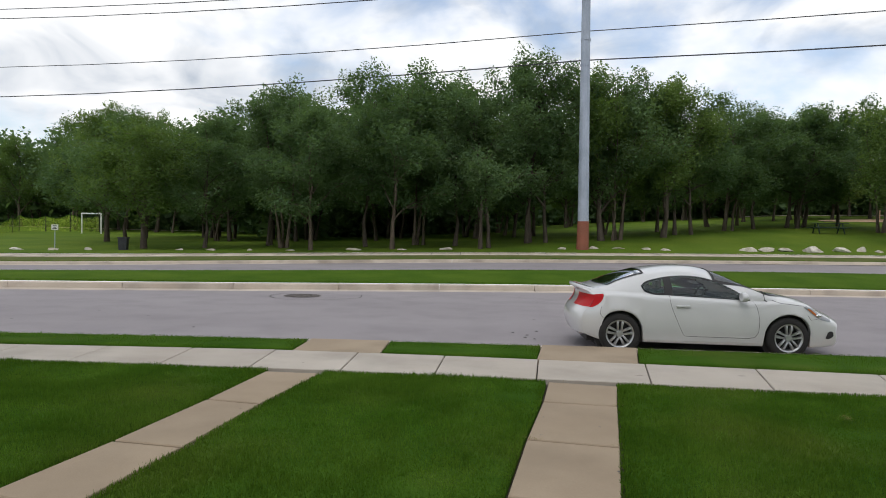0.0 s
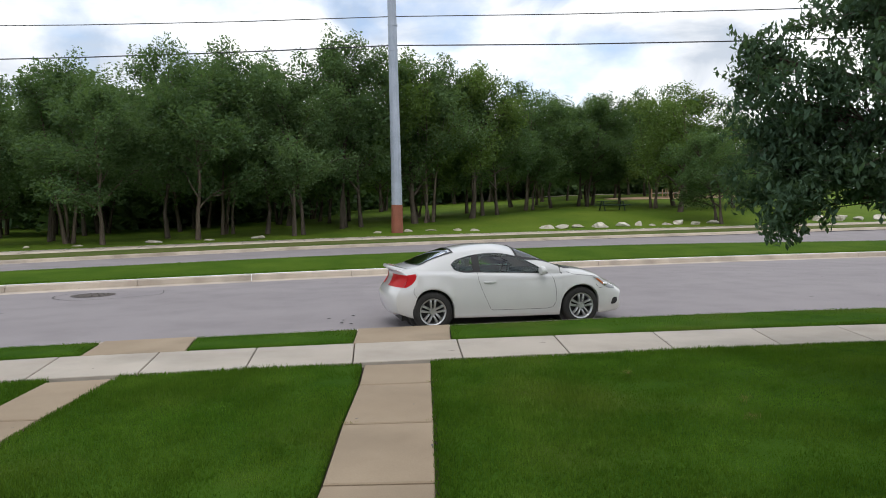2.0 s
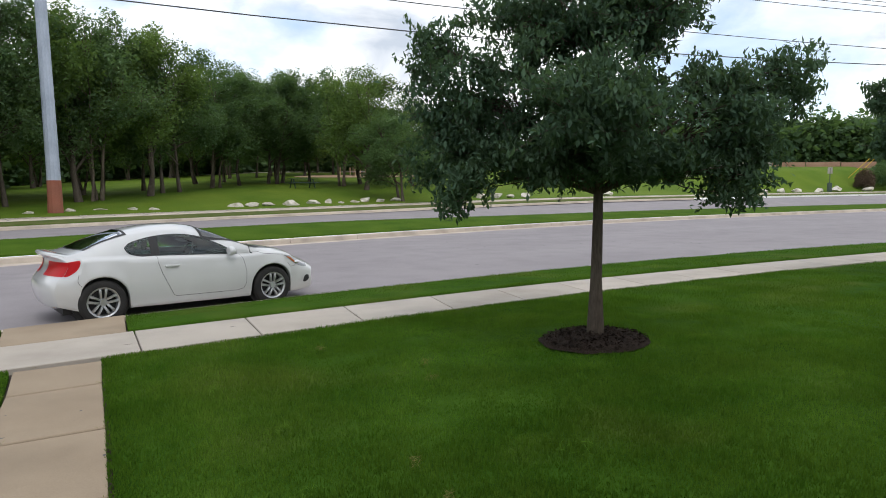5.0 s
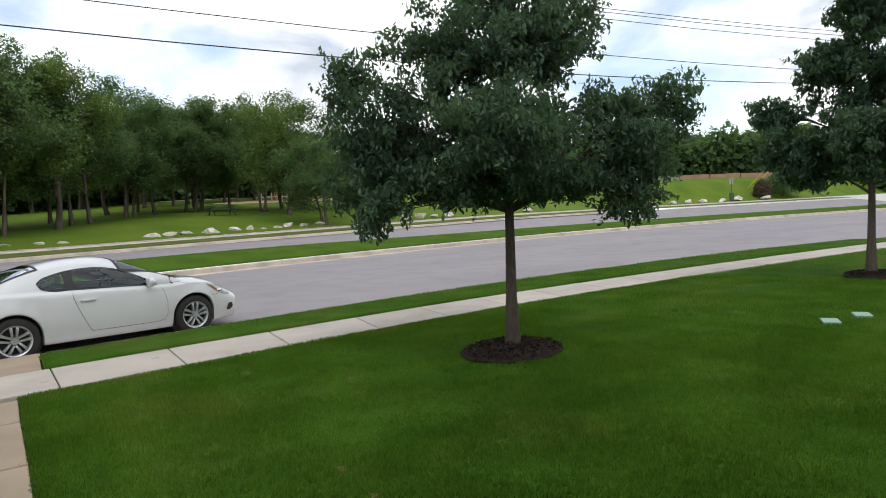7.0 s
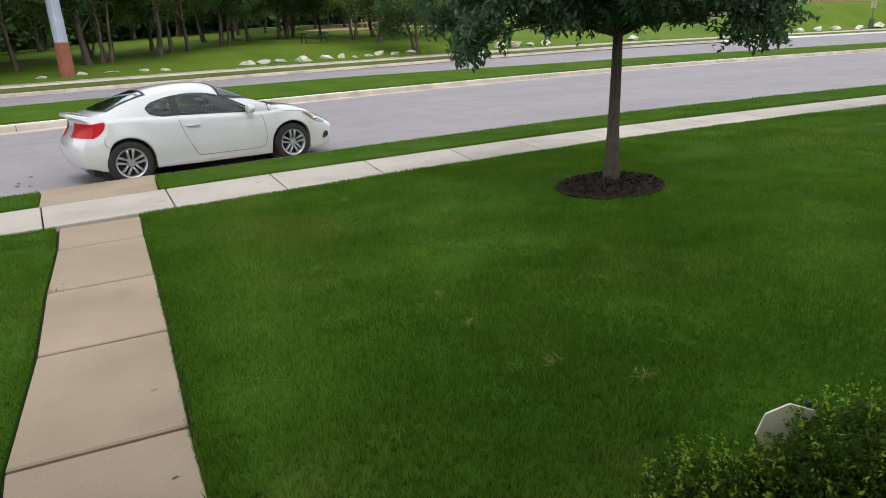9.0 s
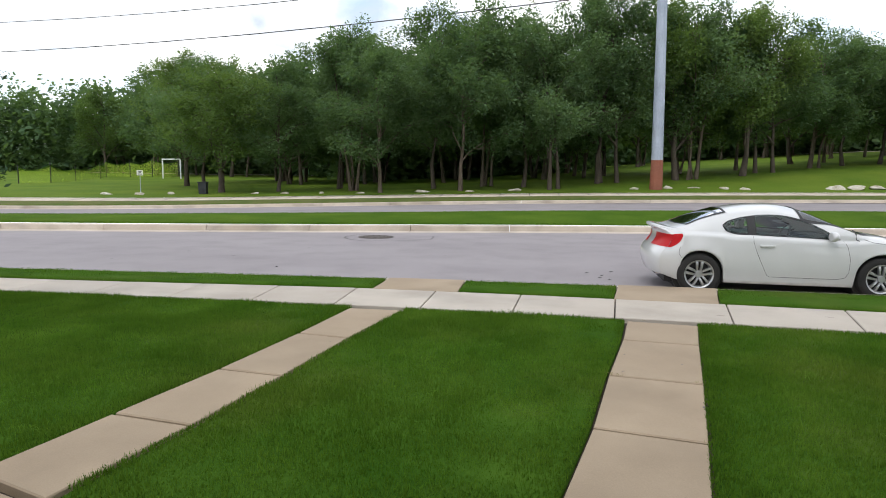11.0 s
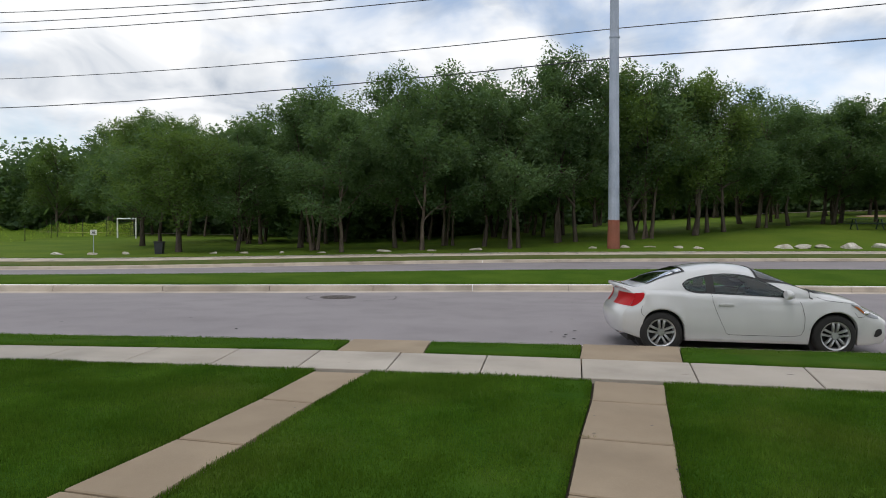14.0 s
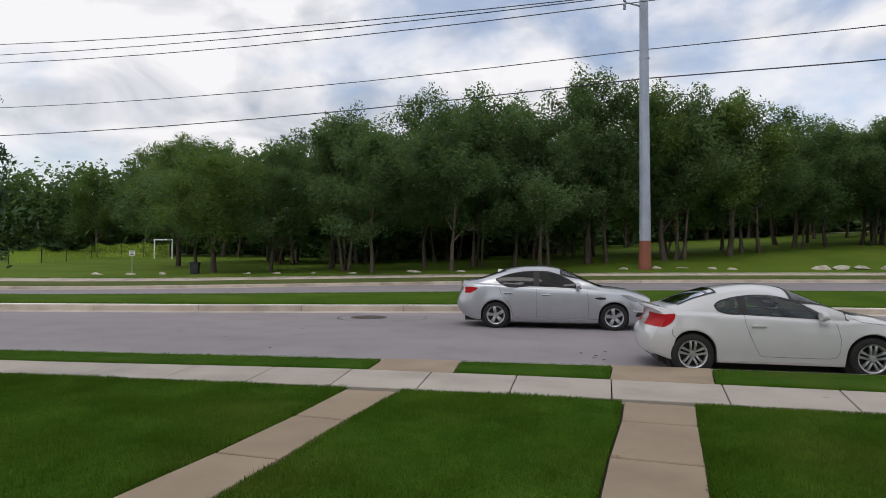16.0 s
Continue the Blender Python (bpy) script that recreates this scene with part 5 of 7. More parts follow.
SEDAN = {
    "length": 4.84, "wheels": (1.08, 3.875), "wheel_r": 0.325, "arch": 0.365, "track": 0.90, "edge": 0.80, "screen_drop": 0.22, "screen_mid": 2.75, "pillar": (1.98, 2.12), "tail_round": 0.2, "nose_round": 0.24,
    "tail_face": [(0.2, 0.12), (0.4, 0.03), (0.6, 0.0), (0.8, 0.05), (0.95, 0.08), (1.1, 0.03)], "nose_face": [(0.2, 0.07), (0.35, 0.0), (0.5, 0.0), (0.66, 0.02), (0.8, 0.06), (0.95, 0.16)],
    "roof": [(0, 0.836), (0.03, 0.993), (0.1, 1.108), (0.3, 1.16), (0.6, 1.202), (0.9, 1.296), (1.25, 1.421), (1.6, 1.494), (2.0, 1.52), (2.35, 1.51), (2.65, 1.453), (3.0, 1.317), (3.35, 1.149), (3.55, 1.066), (3.9, 1.02), (4.3, 0.965), (4.58, 0.905), (4.74, 0.85), (4.84, 0.76)],
    "belt": [(0, 0.731), (0.03, 0.899), (0.1, 1.024), (0.3, 1.076), (0.6, 1.097), (0.9, 1.092), (1.25, 1.076), (2.0, 1.029), (2.65, 0.998), (3.0, 0.988), (3.35, 0.977), (3.55, 0.967), (3.9, 0.945), (4.3, 0.89), (4.58, 0.825), (4.74, 0.76), (4.84, 0.66)],
    "width": [(0, 0.62), (0.03, 0.72), (0.1, 0.79), (0.25, 0.84), (0.6, 0.895), (1.08, 0.915), (2.0, 0.905), (3.0, 0.905), (3.87, 0.915), (4.3, 0.895), (4.55, 0.86), (4.72, 0.80), (4.8, 0.75), (4.84, 0.70)],
    "belt_w": [(0, 0.93), (0.2, 0.93), (0.62, 0.90), (1.3, 0.90), (2.0, 0.925), (3.0, 0.93), (3.55, 0.92), (4.3, 0.88), (4.84, 0.9)],
    "roof_w": [(0, 0.78), (0.3, 0.80), (0.62, 0.80), (0.95, 0.75), (1.3, 0.69), (1.9, 0.645), (2.4, 0.65), (2.65, 0.69), (2.9, 0.755), (3.15, 0.83), (3.4, 0.88), (3.6, 0.84), (3.85, 0.72), (4.3, 0.66), (4.84, 0.7)],
    "sill": [(0, 0.48), (0.06, 0.34), (0.2, 0.26), (0.5, 0.215), (1.5, 0.19), (3.3, 0.18), (4.3, 0.19), (4.6, 0.20), (4.74, 0.23), (4.84, 0.32)],
    "windows": [
        ("rear_door_window", [(1.10, 1.181), (1.2, 1.108), (2.02, 1.05)], [(1.10, 1.202), (1.3, 1.285), (1.6, 1.359), (2.02, 1.395)], 1.10, 2.02),
        ("front_door_window", [(2.08, 1.05), (2.6, 1.029), (3.08, 1.008)], [(2.08, 1.395), (2.35, 1.379), (2.6, 1.306), (2.85, 1.181), (3.08, 1.024)], 2.08, 3.06),
    ],
    "dlo": ([(1.07, 1.17), (1.18, 1.092), (2.02, 1.04), (2.6, 1.019), (3.13, 0.993)], [(1.07, 1.212), (1.3, 1.301), (1.6, 1.374), (2.05, 1.411), (2.36, 1.395), (2.62, 1.317), (2.87, 1.191), (3.13, 1.003)], 1.07, 3.12),
    "seams": [[(2.05, 0.99), (2.05, 0.5), (2.06, 0.26)], [(1.16, 1.04), (1.2, 0.85), (1.42, 0.6), (1.5, 0.3), (1.6, 0.25)], [(3.24, 0.92), (3.28, 0.7), (3.27, 0.3)]],
    "tail": [(0.02, 0.86, 0.97), (0.15, 0.85, 1.0), (0.38, 0.88, 1.0), (0.6, 0.95, 0.995)],
    "head": [(4.02, 0.86, 0.872), (4.2, 0.775, 0.865), (4.45, 0.715, 0.825), (4.66, 0.69, 0.775), (4.76, 0.685, 0.74)],
    "vent": [(3.42, 0.775, 0.79), (3.5, 0.75, 0.80), (3.68, 0.755, 0.80)],
    "fog": [(4.48, 0.36, 0.38), (4.56, 0.35, 0.45), (4.66, 0.37, 0.45), (4.72, 0.40, 0.44)],
    "handles": [(1.38, 0.865), (2.28, 0.835)], "mirror": (3.02, 1.07), "spokes": 5, "style": "single",
    "screens": [("windscreen", 2.62, 3.52, 0.56, 0.75, 0.14, M_GLASS2), ("rear_window", 1.3, 0.66, 0.55, 0.63, -0.10, M_GLASS2)],
}
SEDAN["handle_mat"], SEDAN["sill_mat"], SEDAN["sill_z"], SEDAN["glass"] = M_CHROME, M_CHROME, 0.26, M_GLASS_DARK
restation(SEDAN, lambda x: (1.08 - (1.08 - x) * 0.95 if x < 1.08 else 1.08 + (x - 1.08) * 1.01) - 0.054)
sedan, SEDAN_SHAPE = build_car("sedan", SEDAN, M_CARSILVER, "silver four-door saloon driving along the road")


def sedan_extras():
    bm = bmesh.new()
    v = [bm.verts.new(p) for p in ((1.0, -0.02, 1.33), (1.22, -0.02, 1.40), (1.03, -0.008, 1.435), (1.0, 0.02, 1.33), (1.22, 0.02, 1.40), (1.03, 0.008, 1.435))]
    for q in ((0, 1, 2), (3, 5, 4), (0, 3, 4, 1), (1, 4, 5, 2), (2, 5, 3, 0)):
        bm.faces.new([v[k] for k in q])
    part("antenna_fin", bm, M_WHITE, sedan)
    for nm, z0, z1, half, mat, what in (("grille", 0.60, 0.745, 0.40, M_DARK, "black grille"), ("air_intake", 0.26, 0.37, 0.50, M_DARK, "black lower air intake"), ("chrome_trim", 0.745, 0.765, 0.41, M_CHROME, "chrome strip over the grille")):
        v, f = SEDAN_SHAPE.nose_patch(z0, z1, half)
        hang(nm, mesh_from(nm, v, f, mat, smooth_shade=True), sedan, what)
    for sgn in (-1, 1):
        pts = [SEDAN_SHAPE.warp(x, sgn * (SEDAN_SHAPE.side_y(x, z) + 0.012), z) for x, z in ((4.36, 0.50), (4.5, 0.47), (4.66, 0.46), (4.74, 0.47))]
        bm = bmesh.new()
        tube(bm, pts, 0.012, 6)
        part("chrome_trim", bm, M_CHROME, sedan, "chrome strip over the fog light")


sedan_extras()

# ---- trees ----
def leaf_mesh(name, centres, size, aspect, material, rng, droop=0.4, fold=0.15):
    """Single leaves, each a folded pointed blade of two quads."""
    n = len(centres)
    yaw, pitch, roll = rng.uniform(0, math.tau, n), rng.normal(-droop, 0.55, n), rng.normal(0, 0.6, n)
    a = np.stack([np.cos(yaw) * np.cos(pitch), np.sin(yaw) * np.cos(pitch), np.sin(pitch)], 1)
    up = np.stack([-np.cos(yaw) * np.sin(pitch), -np.sin(yaw) * np.sin(pitch), np.cos(pitch)], 1)
    side = np.cross(up, a)
    s = np.cos(roll)[:, None] * side + np.sin(roll)[:, None] * up
    u = np.cross(a, s)
    ln = (size * (0.6 + 0.8 * rng.random(n)))[:, None]
    w = ln * aspect / 2
    base, tip, mid = centres - a * ln / 2, centres + a * ln / 2, centres + a * ln * 0.05
    l1, r1 = mid + s * w + u * w * fold * 2, mid - s * w + u * w * fold * 2
    verts = np.stack([base, l1, tip, r1], 1).reshape(-1, 3)
    idx = np.arange(n)[:, None] * 4
    loops = np.concatenate([idx + [[0, 2, 1]], idx + [[0, 3, 2]]], 1)
    me = bpy.data.meshes.new(name)
    me.vertices.add(len(verts))
    me.vertices.foreach_set("co", verts.astype(np.float32).ravel())
    me.loops.add(n * 6)
    me.loops.foreach_set("vertex_index", loops.astype(np.int32).ravel())
    me.polygons.add(n * 2)
    me.polygons.foreach_set("loop_start", (np.arange(n * 2) * 3).astype(np.int32))
    me.update(calc_edges=True)
    me.materials.append(material)
    return me


def grow(rng, height, clear, spread, lean=(0, 0), limbs=8, forks=5, stems=1, top_bias=0.5, trunk_r=0.16, lopsided=0.0, envelope=None, inner=(0.3, 0.5, 0.7, 0.9), rising=(0.15, 0.55), top_limb=0.8):
    """A skeleton: branches as (points, radii), and the twig ends with their clump sizes."""
    branches, ends = [], []
    for st in range(stems):
        off = np.array([rng.normal(0, 0.25), rng.normal(0, 0.25), 0]) if stems > 1 else np.zeros(3)
        ln = np.array([*lean, 0]) + (np.array([rng.normal(0, 1.5), rng.normal(0, 1.0), 0]) if stems > 1 else 0)
        k = np.linspace(0, 1, 7)
        wob = np.cumsum(rng.normal(0, 0.075 * height / 7, (7, 3)), 0) * [1, 1, 0]
        wob -= wob[0]
        trunk = off + np.outer(k, [0, 0, height * 0.86]) + np.outer(k**1.5, ln) + wob
        tr = trunk_r * (1 - 0.85 * k) * (1.0 if stems == 1 else 0.7)
        tr[0] *= 1.35
        branches.append((trunk, tr))
        for i in range(limbs):
            z = clear + (height * top_limb - clear) * ((i + rng.uniform(0, 0.8)) / limbs) ** 0.9
            t = z / (height * 0.86)
            start = np.array([np.interp(t, k, trunk[:, c]) for c in range(3)])
            ang = i * 2.4 + rng.normal(0, 0.5)
            h = (z - clear) / max(height - clear, 0.1)
            reach = spread * (envelope(h) if envelope else (1 - 0.55 * h**1.6) * (0.75 + 0.45 * math.sin(math.pi * min(h + 0.25, 1)))) * rng.uniform(0.75, 1.12) * (1 + lopsided * math.cos(ang))
            rise = reach * rng.uniform(*rising) + 0.25 * height * h * 0.3
            d = np.array([math.cos(ang), math.sin(ang), 0])
            q = np.linspace(0, 1, 5)
            pts = start + np.outer(q, d * reach * 0.8) + np.outer(q**0.8, [0, 0, rise]) + np.cumsum(rng.normal(0, 0.03 * reach, (5, 3)), 0)
            r0 = max(trunk_r * (1 - 0.8 * t) * 0.55, 0.02)
            branches.append((pts, r0 * (1 - 0.8 * q)))
            for j in range(forks):
                u = rng.uniform(0.35, 1.0)
                s = np.array([np.interp(u, q, pts[:, c]) for c in range(3)])
                a2 = ang + rng.normal(0, 0.9)
                ln2 = reach * rng.uniform(0.22, 0.5)
                e = s + np.array([math.cos(a2) * ln2, math.sin(a2) * ln2, ln2 * rng.uniform(-0.35, 0.75)])
                branches.append((np.array([s, (s + e) / 2 + rng.normal(0, 0.05, 3) * ln2, e]), r0 * np.array([0.45, 0.3, 0.12])))
                ends.append((e, ln2))
            ends.append((pts[-1], reach * 0.3))
            for u in inner:
                ends.append((np.array([np.interp(u, q, pts[:, c]) for c in range(3)]) + rng.normal(0, 0.08 * reach, 3), reach * 0.3))
        for j in range(4):
            e = trunk[-1] + rng.normal(0, 1, 3) * [0.12 * spread, 0.12 * spread, 0.0] + [0, 0, height * rng.uniform(0.0, 0.14)]
            branches.append((np.array([trunk[-2], (trunk[-2] + e) / 2, e]), trunk_r * np.array([0.25, 0.15, 0.05])))
            ends.append((e, spread * 0.25))
    return branches, ends


def tree(name, seed, at, label, leaf, leaf_size, per_clump, bark, clump=0.55, aspect=0.5, turn=0.0, group="", droop=0.4, flat=0.8, sub=1, outline=None, middle=(0.0, 0.0), **shape):
    rng = np.random.default_rng(seed)
    branches, ends = grow(rng, **shape)

    def room(p):
        """How far a point may stand from the stem at its height: the crown's uneven outline."""
        a = math.atan2(p[1] - middle[1], p[0] - middle[0])
        wave = 1 + 0.14 * math.sin(3 * a + seed + 1.1 * p[2]) + 0.12 * math.sin(7 * a + 3.1 * p[2]) + 0.08 * math.sin(13 * a - 5 * p[2])
        return float(np.interp(p[2], *zip(*outline))) * wave, math.hypot(p[0] - middle[0], p[1] - middle[1])

    if outline:
        ends = [(e, size) for e, size in ends if room(e)[1] < room(e)[0] and e[2] > outline[0][0]]
    top = thing(name, at, turn, label, "tree", group)
    bm = bmesh.new()
    for i, (pts, rad) in enumerate(branches):
        if outline and i and room(pts[-1])[1] > 0.95 * room(pts[-1])[0]:
            k = 0.9 * room(pts[-1])[0] / room(pts[-1])[1]
            if len(pts) == 3 or k < 0.4:
                continue
            pts = pts[0] + (pts - pts[0]) * k
        tube(bm, pts, list(rad), 9 if i == 0 else 5, cap=False)
    part("trunk", bm, bark, top, smooth_shade=True)
    cs = []
    for e, size in ends:
        r = clump * (0.6 + 0.5 * rng.random()) * (0.7 + 0.5 * min(size, 1.5))
        n = max(6, int(per_clump * (r / clump) ** 2))
        for _ in range(sub):
            c = e + rng.normal(0, 0.45 * r if sub > 1 else 0.001, 3)
            m = max(4, n // sub)
            p = rng.normal(0, 1, (m, 3))
            p *= (rng.random(m) ** 0.45 / np.linalg.norm(p, axis=1))[:, None] * r * (0.62 if sub > 1 else 1.0)
            cs.append(c + p * [1, 1, flat])
    cs = np.concatenate(cs)
    hang("crown", leaf_mesh("crown", cs, leaf_size, aspect, leaf, rng, droop), top, "dense dark green foliage")
    return top


def set_tree(ob, x, y, turn, size, tall=1.0):
    c = copy_thing(ob, pose(x, y, park_z(x, y) - 0.05, 0, 0, turn))
    c.scale = (size, size, size * tall)
    return c


PARK_GROUP = "trees along the park edge"
WOOD_GROUP = "trees of the wood behind"
PROTO, BACK = [], []


def park_trees():
    kinds = [
        dict(seed=11, height=9.6, clear=1.5, spread=3.2, limbs=13, forks=7, lean=(0.8, 0.1), trunk_r=0.12),
        dict(seed=12, height=10.2, clear=1.6, spread=3.4, limbs=14, forks=7, lean=(-0.9, 0.2), trunk_r=0.125),
        dict(seed=13, height=9.0, clear=1.2, spread=3.1, limbs=8, forks=6, stems=2, trunk_r=0.17),
        dict(seed=14, height=8.6, clear=1.1, spread=3.5, limbs=13, forks=7, lean=(0.2, -0.3), trunk_r=0.17),
        dict(seed=15, height=9.2, clear=1.5, spread=2.7, limbs=6, forks=6, stems=3, trunk_r=0.14),
    ]
    for k, kw in enumerate(kinds):
        seed = kw.pop("seed")
        bark = M_BARK_PALE if k in (0, 4) else M_BARK
        leaf = M_LEAF_LIGHT if k == 3 else M_LEAF
        PROTO.append(tree("tree", seed, (0, 0, 0), "tall dark green park tree with a bare trunk", leaf, 0.17, 122, bark, clump=0.66, aspect=0.55, flat=1.05, rising=(0.3, 0.85), droop=0.1, group=PARK_GROUP, **kw))
        BACK.append(tree("tree", seed + 50, (0, 0, 0), "dark green tree of the wood behind", leaf, 0.33, 34, bark, clump=0.85, aspect=0.6, flat=1.0, rising=(0.3, 0.85), droop=0.1, group=WOOD_GROUP, **kw))
    # (x, y, kind, size, tall)
    front = [
        (-18.1, 37.4, 3, 0.98, 0.9), (-15.2, 39.0, 1, 0.86, 0.92), (-21.8, 42.5, 1, 0.92, 0.92), (-25.5, 47.0, 3, 1.0, 1.12), (-26.5, 55.0, 1, 1.0, 1.03), (-34.5, 74.0, 3, 1.15, 1.35),
        (-41.5, 79.0, 1, 1.1, 1.32), (-49, 82.0, 0, 1.1, 1.4), (-57, 84.0, 3, 1.15, 1.16), (-12.9, 43.5, 2, 0.95, 1.24), (-8.2, 36.4, 0, 0.92, 0.94), (-10.6, 40.0, 4, 0.98, 1.03),
        (-5.8, 41.0, 1, 1.0, 1.08), (-3.75, 37.4, 0, 1.02, 1.03), (-2.4, 42.2, 4, 1.05, 1.16), (-0.2, 40.6, 1, 0.98, 0.99), (1.7, 38.0, 2, 0.95, 1.12), (4.4, 42.2, 1, 1.08, 1.06),
        (5.6, 43.0, 2, 1.05, 1.24), (9.4, 43.4, 3, 1.12, 1.14), (10.2, 43.6, 4, 1.1, 1.07), (13.9, 44.9, 3, 1.06, 1.15), (12.3, 50.0, 1, 1.05, 0.98), (15.6, 52.0, 0, 1.1, 0.98), (16.3, 47.0, 2, 1.08, 1.03), (20.9, 51.0, 4, 1.15, 0.88), (24.0, 54.0, 1, 1.05, 0.92), (22.5, 60.0, 3, 1.1, 0.95), (26.0, 62.0, 0, 1.1, 0.95),
        (27.2, 55.6, 2, 1.22, 0.9), (29.3, 56.5, 1, 1.2, 0.84), (31.0, 48.4, 4, 1.08, 0.98), (30.4, 44.3, 3, 1.05, 1.06), (29.6, 38.0, 2, 0.92, 0.75), (36.5, 46.0, 1, 1.02, 0.75), (33.0, 58.0, 0, 1.1, 0.85), (35.0, 52.0, 3, 1.0, 0.85), (31.5, 62.0, 1, 1.1, 0.9),
        (41.0, 52.0, 3, 1.0, 0.85),
    ]
    rng = np.random.default_rng(5)
    for x, y, k, s, tall in front:
        set_tree(PROTO[k], x, y, rng.uniform(0, 360), s, tall)
    # the wood behind
    for i in range(56):
        x = -44 + 56 * rng.random() if i < 34 else 10 + 46 * rng.random()
        y = rng.uniform(47, 66) if i < 34 else rng.uniform(70, 88)
        if x < -24 and y < 62 - 0.1 * x:
            y += 26
        set_tree(BACK[int(rng.integers(0, 5))], x, y, rng.uniform(0, 360), rng.uniform(0.9, 1.15), rng.uniform(0.85, 1.0))
    for i in range(22):
        x = -95 + 70 * (i + rng.random()) / 22
        set_tree(BACK[int(rng.integers(0, 5))], x, rng.uniform(86, 104), rng.uniform(0, 360), rng.uniform(0.95, 1.25), rng.uniform(0.85, 1.0))
    for p in PROTO + BACK:
        for o in (*p.children_recursive, p):
            bpy.data.objects.remove(o)


park_trees()


def far_wood(name, along, height, depth, count, seed, label, size=0.6):
    """A far belt of woodland: trunks and leaf clumps in one."""
    rng = np.random.default_rng(seed)
    xs, ys = np.array(along, float).T
    t = rng.random(count)
    k = np.linspace(0, 1, len(xs))
    px, py = np.interp(t, k, xs) + rng.normal(0, depth / 2, count), np.interp(t, k, ys) + rng.normal(0, depth / 2, count)
    bump = np.array([0.8 + 0.28 * noise.noise((a * 0.12, b * 0.12, 1)) + 0.22 * noise.noise((a * 0.35, b * 0.35, 4)) for a, b in zip(px, py)])
    ground = np.array([park_z(a, b) if b > 20 else 4.0 for a, b in zip(px, py)])
    pz = ground + height * bump * (0.02 + 0.98 * rng.random(count) ** 0.85)
    pts = np.stack([px, py, pz], 1)
    me = leaf_mesh(name, pts, size, 0.62, M_LEAF, rng, 0.3)
    tagged(hang(name, me), label, "woods", kind="stuff")
    core = pts[rng.random(count) < 0.3]
    low = core.copy()
    low[:, 2] -= 0.6
    me = leaf_mesh(name, low, size * 1.7, 0.8, M_LEAF, rng, 0.2)
    tagged(hang(name, me), label, "woods", kind="stuff")


far_wood("far_woods", [(-150, 70), (-95, 92), (-45, 92), (-24, 84), (-12, 66), (4, 68)], 15.0, 6.0, 70000, 21, "dark green woods behind the playing field")
far_wood("far_woods", [(-120, 92), (-95, 97), (-45, 98), (-24, 90), (-8, 74), (8, 76)], 4.0, 2.0, 30000, 25, "dark undergrowth at the foot of the woods")
far_wood("far_woods", [(10, 108), (45, 128), (90, 120), (150, 100)], 9.0, 7.0, 45000, 22, "dark green woods beyond the park slope")
far_wood("far_woods", [(6, 86), (25, 90), (48, 92), (70, 86)], 6.0, 3.0, 26000, 24, "dark undergrowth and young trees across the park slope")
far_wood("far_woods", [(120, 92), (150, 60), (165, 20), (160, -40)], 13.5, 8.0, 70000, 23, "distant dark woods where the road bends", 1.0)


def mulch_ring(x, y, rx, ry, seed):
    rng = np.random.default_rng(seed)
    top = thing("mulch_ring", (x, y, lawn_z(x, y)), label="ring of dark brown bark mulch round a tree trunk", category="mulch")
    v, f = [(0, 0, 0.075)], []
    n = 40
    for j, (q, h) in enumerate(((0.3, 0.07), (0.65, 0.055), (0.9, 0.035), (1.0, 0.0))):
        for k in range(n):
            a = k * math.tau / n
            w = 1 + 0.05 * noise.noise((math.cos(a) * 2, math.sin(a) * 2, seed)) + (0.03 * rng.random() if j > 1 else 0)
            v.append((rx * q * w * math.cos(a), ry * q * w * math.sin(a), h + 0.012 * rng.random() + 0.012))
    for k in range(n):
        f.append((0, 1 + k, 1 + (k + 1) % n))
        for j in range(3):
            a, b = 1 + j * n + k, 1 + j * n + (k + 1) % n
            f.append((a, a + n, b + n, b))
    hang("soil", mesh_from("soil", v, f, M_MULCH), top)
    m = 900
    r, a = np.sqrt(rng.random(m)) * 0.97, rng.uniform(0, math.tau, m)
    c = np.stack([rx * r * np.cos(a), ry * r * np.sin(a), 0.03 + 0.06 * (1 - r**2) + 0.012 * rng.random(m) + 0.012], 1)
    me = leaf_mesh("mulch_layer", c, 0.05, 0.4, M_MULCH, rng, 0.0)
    tagged(hang("mulch_layer", me, top), "dark bark chips", kind="stuff")


OAK_GROUP = "young oaks on the lawn"
OAK_LABEL = "young oak with dark glossy leaves in a mulch ring"

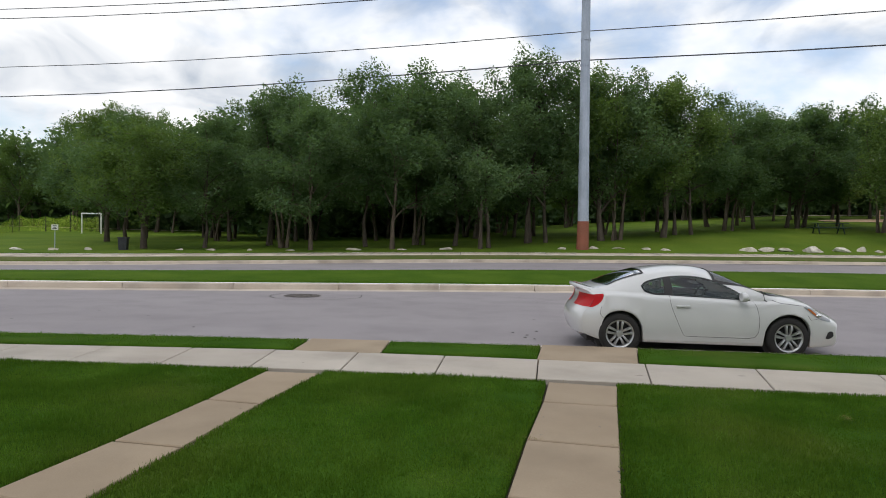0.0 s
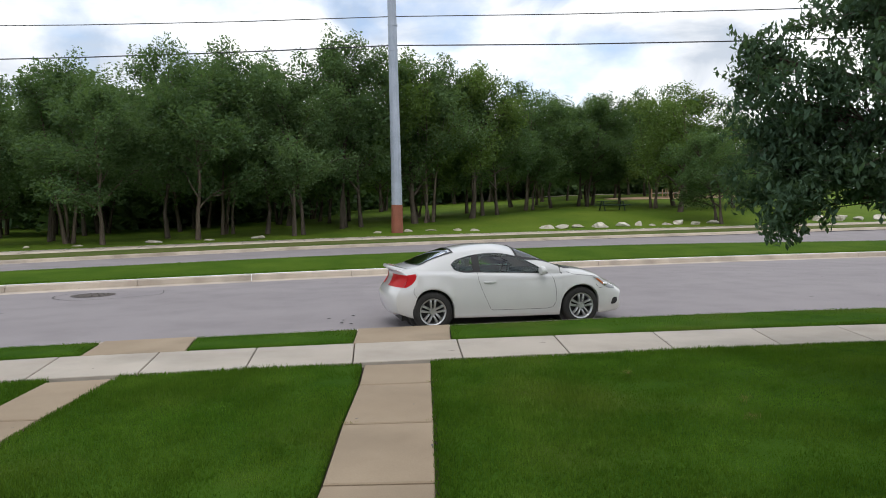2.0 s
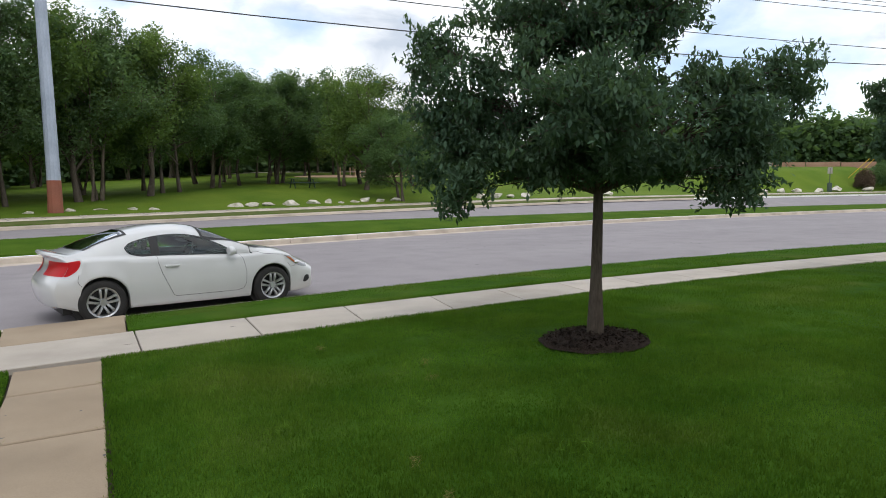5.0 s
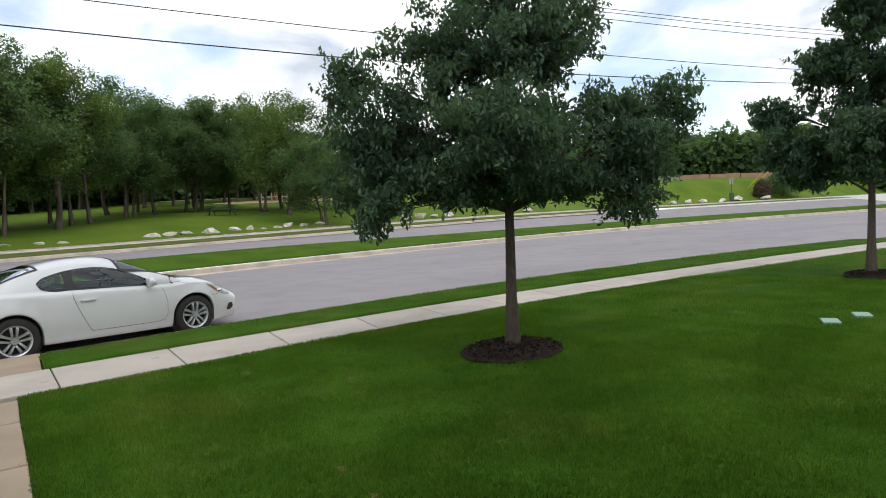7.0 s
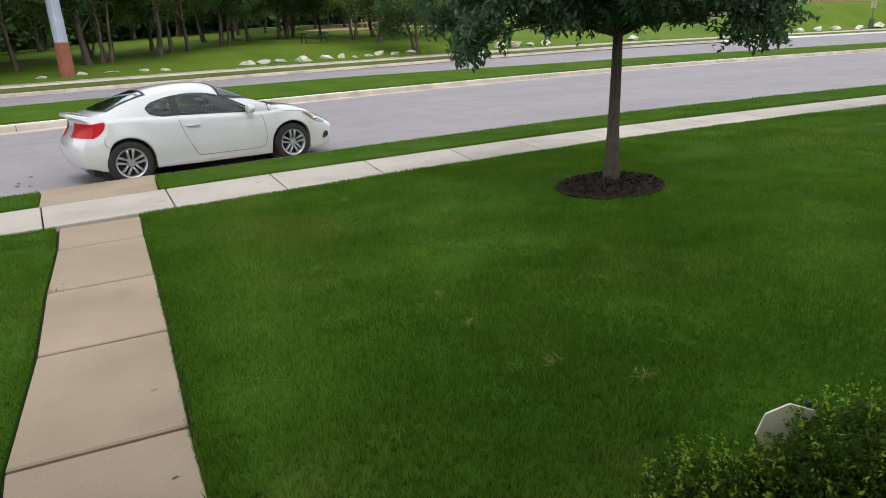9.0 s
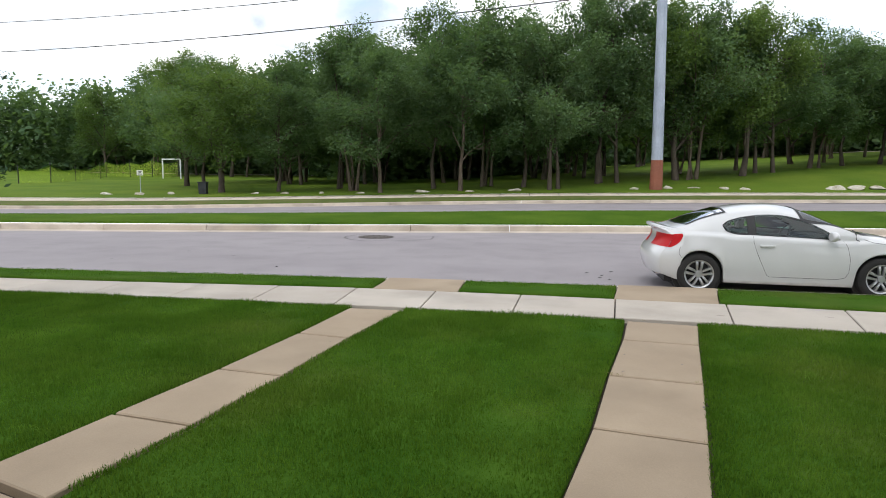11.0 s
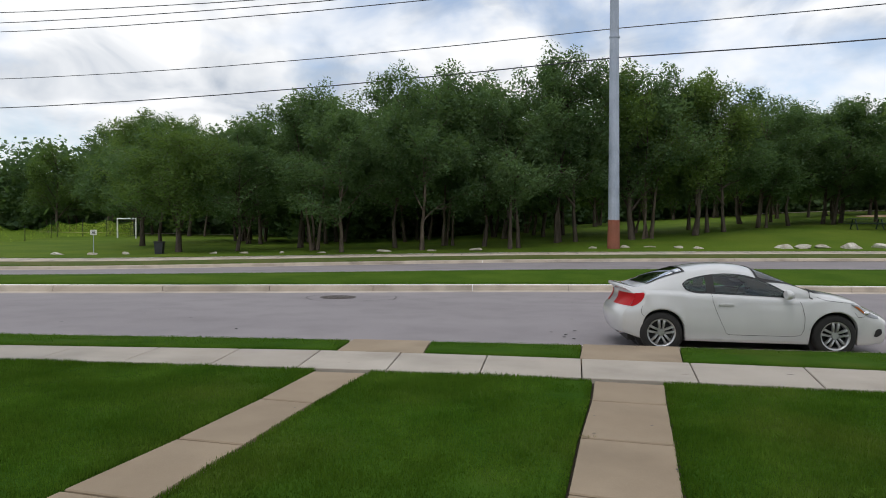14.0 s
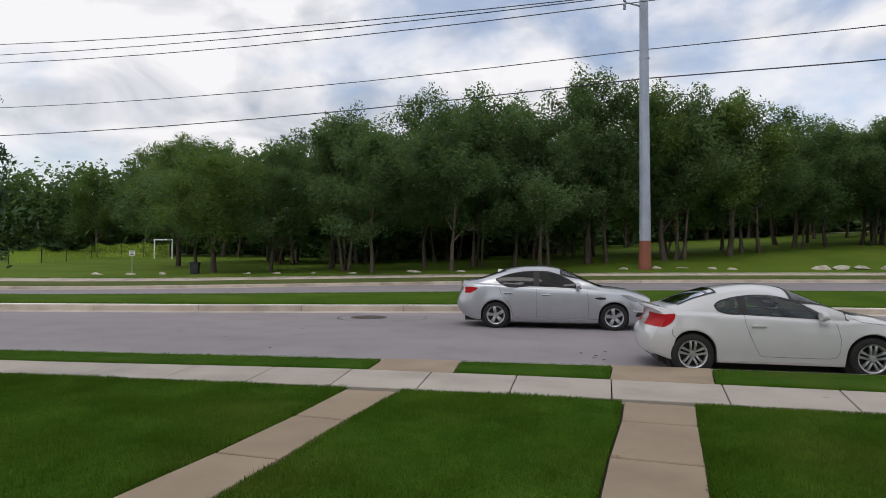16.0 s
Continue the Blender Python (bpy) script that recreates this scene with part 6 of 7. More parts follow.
def lobed_oak(seed, at, turn, label, height, trunk_r, lobes, leaf_size=0.076, density=1.0, lean=0.0, low=1.62):
    """A young oak whose limbs each carry a lobe of drooping sprays, with gaps between the lobes."""
    rng = np.random.default_rng(seed)
    top = thing("oak_tree", at, turn, label, "tree", OAK_GROUP)
    bm = bmesh.new()
    k = np.linspace(0, 1, 8)
    stem = np.stack([0.05 * np.sin(5 * k) * k + lean * height * 0.9 * k, 0.04 * np.sin(4 * k + 1) * k, k * height * 0.9], 1)
    r = trunk_r * (1 - 0.85 * k)
    r[0] *= 1.4
    tube(bm, stem, list(r), 10, cap=False)
    cs = []
    for u, v, z, ru, rv, rz in lobes:
        c = np.array([u, v, z])
        reach = math.hypot(u, v)
        z0 = max(low, z - 0.35 - 0.35 * reach)
        s = np.array([np.interp(z0, stem[:, 2], stem[:, i]) for i in range(3)])
        q = np.linspace(0, 1, 6)
        limb = s + np.outer(q, (c - s)) + np.outer(np.sin(q * math.pi), [0, 0, 0.12 * reach]) + np.cumsum(rng.normal(0, 0.015, (6, 3)), 0) * q[:, None]
        tube(bm, limb, list(0.032 * (1 - 0.75 * q)), 5, cap=False)
        n = max(3, int(density * 88 * (ru * rv + ru * rz + rv * rz) ** 0.9 / 1.6))
        for _ in range(n):
            d = rng.normal(0, 1, 3)
            d /= np.linalg.norm(d)
            e = c + d * rng.random() ** 0.42 * np.array([ru, rv, rz]) * rng.uniform(0.85, 1.1)
            g = limb[int(rng.integers(2, 6))]
            tube(bm, [g, (g + e) / 2 + rng.normal(0, 0.04, 3), e], [0.010, 0.007, 0.003], 4, cap=False)
            cr = rng.uniform(0.12, 0.25)
            m = int(72 * (cr / 0.17) ** 2)
            p = rng.normal(0, 1, (m, 3))
            p *= (rng.random(m) ** 0.4 / np.linalg.norm(p, axis=1))[:, None] * cr
            cs.append(e + p * [1, 1, 0.8])
            for _ in range(int(rng.integers(0, 4))):
                out = d * [1, 1, 0.6] + np.clip(rng.normal(0, 0.35, 3), -0.45, 0.45)
                far = e + out * rng.uniform(0.14, 0.32)
                tube(bm, [e, far], [0.004, 0.002], 3, cap=False)
                w = rng.random(16)[:, None] ** 0.7
                cs.append(e + (far - e) * w + rng.normal(0, 0.035, (16, 3)))
    part("trunk", bm, M_BARK, top, smooth_shade=True)
    hang("crown", leaf_mesh("crown", np.concatenate(cs), leaf_size, 0.42, M_OAK, rng, 0.7), top, "dense dark green foliage")


lobed_oak(31, (6.17, 4.6, lawn_z(6.17, 4.6)), -53, OAK_LABEL, 5.2, 0.075, [
    (0.0, 0.0, 2.55, 1.0, 1.0, 0.72), (-0.45, 0.0, 3.45, 0.95, 0.9, 0.5), (0.5, 0.1, 3.55, 0.65, 0.8, 0.5), (-0.1, 0.0, 4.3, 0.75, 0.75, 0.6),
    (-1.35, 0.0, 2.6, 0.75, 0.8, 0.55), (-1.78, -0.1, 3.15, 0.34, 0.4, 0.25), (-1.45, -0.2, 2.0, 0.6, 0.6, 0.38), (-1.5, -0.3, 1.58, 0.15, 0.2, 0.16),
    (1.4, 0.0, 2.3, 0.5, 0.7, 0.5), (1.95, 0.0, 2.75, 0.28, 0.4, 0.3), (1.2, 0.1, 2.75, 0.3, 0.5, 0.22), (1.4, -0.1, 1.75, 0.35, 0.4, 0.3),
    (-0.4, -0.2, 1.85, 0.45, 0.5, 0.2), (0.55, 0.0, 1.95, 0.5, 0.6, 0.25), (0.0, -1.2, 2.4, 0.7, 0.5, 0.5), (0.1, 1.2, 2.5, 0.8, 0.6, 0.6), (-0.75, -0.3, 1.95, 0.4, 0.5, 0.2), (0.05, -0.35, 2.0, 0.45, 0.4, 0.2), (0.95, -0.15, 1.95, 0.4, 0.4, 0.22)], density=0.85)
lobed_oak(32, (-6.55, 6.2, lawn_z(-6.55, 6.2)), 47, "young upright live oak with small dense leaves in a mulch ring", 4.9, 0.072, [
    (-0.1, 0.0, 2.05, 0.72, 0.75, 0.62), (0.38, -0.1, 1.6, 0.34, 0.5, 0.28), (0.58, 0.0, 2.12, 0.24, 0.4, 0.26), (0.42, 0.0, 2.65, 0.36, 0.5, 0.26),
    (0.34, 0.0, 3.2, 0.18, 0.25, 0.32), (0.12, 0.0, 3.0, 0.3, 0.3, 0.3), (-0.15, 0.0, 2.95, 0.4, 0.5, 0.45), (-0.3, 0.0, 3.55, 0.26, 0.35, 0.35), (-0.75, 0.0, 2.1, 0.45, 0.6, 0.55),
    (-0.55, 0.0, 2.9, 0.3, 0.4, 0.35), (-0.5, 0.0, 1.55, 0.45, 0.5, 0.25), (-0.35, 0.0, 4.1, 0.15, 0.2, 0.3), (0.0, -0.6, 1.9, 0.5, 0.35, 0.45), (0.0, 0.6, 2.0, 0.5, 0.35, 0.5)],
    leaf_size=0.068, density=1.7, lean=-0.1, low=1.1)
lobed_oak(33, (15.3, 2.5, lawn_z(15.3, 2.5)), -79, OAK_LABEL, 6.2, 0.085, [
    (0.0, 0.0, 2.9, 1.2, 1.1, 0.8), (0.4, 0.0, 4.0, 1.0, 1.0, 0.6), (-0.75, 0.1, 4.1, 0.65, 0.8, 0.6), (0.0, 0.0, 5.2, 0.8, 0.8, 0.7),
    (-1.35, 0.0, 2.6, 0.6, 0.8, 0.6), (-1.75, 0.0, 3.35, 0.42, 0.4, 0.3), (-1.1, -0.2, 2.1, 0.5, 0.5, 0.3), (1.3, 0.0, 2.6, 0.7, 0.8, 0.7), (1.6, 0.0, 3.3, 0.4, 0.4, 0.3),
    (0.0, -1.3, 2.6, 0.8, 0.6, 0.6), (0.0, 1.3, 2.7, 0.8, 0.6, 0.6)], leaf_size=0.115, density=0.8)
mulch_ring(6.08, 4.54, 0.64, 0.55, 1)
mulch_ring(-6.45, 6.12, 0.62, 0.5, 2)
mulch_ring(15.3, 2.44, 0.65, 0.54, 3)

# ---- pole, wires and the things in the park ----
def utility_pole():
    x, y = 7.2, 38.12
    z = park_z(x, y)
    top = thing("utility_pole", (x, y, z), label="tall grey steel power pole with a rusty red foot", category="pole")
    bm = bmesh.new()
    tube(bm, [(0, 0, 1.62), (-0.12, 0, 11), (-0.32, 0, 27)], [0.32, 0.265, 0.18], 12)
    part("shaft", bm, M_STEEL, top, "grey galvanised shaft")
    bm = bmesh.new()
    tube(bm, [(0, 0, -0.2), (0, 0, 1.62)], [0.365, 0.33], 12)
    part("foot", bm, M_RUST, top, "rust-red coated foot")
    for h in (10.55, 12.0):
        bm = bmesh.new()
        tube(bm, [(-0.12, 0, h - 0.05), (-0.12, 0, h + 0.05)], [0.29, 0.29], 12)
        part("band", bm, M_STEEL, top)
    for h in (15.88 - z, 16.32 - z, 16.4 - z):
        bm = bmesh.new()
        tube(bm, [(-0.2, 0, h + 0.05), (-1.3, -0.4, h + 0.2)], [0.06, 0.035], 6)
        part("arm", bm, M_STEEL, top)
        bm = bmesh.new()
        for q in range(5):
            bmesh.ops.create_cone(bm, cap_ends=True, segments=10, radius1=0.09, radius2=0.05, depth=0.06, matrix=Matrix.Translation((-1.3, -0.4, h + 0.1 - q * 0.07)))
        part("insulator", bm, M_STEEL, top)
    return x, y, z


POLE = utility_pole()


def wire(points, radius, sag):
    """A span of wire that hangs a little between its ends."""
    bm = bmesh.new()
    pts = []
    for a, b in zip(points, points[1:]):
        a, b = Vector(a), Vector(b)
        for k in range(12):
            t = k / 12
            p = a.lerp(b, t)
            p.z -= sag * 4 * t * (1 - t)
            pts.append(p)
    pts.append(Vector(points[-1]))
    tube(bm, pts, radius, 4)
    ob = part("power_line", bm, M_WIRE)
    return tagged(ob, "thin dark overhead power line hung from the steel pole", "cable", "overhead lines")


PX, PY, PZ = POLE
for zl, zp, zr, r, sl, sr in ((15.6, 11.83, 16.3, 0.038, 1.68, 2.15), (19.4, 13.48, 15.95, 0.028, 1.9, 1.5)):
    wire([(-98, 70.0, zl), (PX - 0.15, PY, zp)], r, sl)
    wire([(PX - 0.15, PY, zp), (120, -3.0, zr)], r, sr)
for zl, zp, zr, sl in ((24.8, 15.98, 19.6, 1.9), (25.35, 16.42, 20.2, 1.65), (27.05, 16.5, 20.8, 1.6)):
    wire([(-98, 70.0, zl), (PX - 1.3, PY - 0.4, zp)], 0.031, sl)
    wire([(PX - 1.3, PY - 0.4, zp), (120, -3.5, zr)], 0.025, 2.0)


def boulder(x, y, w, d, h, seed, tint="pale"):
    """A quarried limestone boulder: a rounded lump with flat broken faces."""
    rng = np.random.default_rng(seed)
    bm = bmesh.new()
    bmesh.ops.create_icosphere(bm, subdivisions=3, radius=1.0)
    cuts = [(Vector(rng.normal(0, 1, 3)).normalized(), rng.uniform(0.45, 0.8)) for _ in range(12)]
    for v in bm.verts:
        for n, k in cuts:
            over = v.co.dot(n) - k
            if over > 0:
                v.co -= n * over
        v.co += v.normal * 0.09 * noise.noise(v.co * 4 + Vector((seed, 0, 0)))
        v.co = Vector((v.co.x * w / 2, v.co.y * d / 2, max(v.co.z, -0.5) * h / 1.5 + h * 0.28))
    ob = part("boulder", bm, M_STONE)
    ob.matrix_basis = pose(x, y, park_z(x, y) - 0.03, 0, 0, float(rng.uniform(-25, 25)))
    tagged(ob, "pale limestone boulder lying in the grass by the path", "boulder", "boulders along the path")


STONES = [
          (-23.9, 35.0, 0.9, 0.2), (-22.0, 35.1, 0.85, 0.18), (-20.3, 35.5, 0.55, 0.3), (-15.4, 35.9, 0.5, 0.2), (-13.6, 35.9, 0.6, 0.2), (-11.5, 36.0, 0.35, 0.25), (-9.2, 35.9, 0.7, 0.14), (-5.8, 36.5, 1.0, 0.25),
          (-3.2, 36.8, 0.7, 0.22), (-0.6, 37.1, 0.85, 0.26), (6.0, 38.2, 0.7, 0.2), (7.9, 38.5, 0.55, 0.24), (9.4, 38.6, 0.8, 0.18), (10.9, 38.2, 0.75, 0.22), (11.9, 38.0, 0.75, 0.24), (16.7, 38.2, 1.16, 0.36),
          (17.8, 38.1, 1.0, 0.34), (18.9, 38.4, 1.11, 0.28), (20.3, 38.2, 1.2, 0.5), (22.2, 38.5, 1.2, 0.42), (23.4, 38.5, 0.65, 0.45), (24.2, 38.3, 0.5, 0.25), (25.4, 38.5, 0.75, 0.28), (26.4, 38.6, 0.9, 0.5),
          (27.5, 38.3, 0.85, 0.3), (29.0, 38.5, 1.2, 0.34), (36.7, 37.4, 1.17, 0.64), (38.2, 37.3, 1.38, 0.69), (39.6, 37.1, 0.96, 0.37), (41.2, 36.7, 1.06, 0.64), (50.4, 35.2, 1.31, 0.65), (63.2, 32.5, 1.28, 0.58),
          (67.3, 31.2, 2.24, 0.59), (70.6, 30.0, 1.44, 0.6), (73.2, 29.3, 1.1, 0.73), (75.4, 28.5, 1.6, 0.62), (78.8, 27.5, 1.5, 0.56), (81.9, 26.7, 2.03, 0.89), (86.4, 25.0, 1.92, 0.77),
]
for k, (x, y, w, h) in enumerate(STONES):
    boulder(x, y, w * 1.1, w * 0.75, h * 0.85, 50 + k)


def litter_bin():
    x, y = -18.35, 35.6
    top = thing("litter_bin", (x, y, park_z(x, y)), 12, "black square litter bin standing on the grass", "bin")
    bm = bmesh.new()
    for z0, z1, a, b in ((0.0, 0.66, 0.20, 0.235),):
        ring0 = [bm.verts.new((sx * a, sy * a, z0)) for sx, sy in ((-1, -1), (1, -1), (1, 1), (-1, 1))]
        ring1 = [bm.verts.new((sx * b, sy * b, z1)) for sx, sy in ((-1, -1), (1, -1), (1, 1), (-1, 1))]
        bm.faces.new(ring0[::-1])
        bm.faces.new(ring1)
        for k in range(4):
            bm.faces.new((ring0[k], ring0[(k + 1) % 4], ring1[(k + 1) % 4], ring1[k]))
    part("body", bm, M_BIN, top, bevel=0.02)
    bm = bmesh.new()
    box(bm, -0.26, 0.26, -0.26, 0.26, 0.665, 0.72)
    part("lid", bm, M_BIN, top, bevel=0.015)


litter_bin()


def goal():
    """A goal frame of white tube with a net behind."""
    x, y = -37.6, 64.5
    top = thing("soccer_goal", (x, y, park_z(x, y)), -20, "white tubular goal frame with a net behind it", "goal")
    w, h, r = 2.6, 1.98, 0.07
    for px in (0, w):
        bm = bmesh.new()
        tube(bm, [(px, 0, 0), (px, 0, h + 0.02)], r, 10)
        part("post", bm, M_WHITE, top)
    bm = bmesh.new()
    tube(bm, [(-0.06, 0, h), (w + 0.06, 0, h)], r, 10)
    part("crossbar", bm, M_WHITE, top)
    bm = bmesh.new()
    for k in range(9):
        tube(bm, [(w * k / 8, 0.05, h - 0.03), (w * k / 8, 1.1, 0.02)], 0.012, 3)
    for k in range(1, 8):
        t = k / 8
        tube(bm, [(0, 0.05 + 1.05 * t, h - 0.03 - (h - 0.05) * t), (w, 0.05 + 1.05 * t, h - 0.03 - (h - 0.05) * t)], 0.012, 3)
    part("net", bm, M_BIN, top, "dark net")


goal()


def net_fence():
    """Practice nets: yellow-green mesh slung between dark posts."""
    posts = [(-39.4, 46.9, 1.25), (-38.2, 48.9, 1.45), (-39.4, 53.5, 1.1), (-42.6, 61.5, 1.4), (-45.0, 66.0, 1.65), (-43.2, 67.5, 1.6), (-41.2, 68.5, 1.85), (-39.2, 70.5, 1.75)]
    top = thing("net_fence", (0, 0, 0), label="sagging yellow-green netting strung between dark posts", category="netting")
    for x, y, h in posts:
        z = park_z(x, y)
        bm = bmesh.new()
        tube(bm, [(x, y, z), (x, y, z + h + 0.25)], 0.04, 6)
        part("post", bm, M_DARK, top)
    for (x0, y0, h0), (x1, y1, h1) in zip(posts, posts[1:]):
        v, f, n = [], [], 14
        for k in range(n + 1):
            t = k / n
            x, y = x0 + (x1 - x0) * t, y0 + (y1 - y0) * t
            z = park_z(x, y)
            hi = h0 + (h1 - h0) * t - 0.3 * 4 * t * (1 - t)
            v += [(x, y, z + 0.04), (x + 0.05 * math.sin(9 * t), y, z + hi * 0.5), (x, y, z + hi)]
            if k:
                q = 3 * k
                f += [(q - 3, q, q + 1, q - 2), (q - 2, q + 1, q + 2, q - 1)]
        net = hang("net", mesh_from("net", v, f, M_NET, smooth_shade=True), top)
        bm = bmesh.new()
        tube(bm, [v[3 * k + 2] for k in range(n + 1)], 0.035, 4)
        part("rope", bm, M_WEED, net)


net_fence()


def notice():
    x, y = -22.55, 36.2
    top = thing("notice_board", (x, y, park_z(x, y)), 20, "small white notice on a thin post", "sign")
    bm = bmesh.new()
    tube(bm, [(0, 0, -0.1), (0, 0, 1.2)], 0.02, 8)
    part("post", bm, M_STEEL, top)
    bm = bmesh.new()
    box(bm, -0.17, 0.17, -0.035, -0.015, 1.06, 1.36)
    board = part("board", bm, M_WHITE, top, bevel=0.006)
    for a, b, z in ((-0.1, 0.1, 1.29), (-0.07, 0.07, 1.21), (-0.12, 0.12, 1.13)):
        bm = bmesh.new()
        box(bm, a, b, -0.042, -0.037, z - 0.02, z + 0.02)
        part("text_bar", bm, M_BIN, board)


notice()


def picnic_table():
    x, y = 25.9, 46.6
    top = thing("picnic_table", (x, y, park_z(x, y)), -8, "dark green picnic table with fixed benches on the grass", "table")
    for k in range(5):
        bm = bmesh.new()
        box(bm, -1.15, 1.15, -0.38 + k * 0.155, -0.24 + k * 0.155, 0.72, 0.76)
        part("board", bm, M_TABLE, top)
    for s in (-1, 1):
        for k in range(2):
            bm = bmesh.new()
            box(bm, -1.15, 1.15, s * 0.72 - 0.14 + k * 0.15, s * 0.72 - 0.01 + k * 0.15, 0.42, 0.46)
            part("bench_board", bm, M_TABLE, top)
        for t in (-0.8, 0.8):
            bm = bmesh.new()
            tube(bm, [(t, s * 0.62, 0.0), (t, s * 0.2, 0.72)], 0.045, 6)
            part("leg", bm, M_TABLE, top)
    for t in (-0.8, 0.8):
        bm = bmesh.new()
        tube(bm, [(t, -0.78, 0.40), (t, 0.78, 0.40)], 0.04, 6)
        part("bearer", bm, M_TABLE, top)


picnic_table()


def playground():
    v, f = [], []
    n = 40
    for k in range(n):
        a = k * math.tau / n
        x, y = 48.5 + 11 * math.cos(a), 69 + 4.5 * math.sin(a)
        v.append((x, y, park_z(x, y) + 0.06))
    f.append(tuple(range(n)))
    me = mesh_from("playground_sand", v, f, M_GRAVEL)
    tagged(hang("playground_sand", me), "patch of reddish playground sand", "sand", kind="structure")
    for k, (x, y, w) in enumerate(((46.5, 67.0, 2.6), (55.5, 66.5, 3.0))):
        top = thing("park_bench", (x, y, park_z(x, y)), -10, "long low wooden bench beside the playground", "bench", "playground benches")
        bm = bmesh.new()
        box(bm, -w / 2, w / 2, -0.2, 0.2, 0.4, 0.47)
        part("seat", bm, M_BARK, top)
        for s in (-0.4, 0.4):
            bm = bmesh.new()
            box(bm, s * w - 0.05, s * w + 0.05, -0.17, 0.17, 0, 0.4)
            part("leg", bm, M_BARK, top)
    top = thing("climbing_frame", (46.0, 70.0, park_z(46.0, 70)), 15, "low tan playground climbing frame with short posts", "play frame")
    for px, py, h in ((-1.6, -1, 1.0), (-0.7, -1, 1.2), (0.3, -1, 0.9), (1.2, -1, 1.3), (1.2, 1, 1.2), (-1.2, 1, 1.1), (2.4, -1, 0.9), (3.2, 1, 1.0)):
        bm = bmesh.new()
        tube(bm, [(px, py, 0), (px, py, h)], 0.06, 8)
        part("post", bm, M_GRAVEL, top)
    bm = bmesh.new()
    box(bm, -1.2, 1.2, -1, 1, 0.55, 0.63)
    part("platform", bm, M_SHINGLE, top)


playground()


def park_fence():
    """The low dark fence and pale track across the top of the slope."""
    pts = [(-30 + 6 * k, 96 - 0.05 * abs(k)) for k in range(4, 20)]
    top = thing("park_fence", label="long low dark rail fence across the park", category="fence")
    for (x0, y0), (x1, y1) in zip(pts, pts[1:]):
        bm = bmesh.new()
        for h in (0.5, 1.0):
            tube(bm, [(x0, y0, park_z(x0, y0) + h), (x1, y1, park_z(x1, y1) + h)], 0.05, 4)
        part("rail", bm, M_BARK, top)
        bm = bmesh.new()
        tube(bm, [(x0, y0, park_z(x0, y0)), (x0, y0, park_z(x0, y0) + 1.1)], 0.07, 6)
        part("post", bm, M_BARK, top)
    xs = np.linspace(-60, 60, 80)
    v, f = [], []
    for k, x in enumerate(xs):
        y = 84 + 3 * math.sin(x * 0.05)
        v += [(x, y, park_z(x, y) + 0.07), (x, y + 2.2, park_z(x, y + 2.2) + 0.07)]
        if k:
            f.append((2 * k - 2, 2 * k, 2 * k + 1, 2 * k - 1))
    tagged(hang("path_park", mesh_from("path_park", v, f, M_KERB)), "pale gravel track across the park", "path", kind="structure")


park_fence()


def shed():
    x, y = 5.5, 80.0
    top = thing("park_shelter", (x, y, park_z(x, y)), 0, "small white park building among the trees", "building")
    bm = bmesh.new()
    box(bm, -2.6, 2.6, -1.5, 1.5, 0, 2.4)
    part("wall", bm, M_WHITE, top)
    bm = bmesh.new()
    v = [bm.verts.new(p) for p in ((-3, -2, 2.4), (3, -2, 2.4), (3, 2, 2.4), (-3, 2, 2.4), (-3, 0, 3.5), (3, 0, 3.5))]
    for q in ((0, 1, 5, 4), (2, 3, 4, 5), (0, 4, 3), (1, 2, 5), (0, 3, 2, 1)):
        bm.faces.new([v[k] for k in q])
    part("roof", bm, M_SHINGLE, top)
    for dx in (-1.2, 1.2):
        bm = bmesh.new()
        box(bm, dx - 0.5, dx + 0.5, -1.53, -1.49, 0.1, 2.0)
        part("door", bm, M_BIN, top)


shed()


def far_right():
    """Road-bend end: low orange barrier, wire guards, a sign post and a bush."""
    bx, by = 91.5, 37.2
    top = thing("barrier", (bx, by, park_z(bx, by)), -62, "long low orange-brown barrier fence beyond the field", "barrier")
    for k in range(6):
        u = -12.5 + 4 * k
        a = math.radians(-62)
        z = park_z(bx + (u + 2) * math.cos(a), by + (u + 2) * math.sin(a)) - park_z(bx, by)
        bm = bmesh.new()
        box(bm, u, u + 3.9, -0.1, 0.1, z - 0.2, z + 0.62)
        part("panel", bm, M_ORANGE if k > 2 else M_SHINGLE, top, bevel=0.03)
    for k, (x, y) in enumerate(((88.2, 27.6), (89.3, 27.3))):
        g = thing("guy_wire", (x, y, park_z(x, y)), 0, "slanting wire in a yellow plastic guard", "guy wire", "guy wires")
        bm = bmesh.new()
        tube(bm, [(0, 0, 0), (0.6, -2.0, 2.3)], 0.035, 6)
        part("guard", bm, M_YELLOW, g)
    x, y = 80.2, 26.9
    s = thing("road_sign", (x, y, park_z(x, y)), -60, "grey post with a small weathered sign seen from behind", "sign")
    bm = bmesh.new()
    tube(bm, [(0, 0, 0), (0, 0, 2.6)], 0.045, 6)
    part("post", bm, M_GREENBOX, s)
    bm = bmesh.new()
    box(bm, -0.24, 0.24, -0.03, 0.03, 2.0, 2.7)
    part("plate", bm, M_SHINGLE, s, bevel=0.01)
    bm = bmesh.new()
    box(bm, -0.22, 0.22, -0.15, 0.15, 0, 1.0)
    part("box", bm, M_GREENBOX, s, bevel=0.02)


far_right()


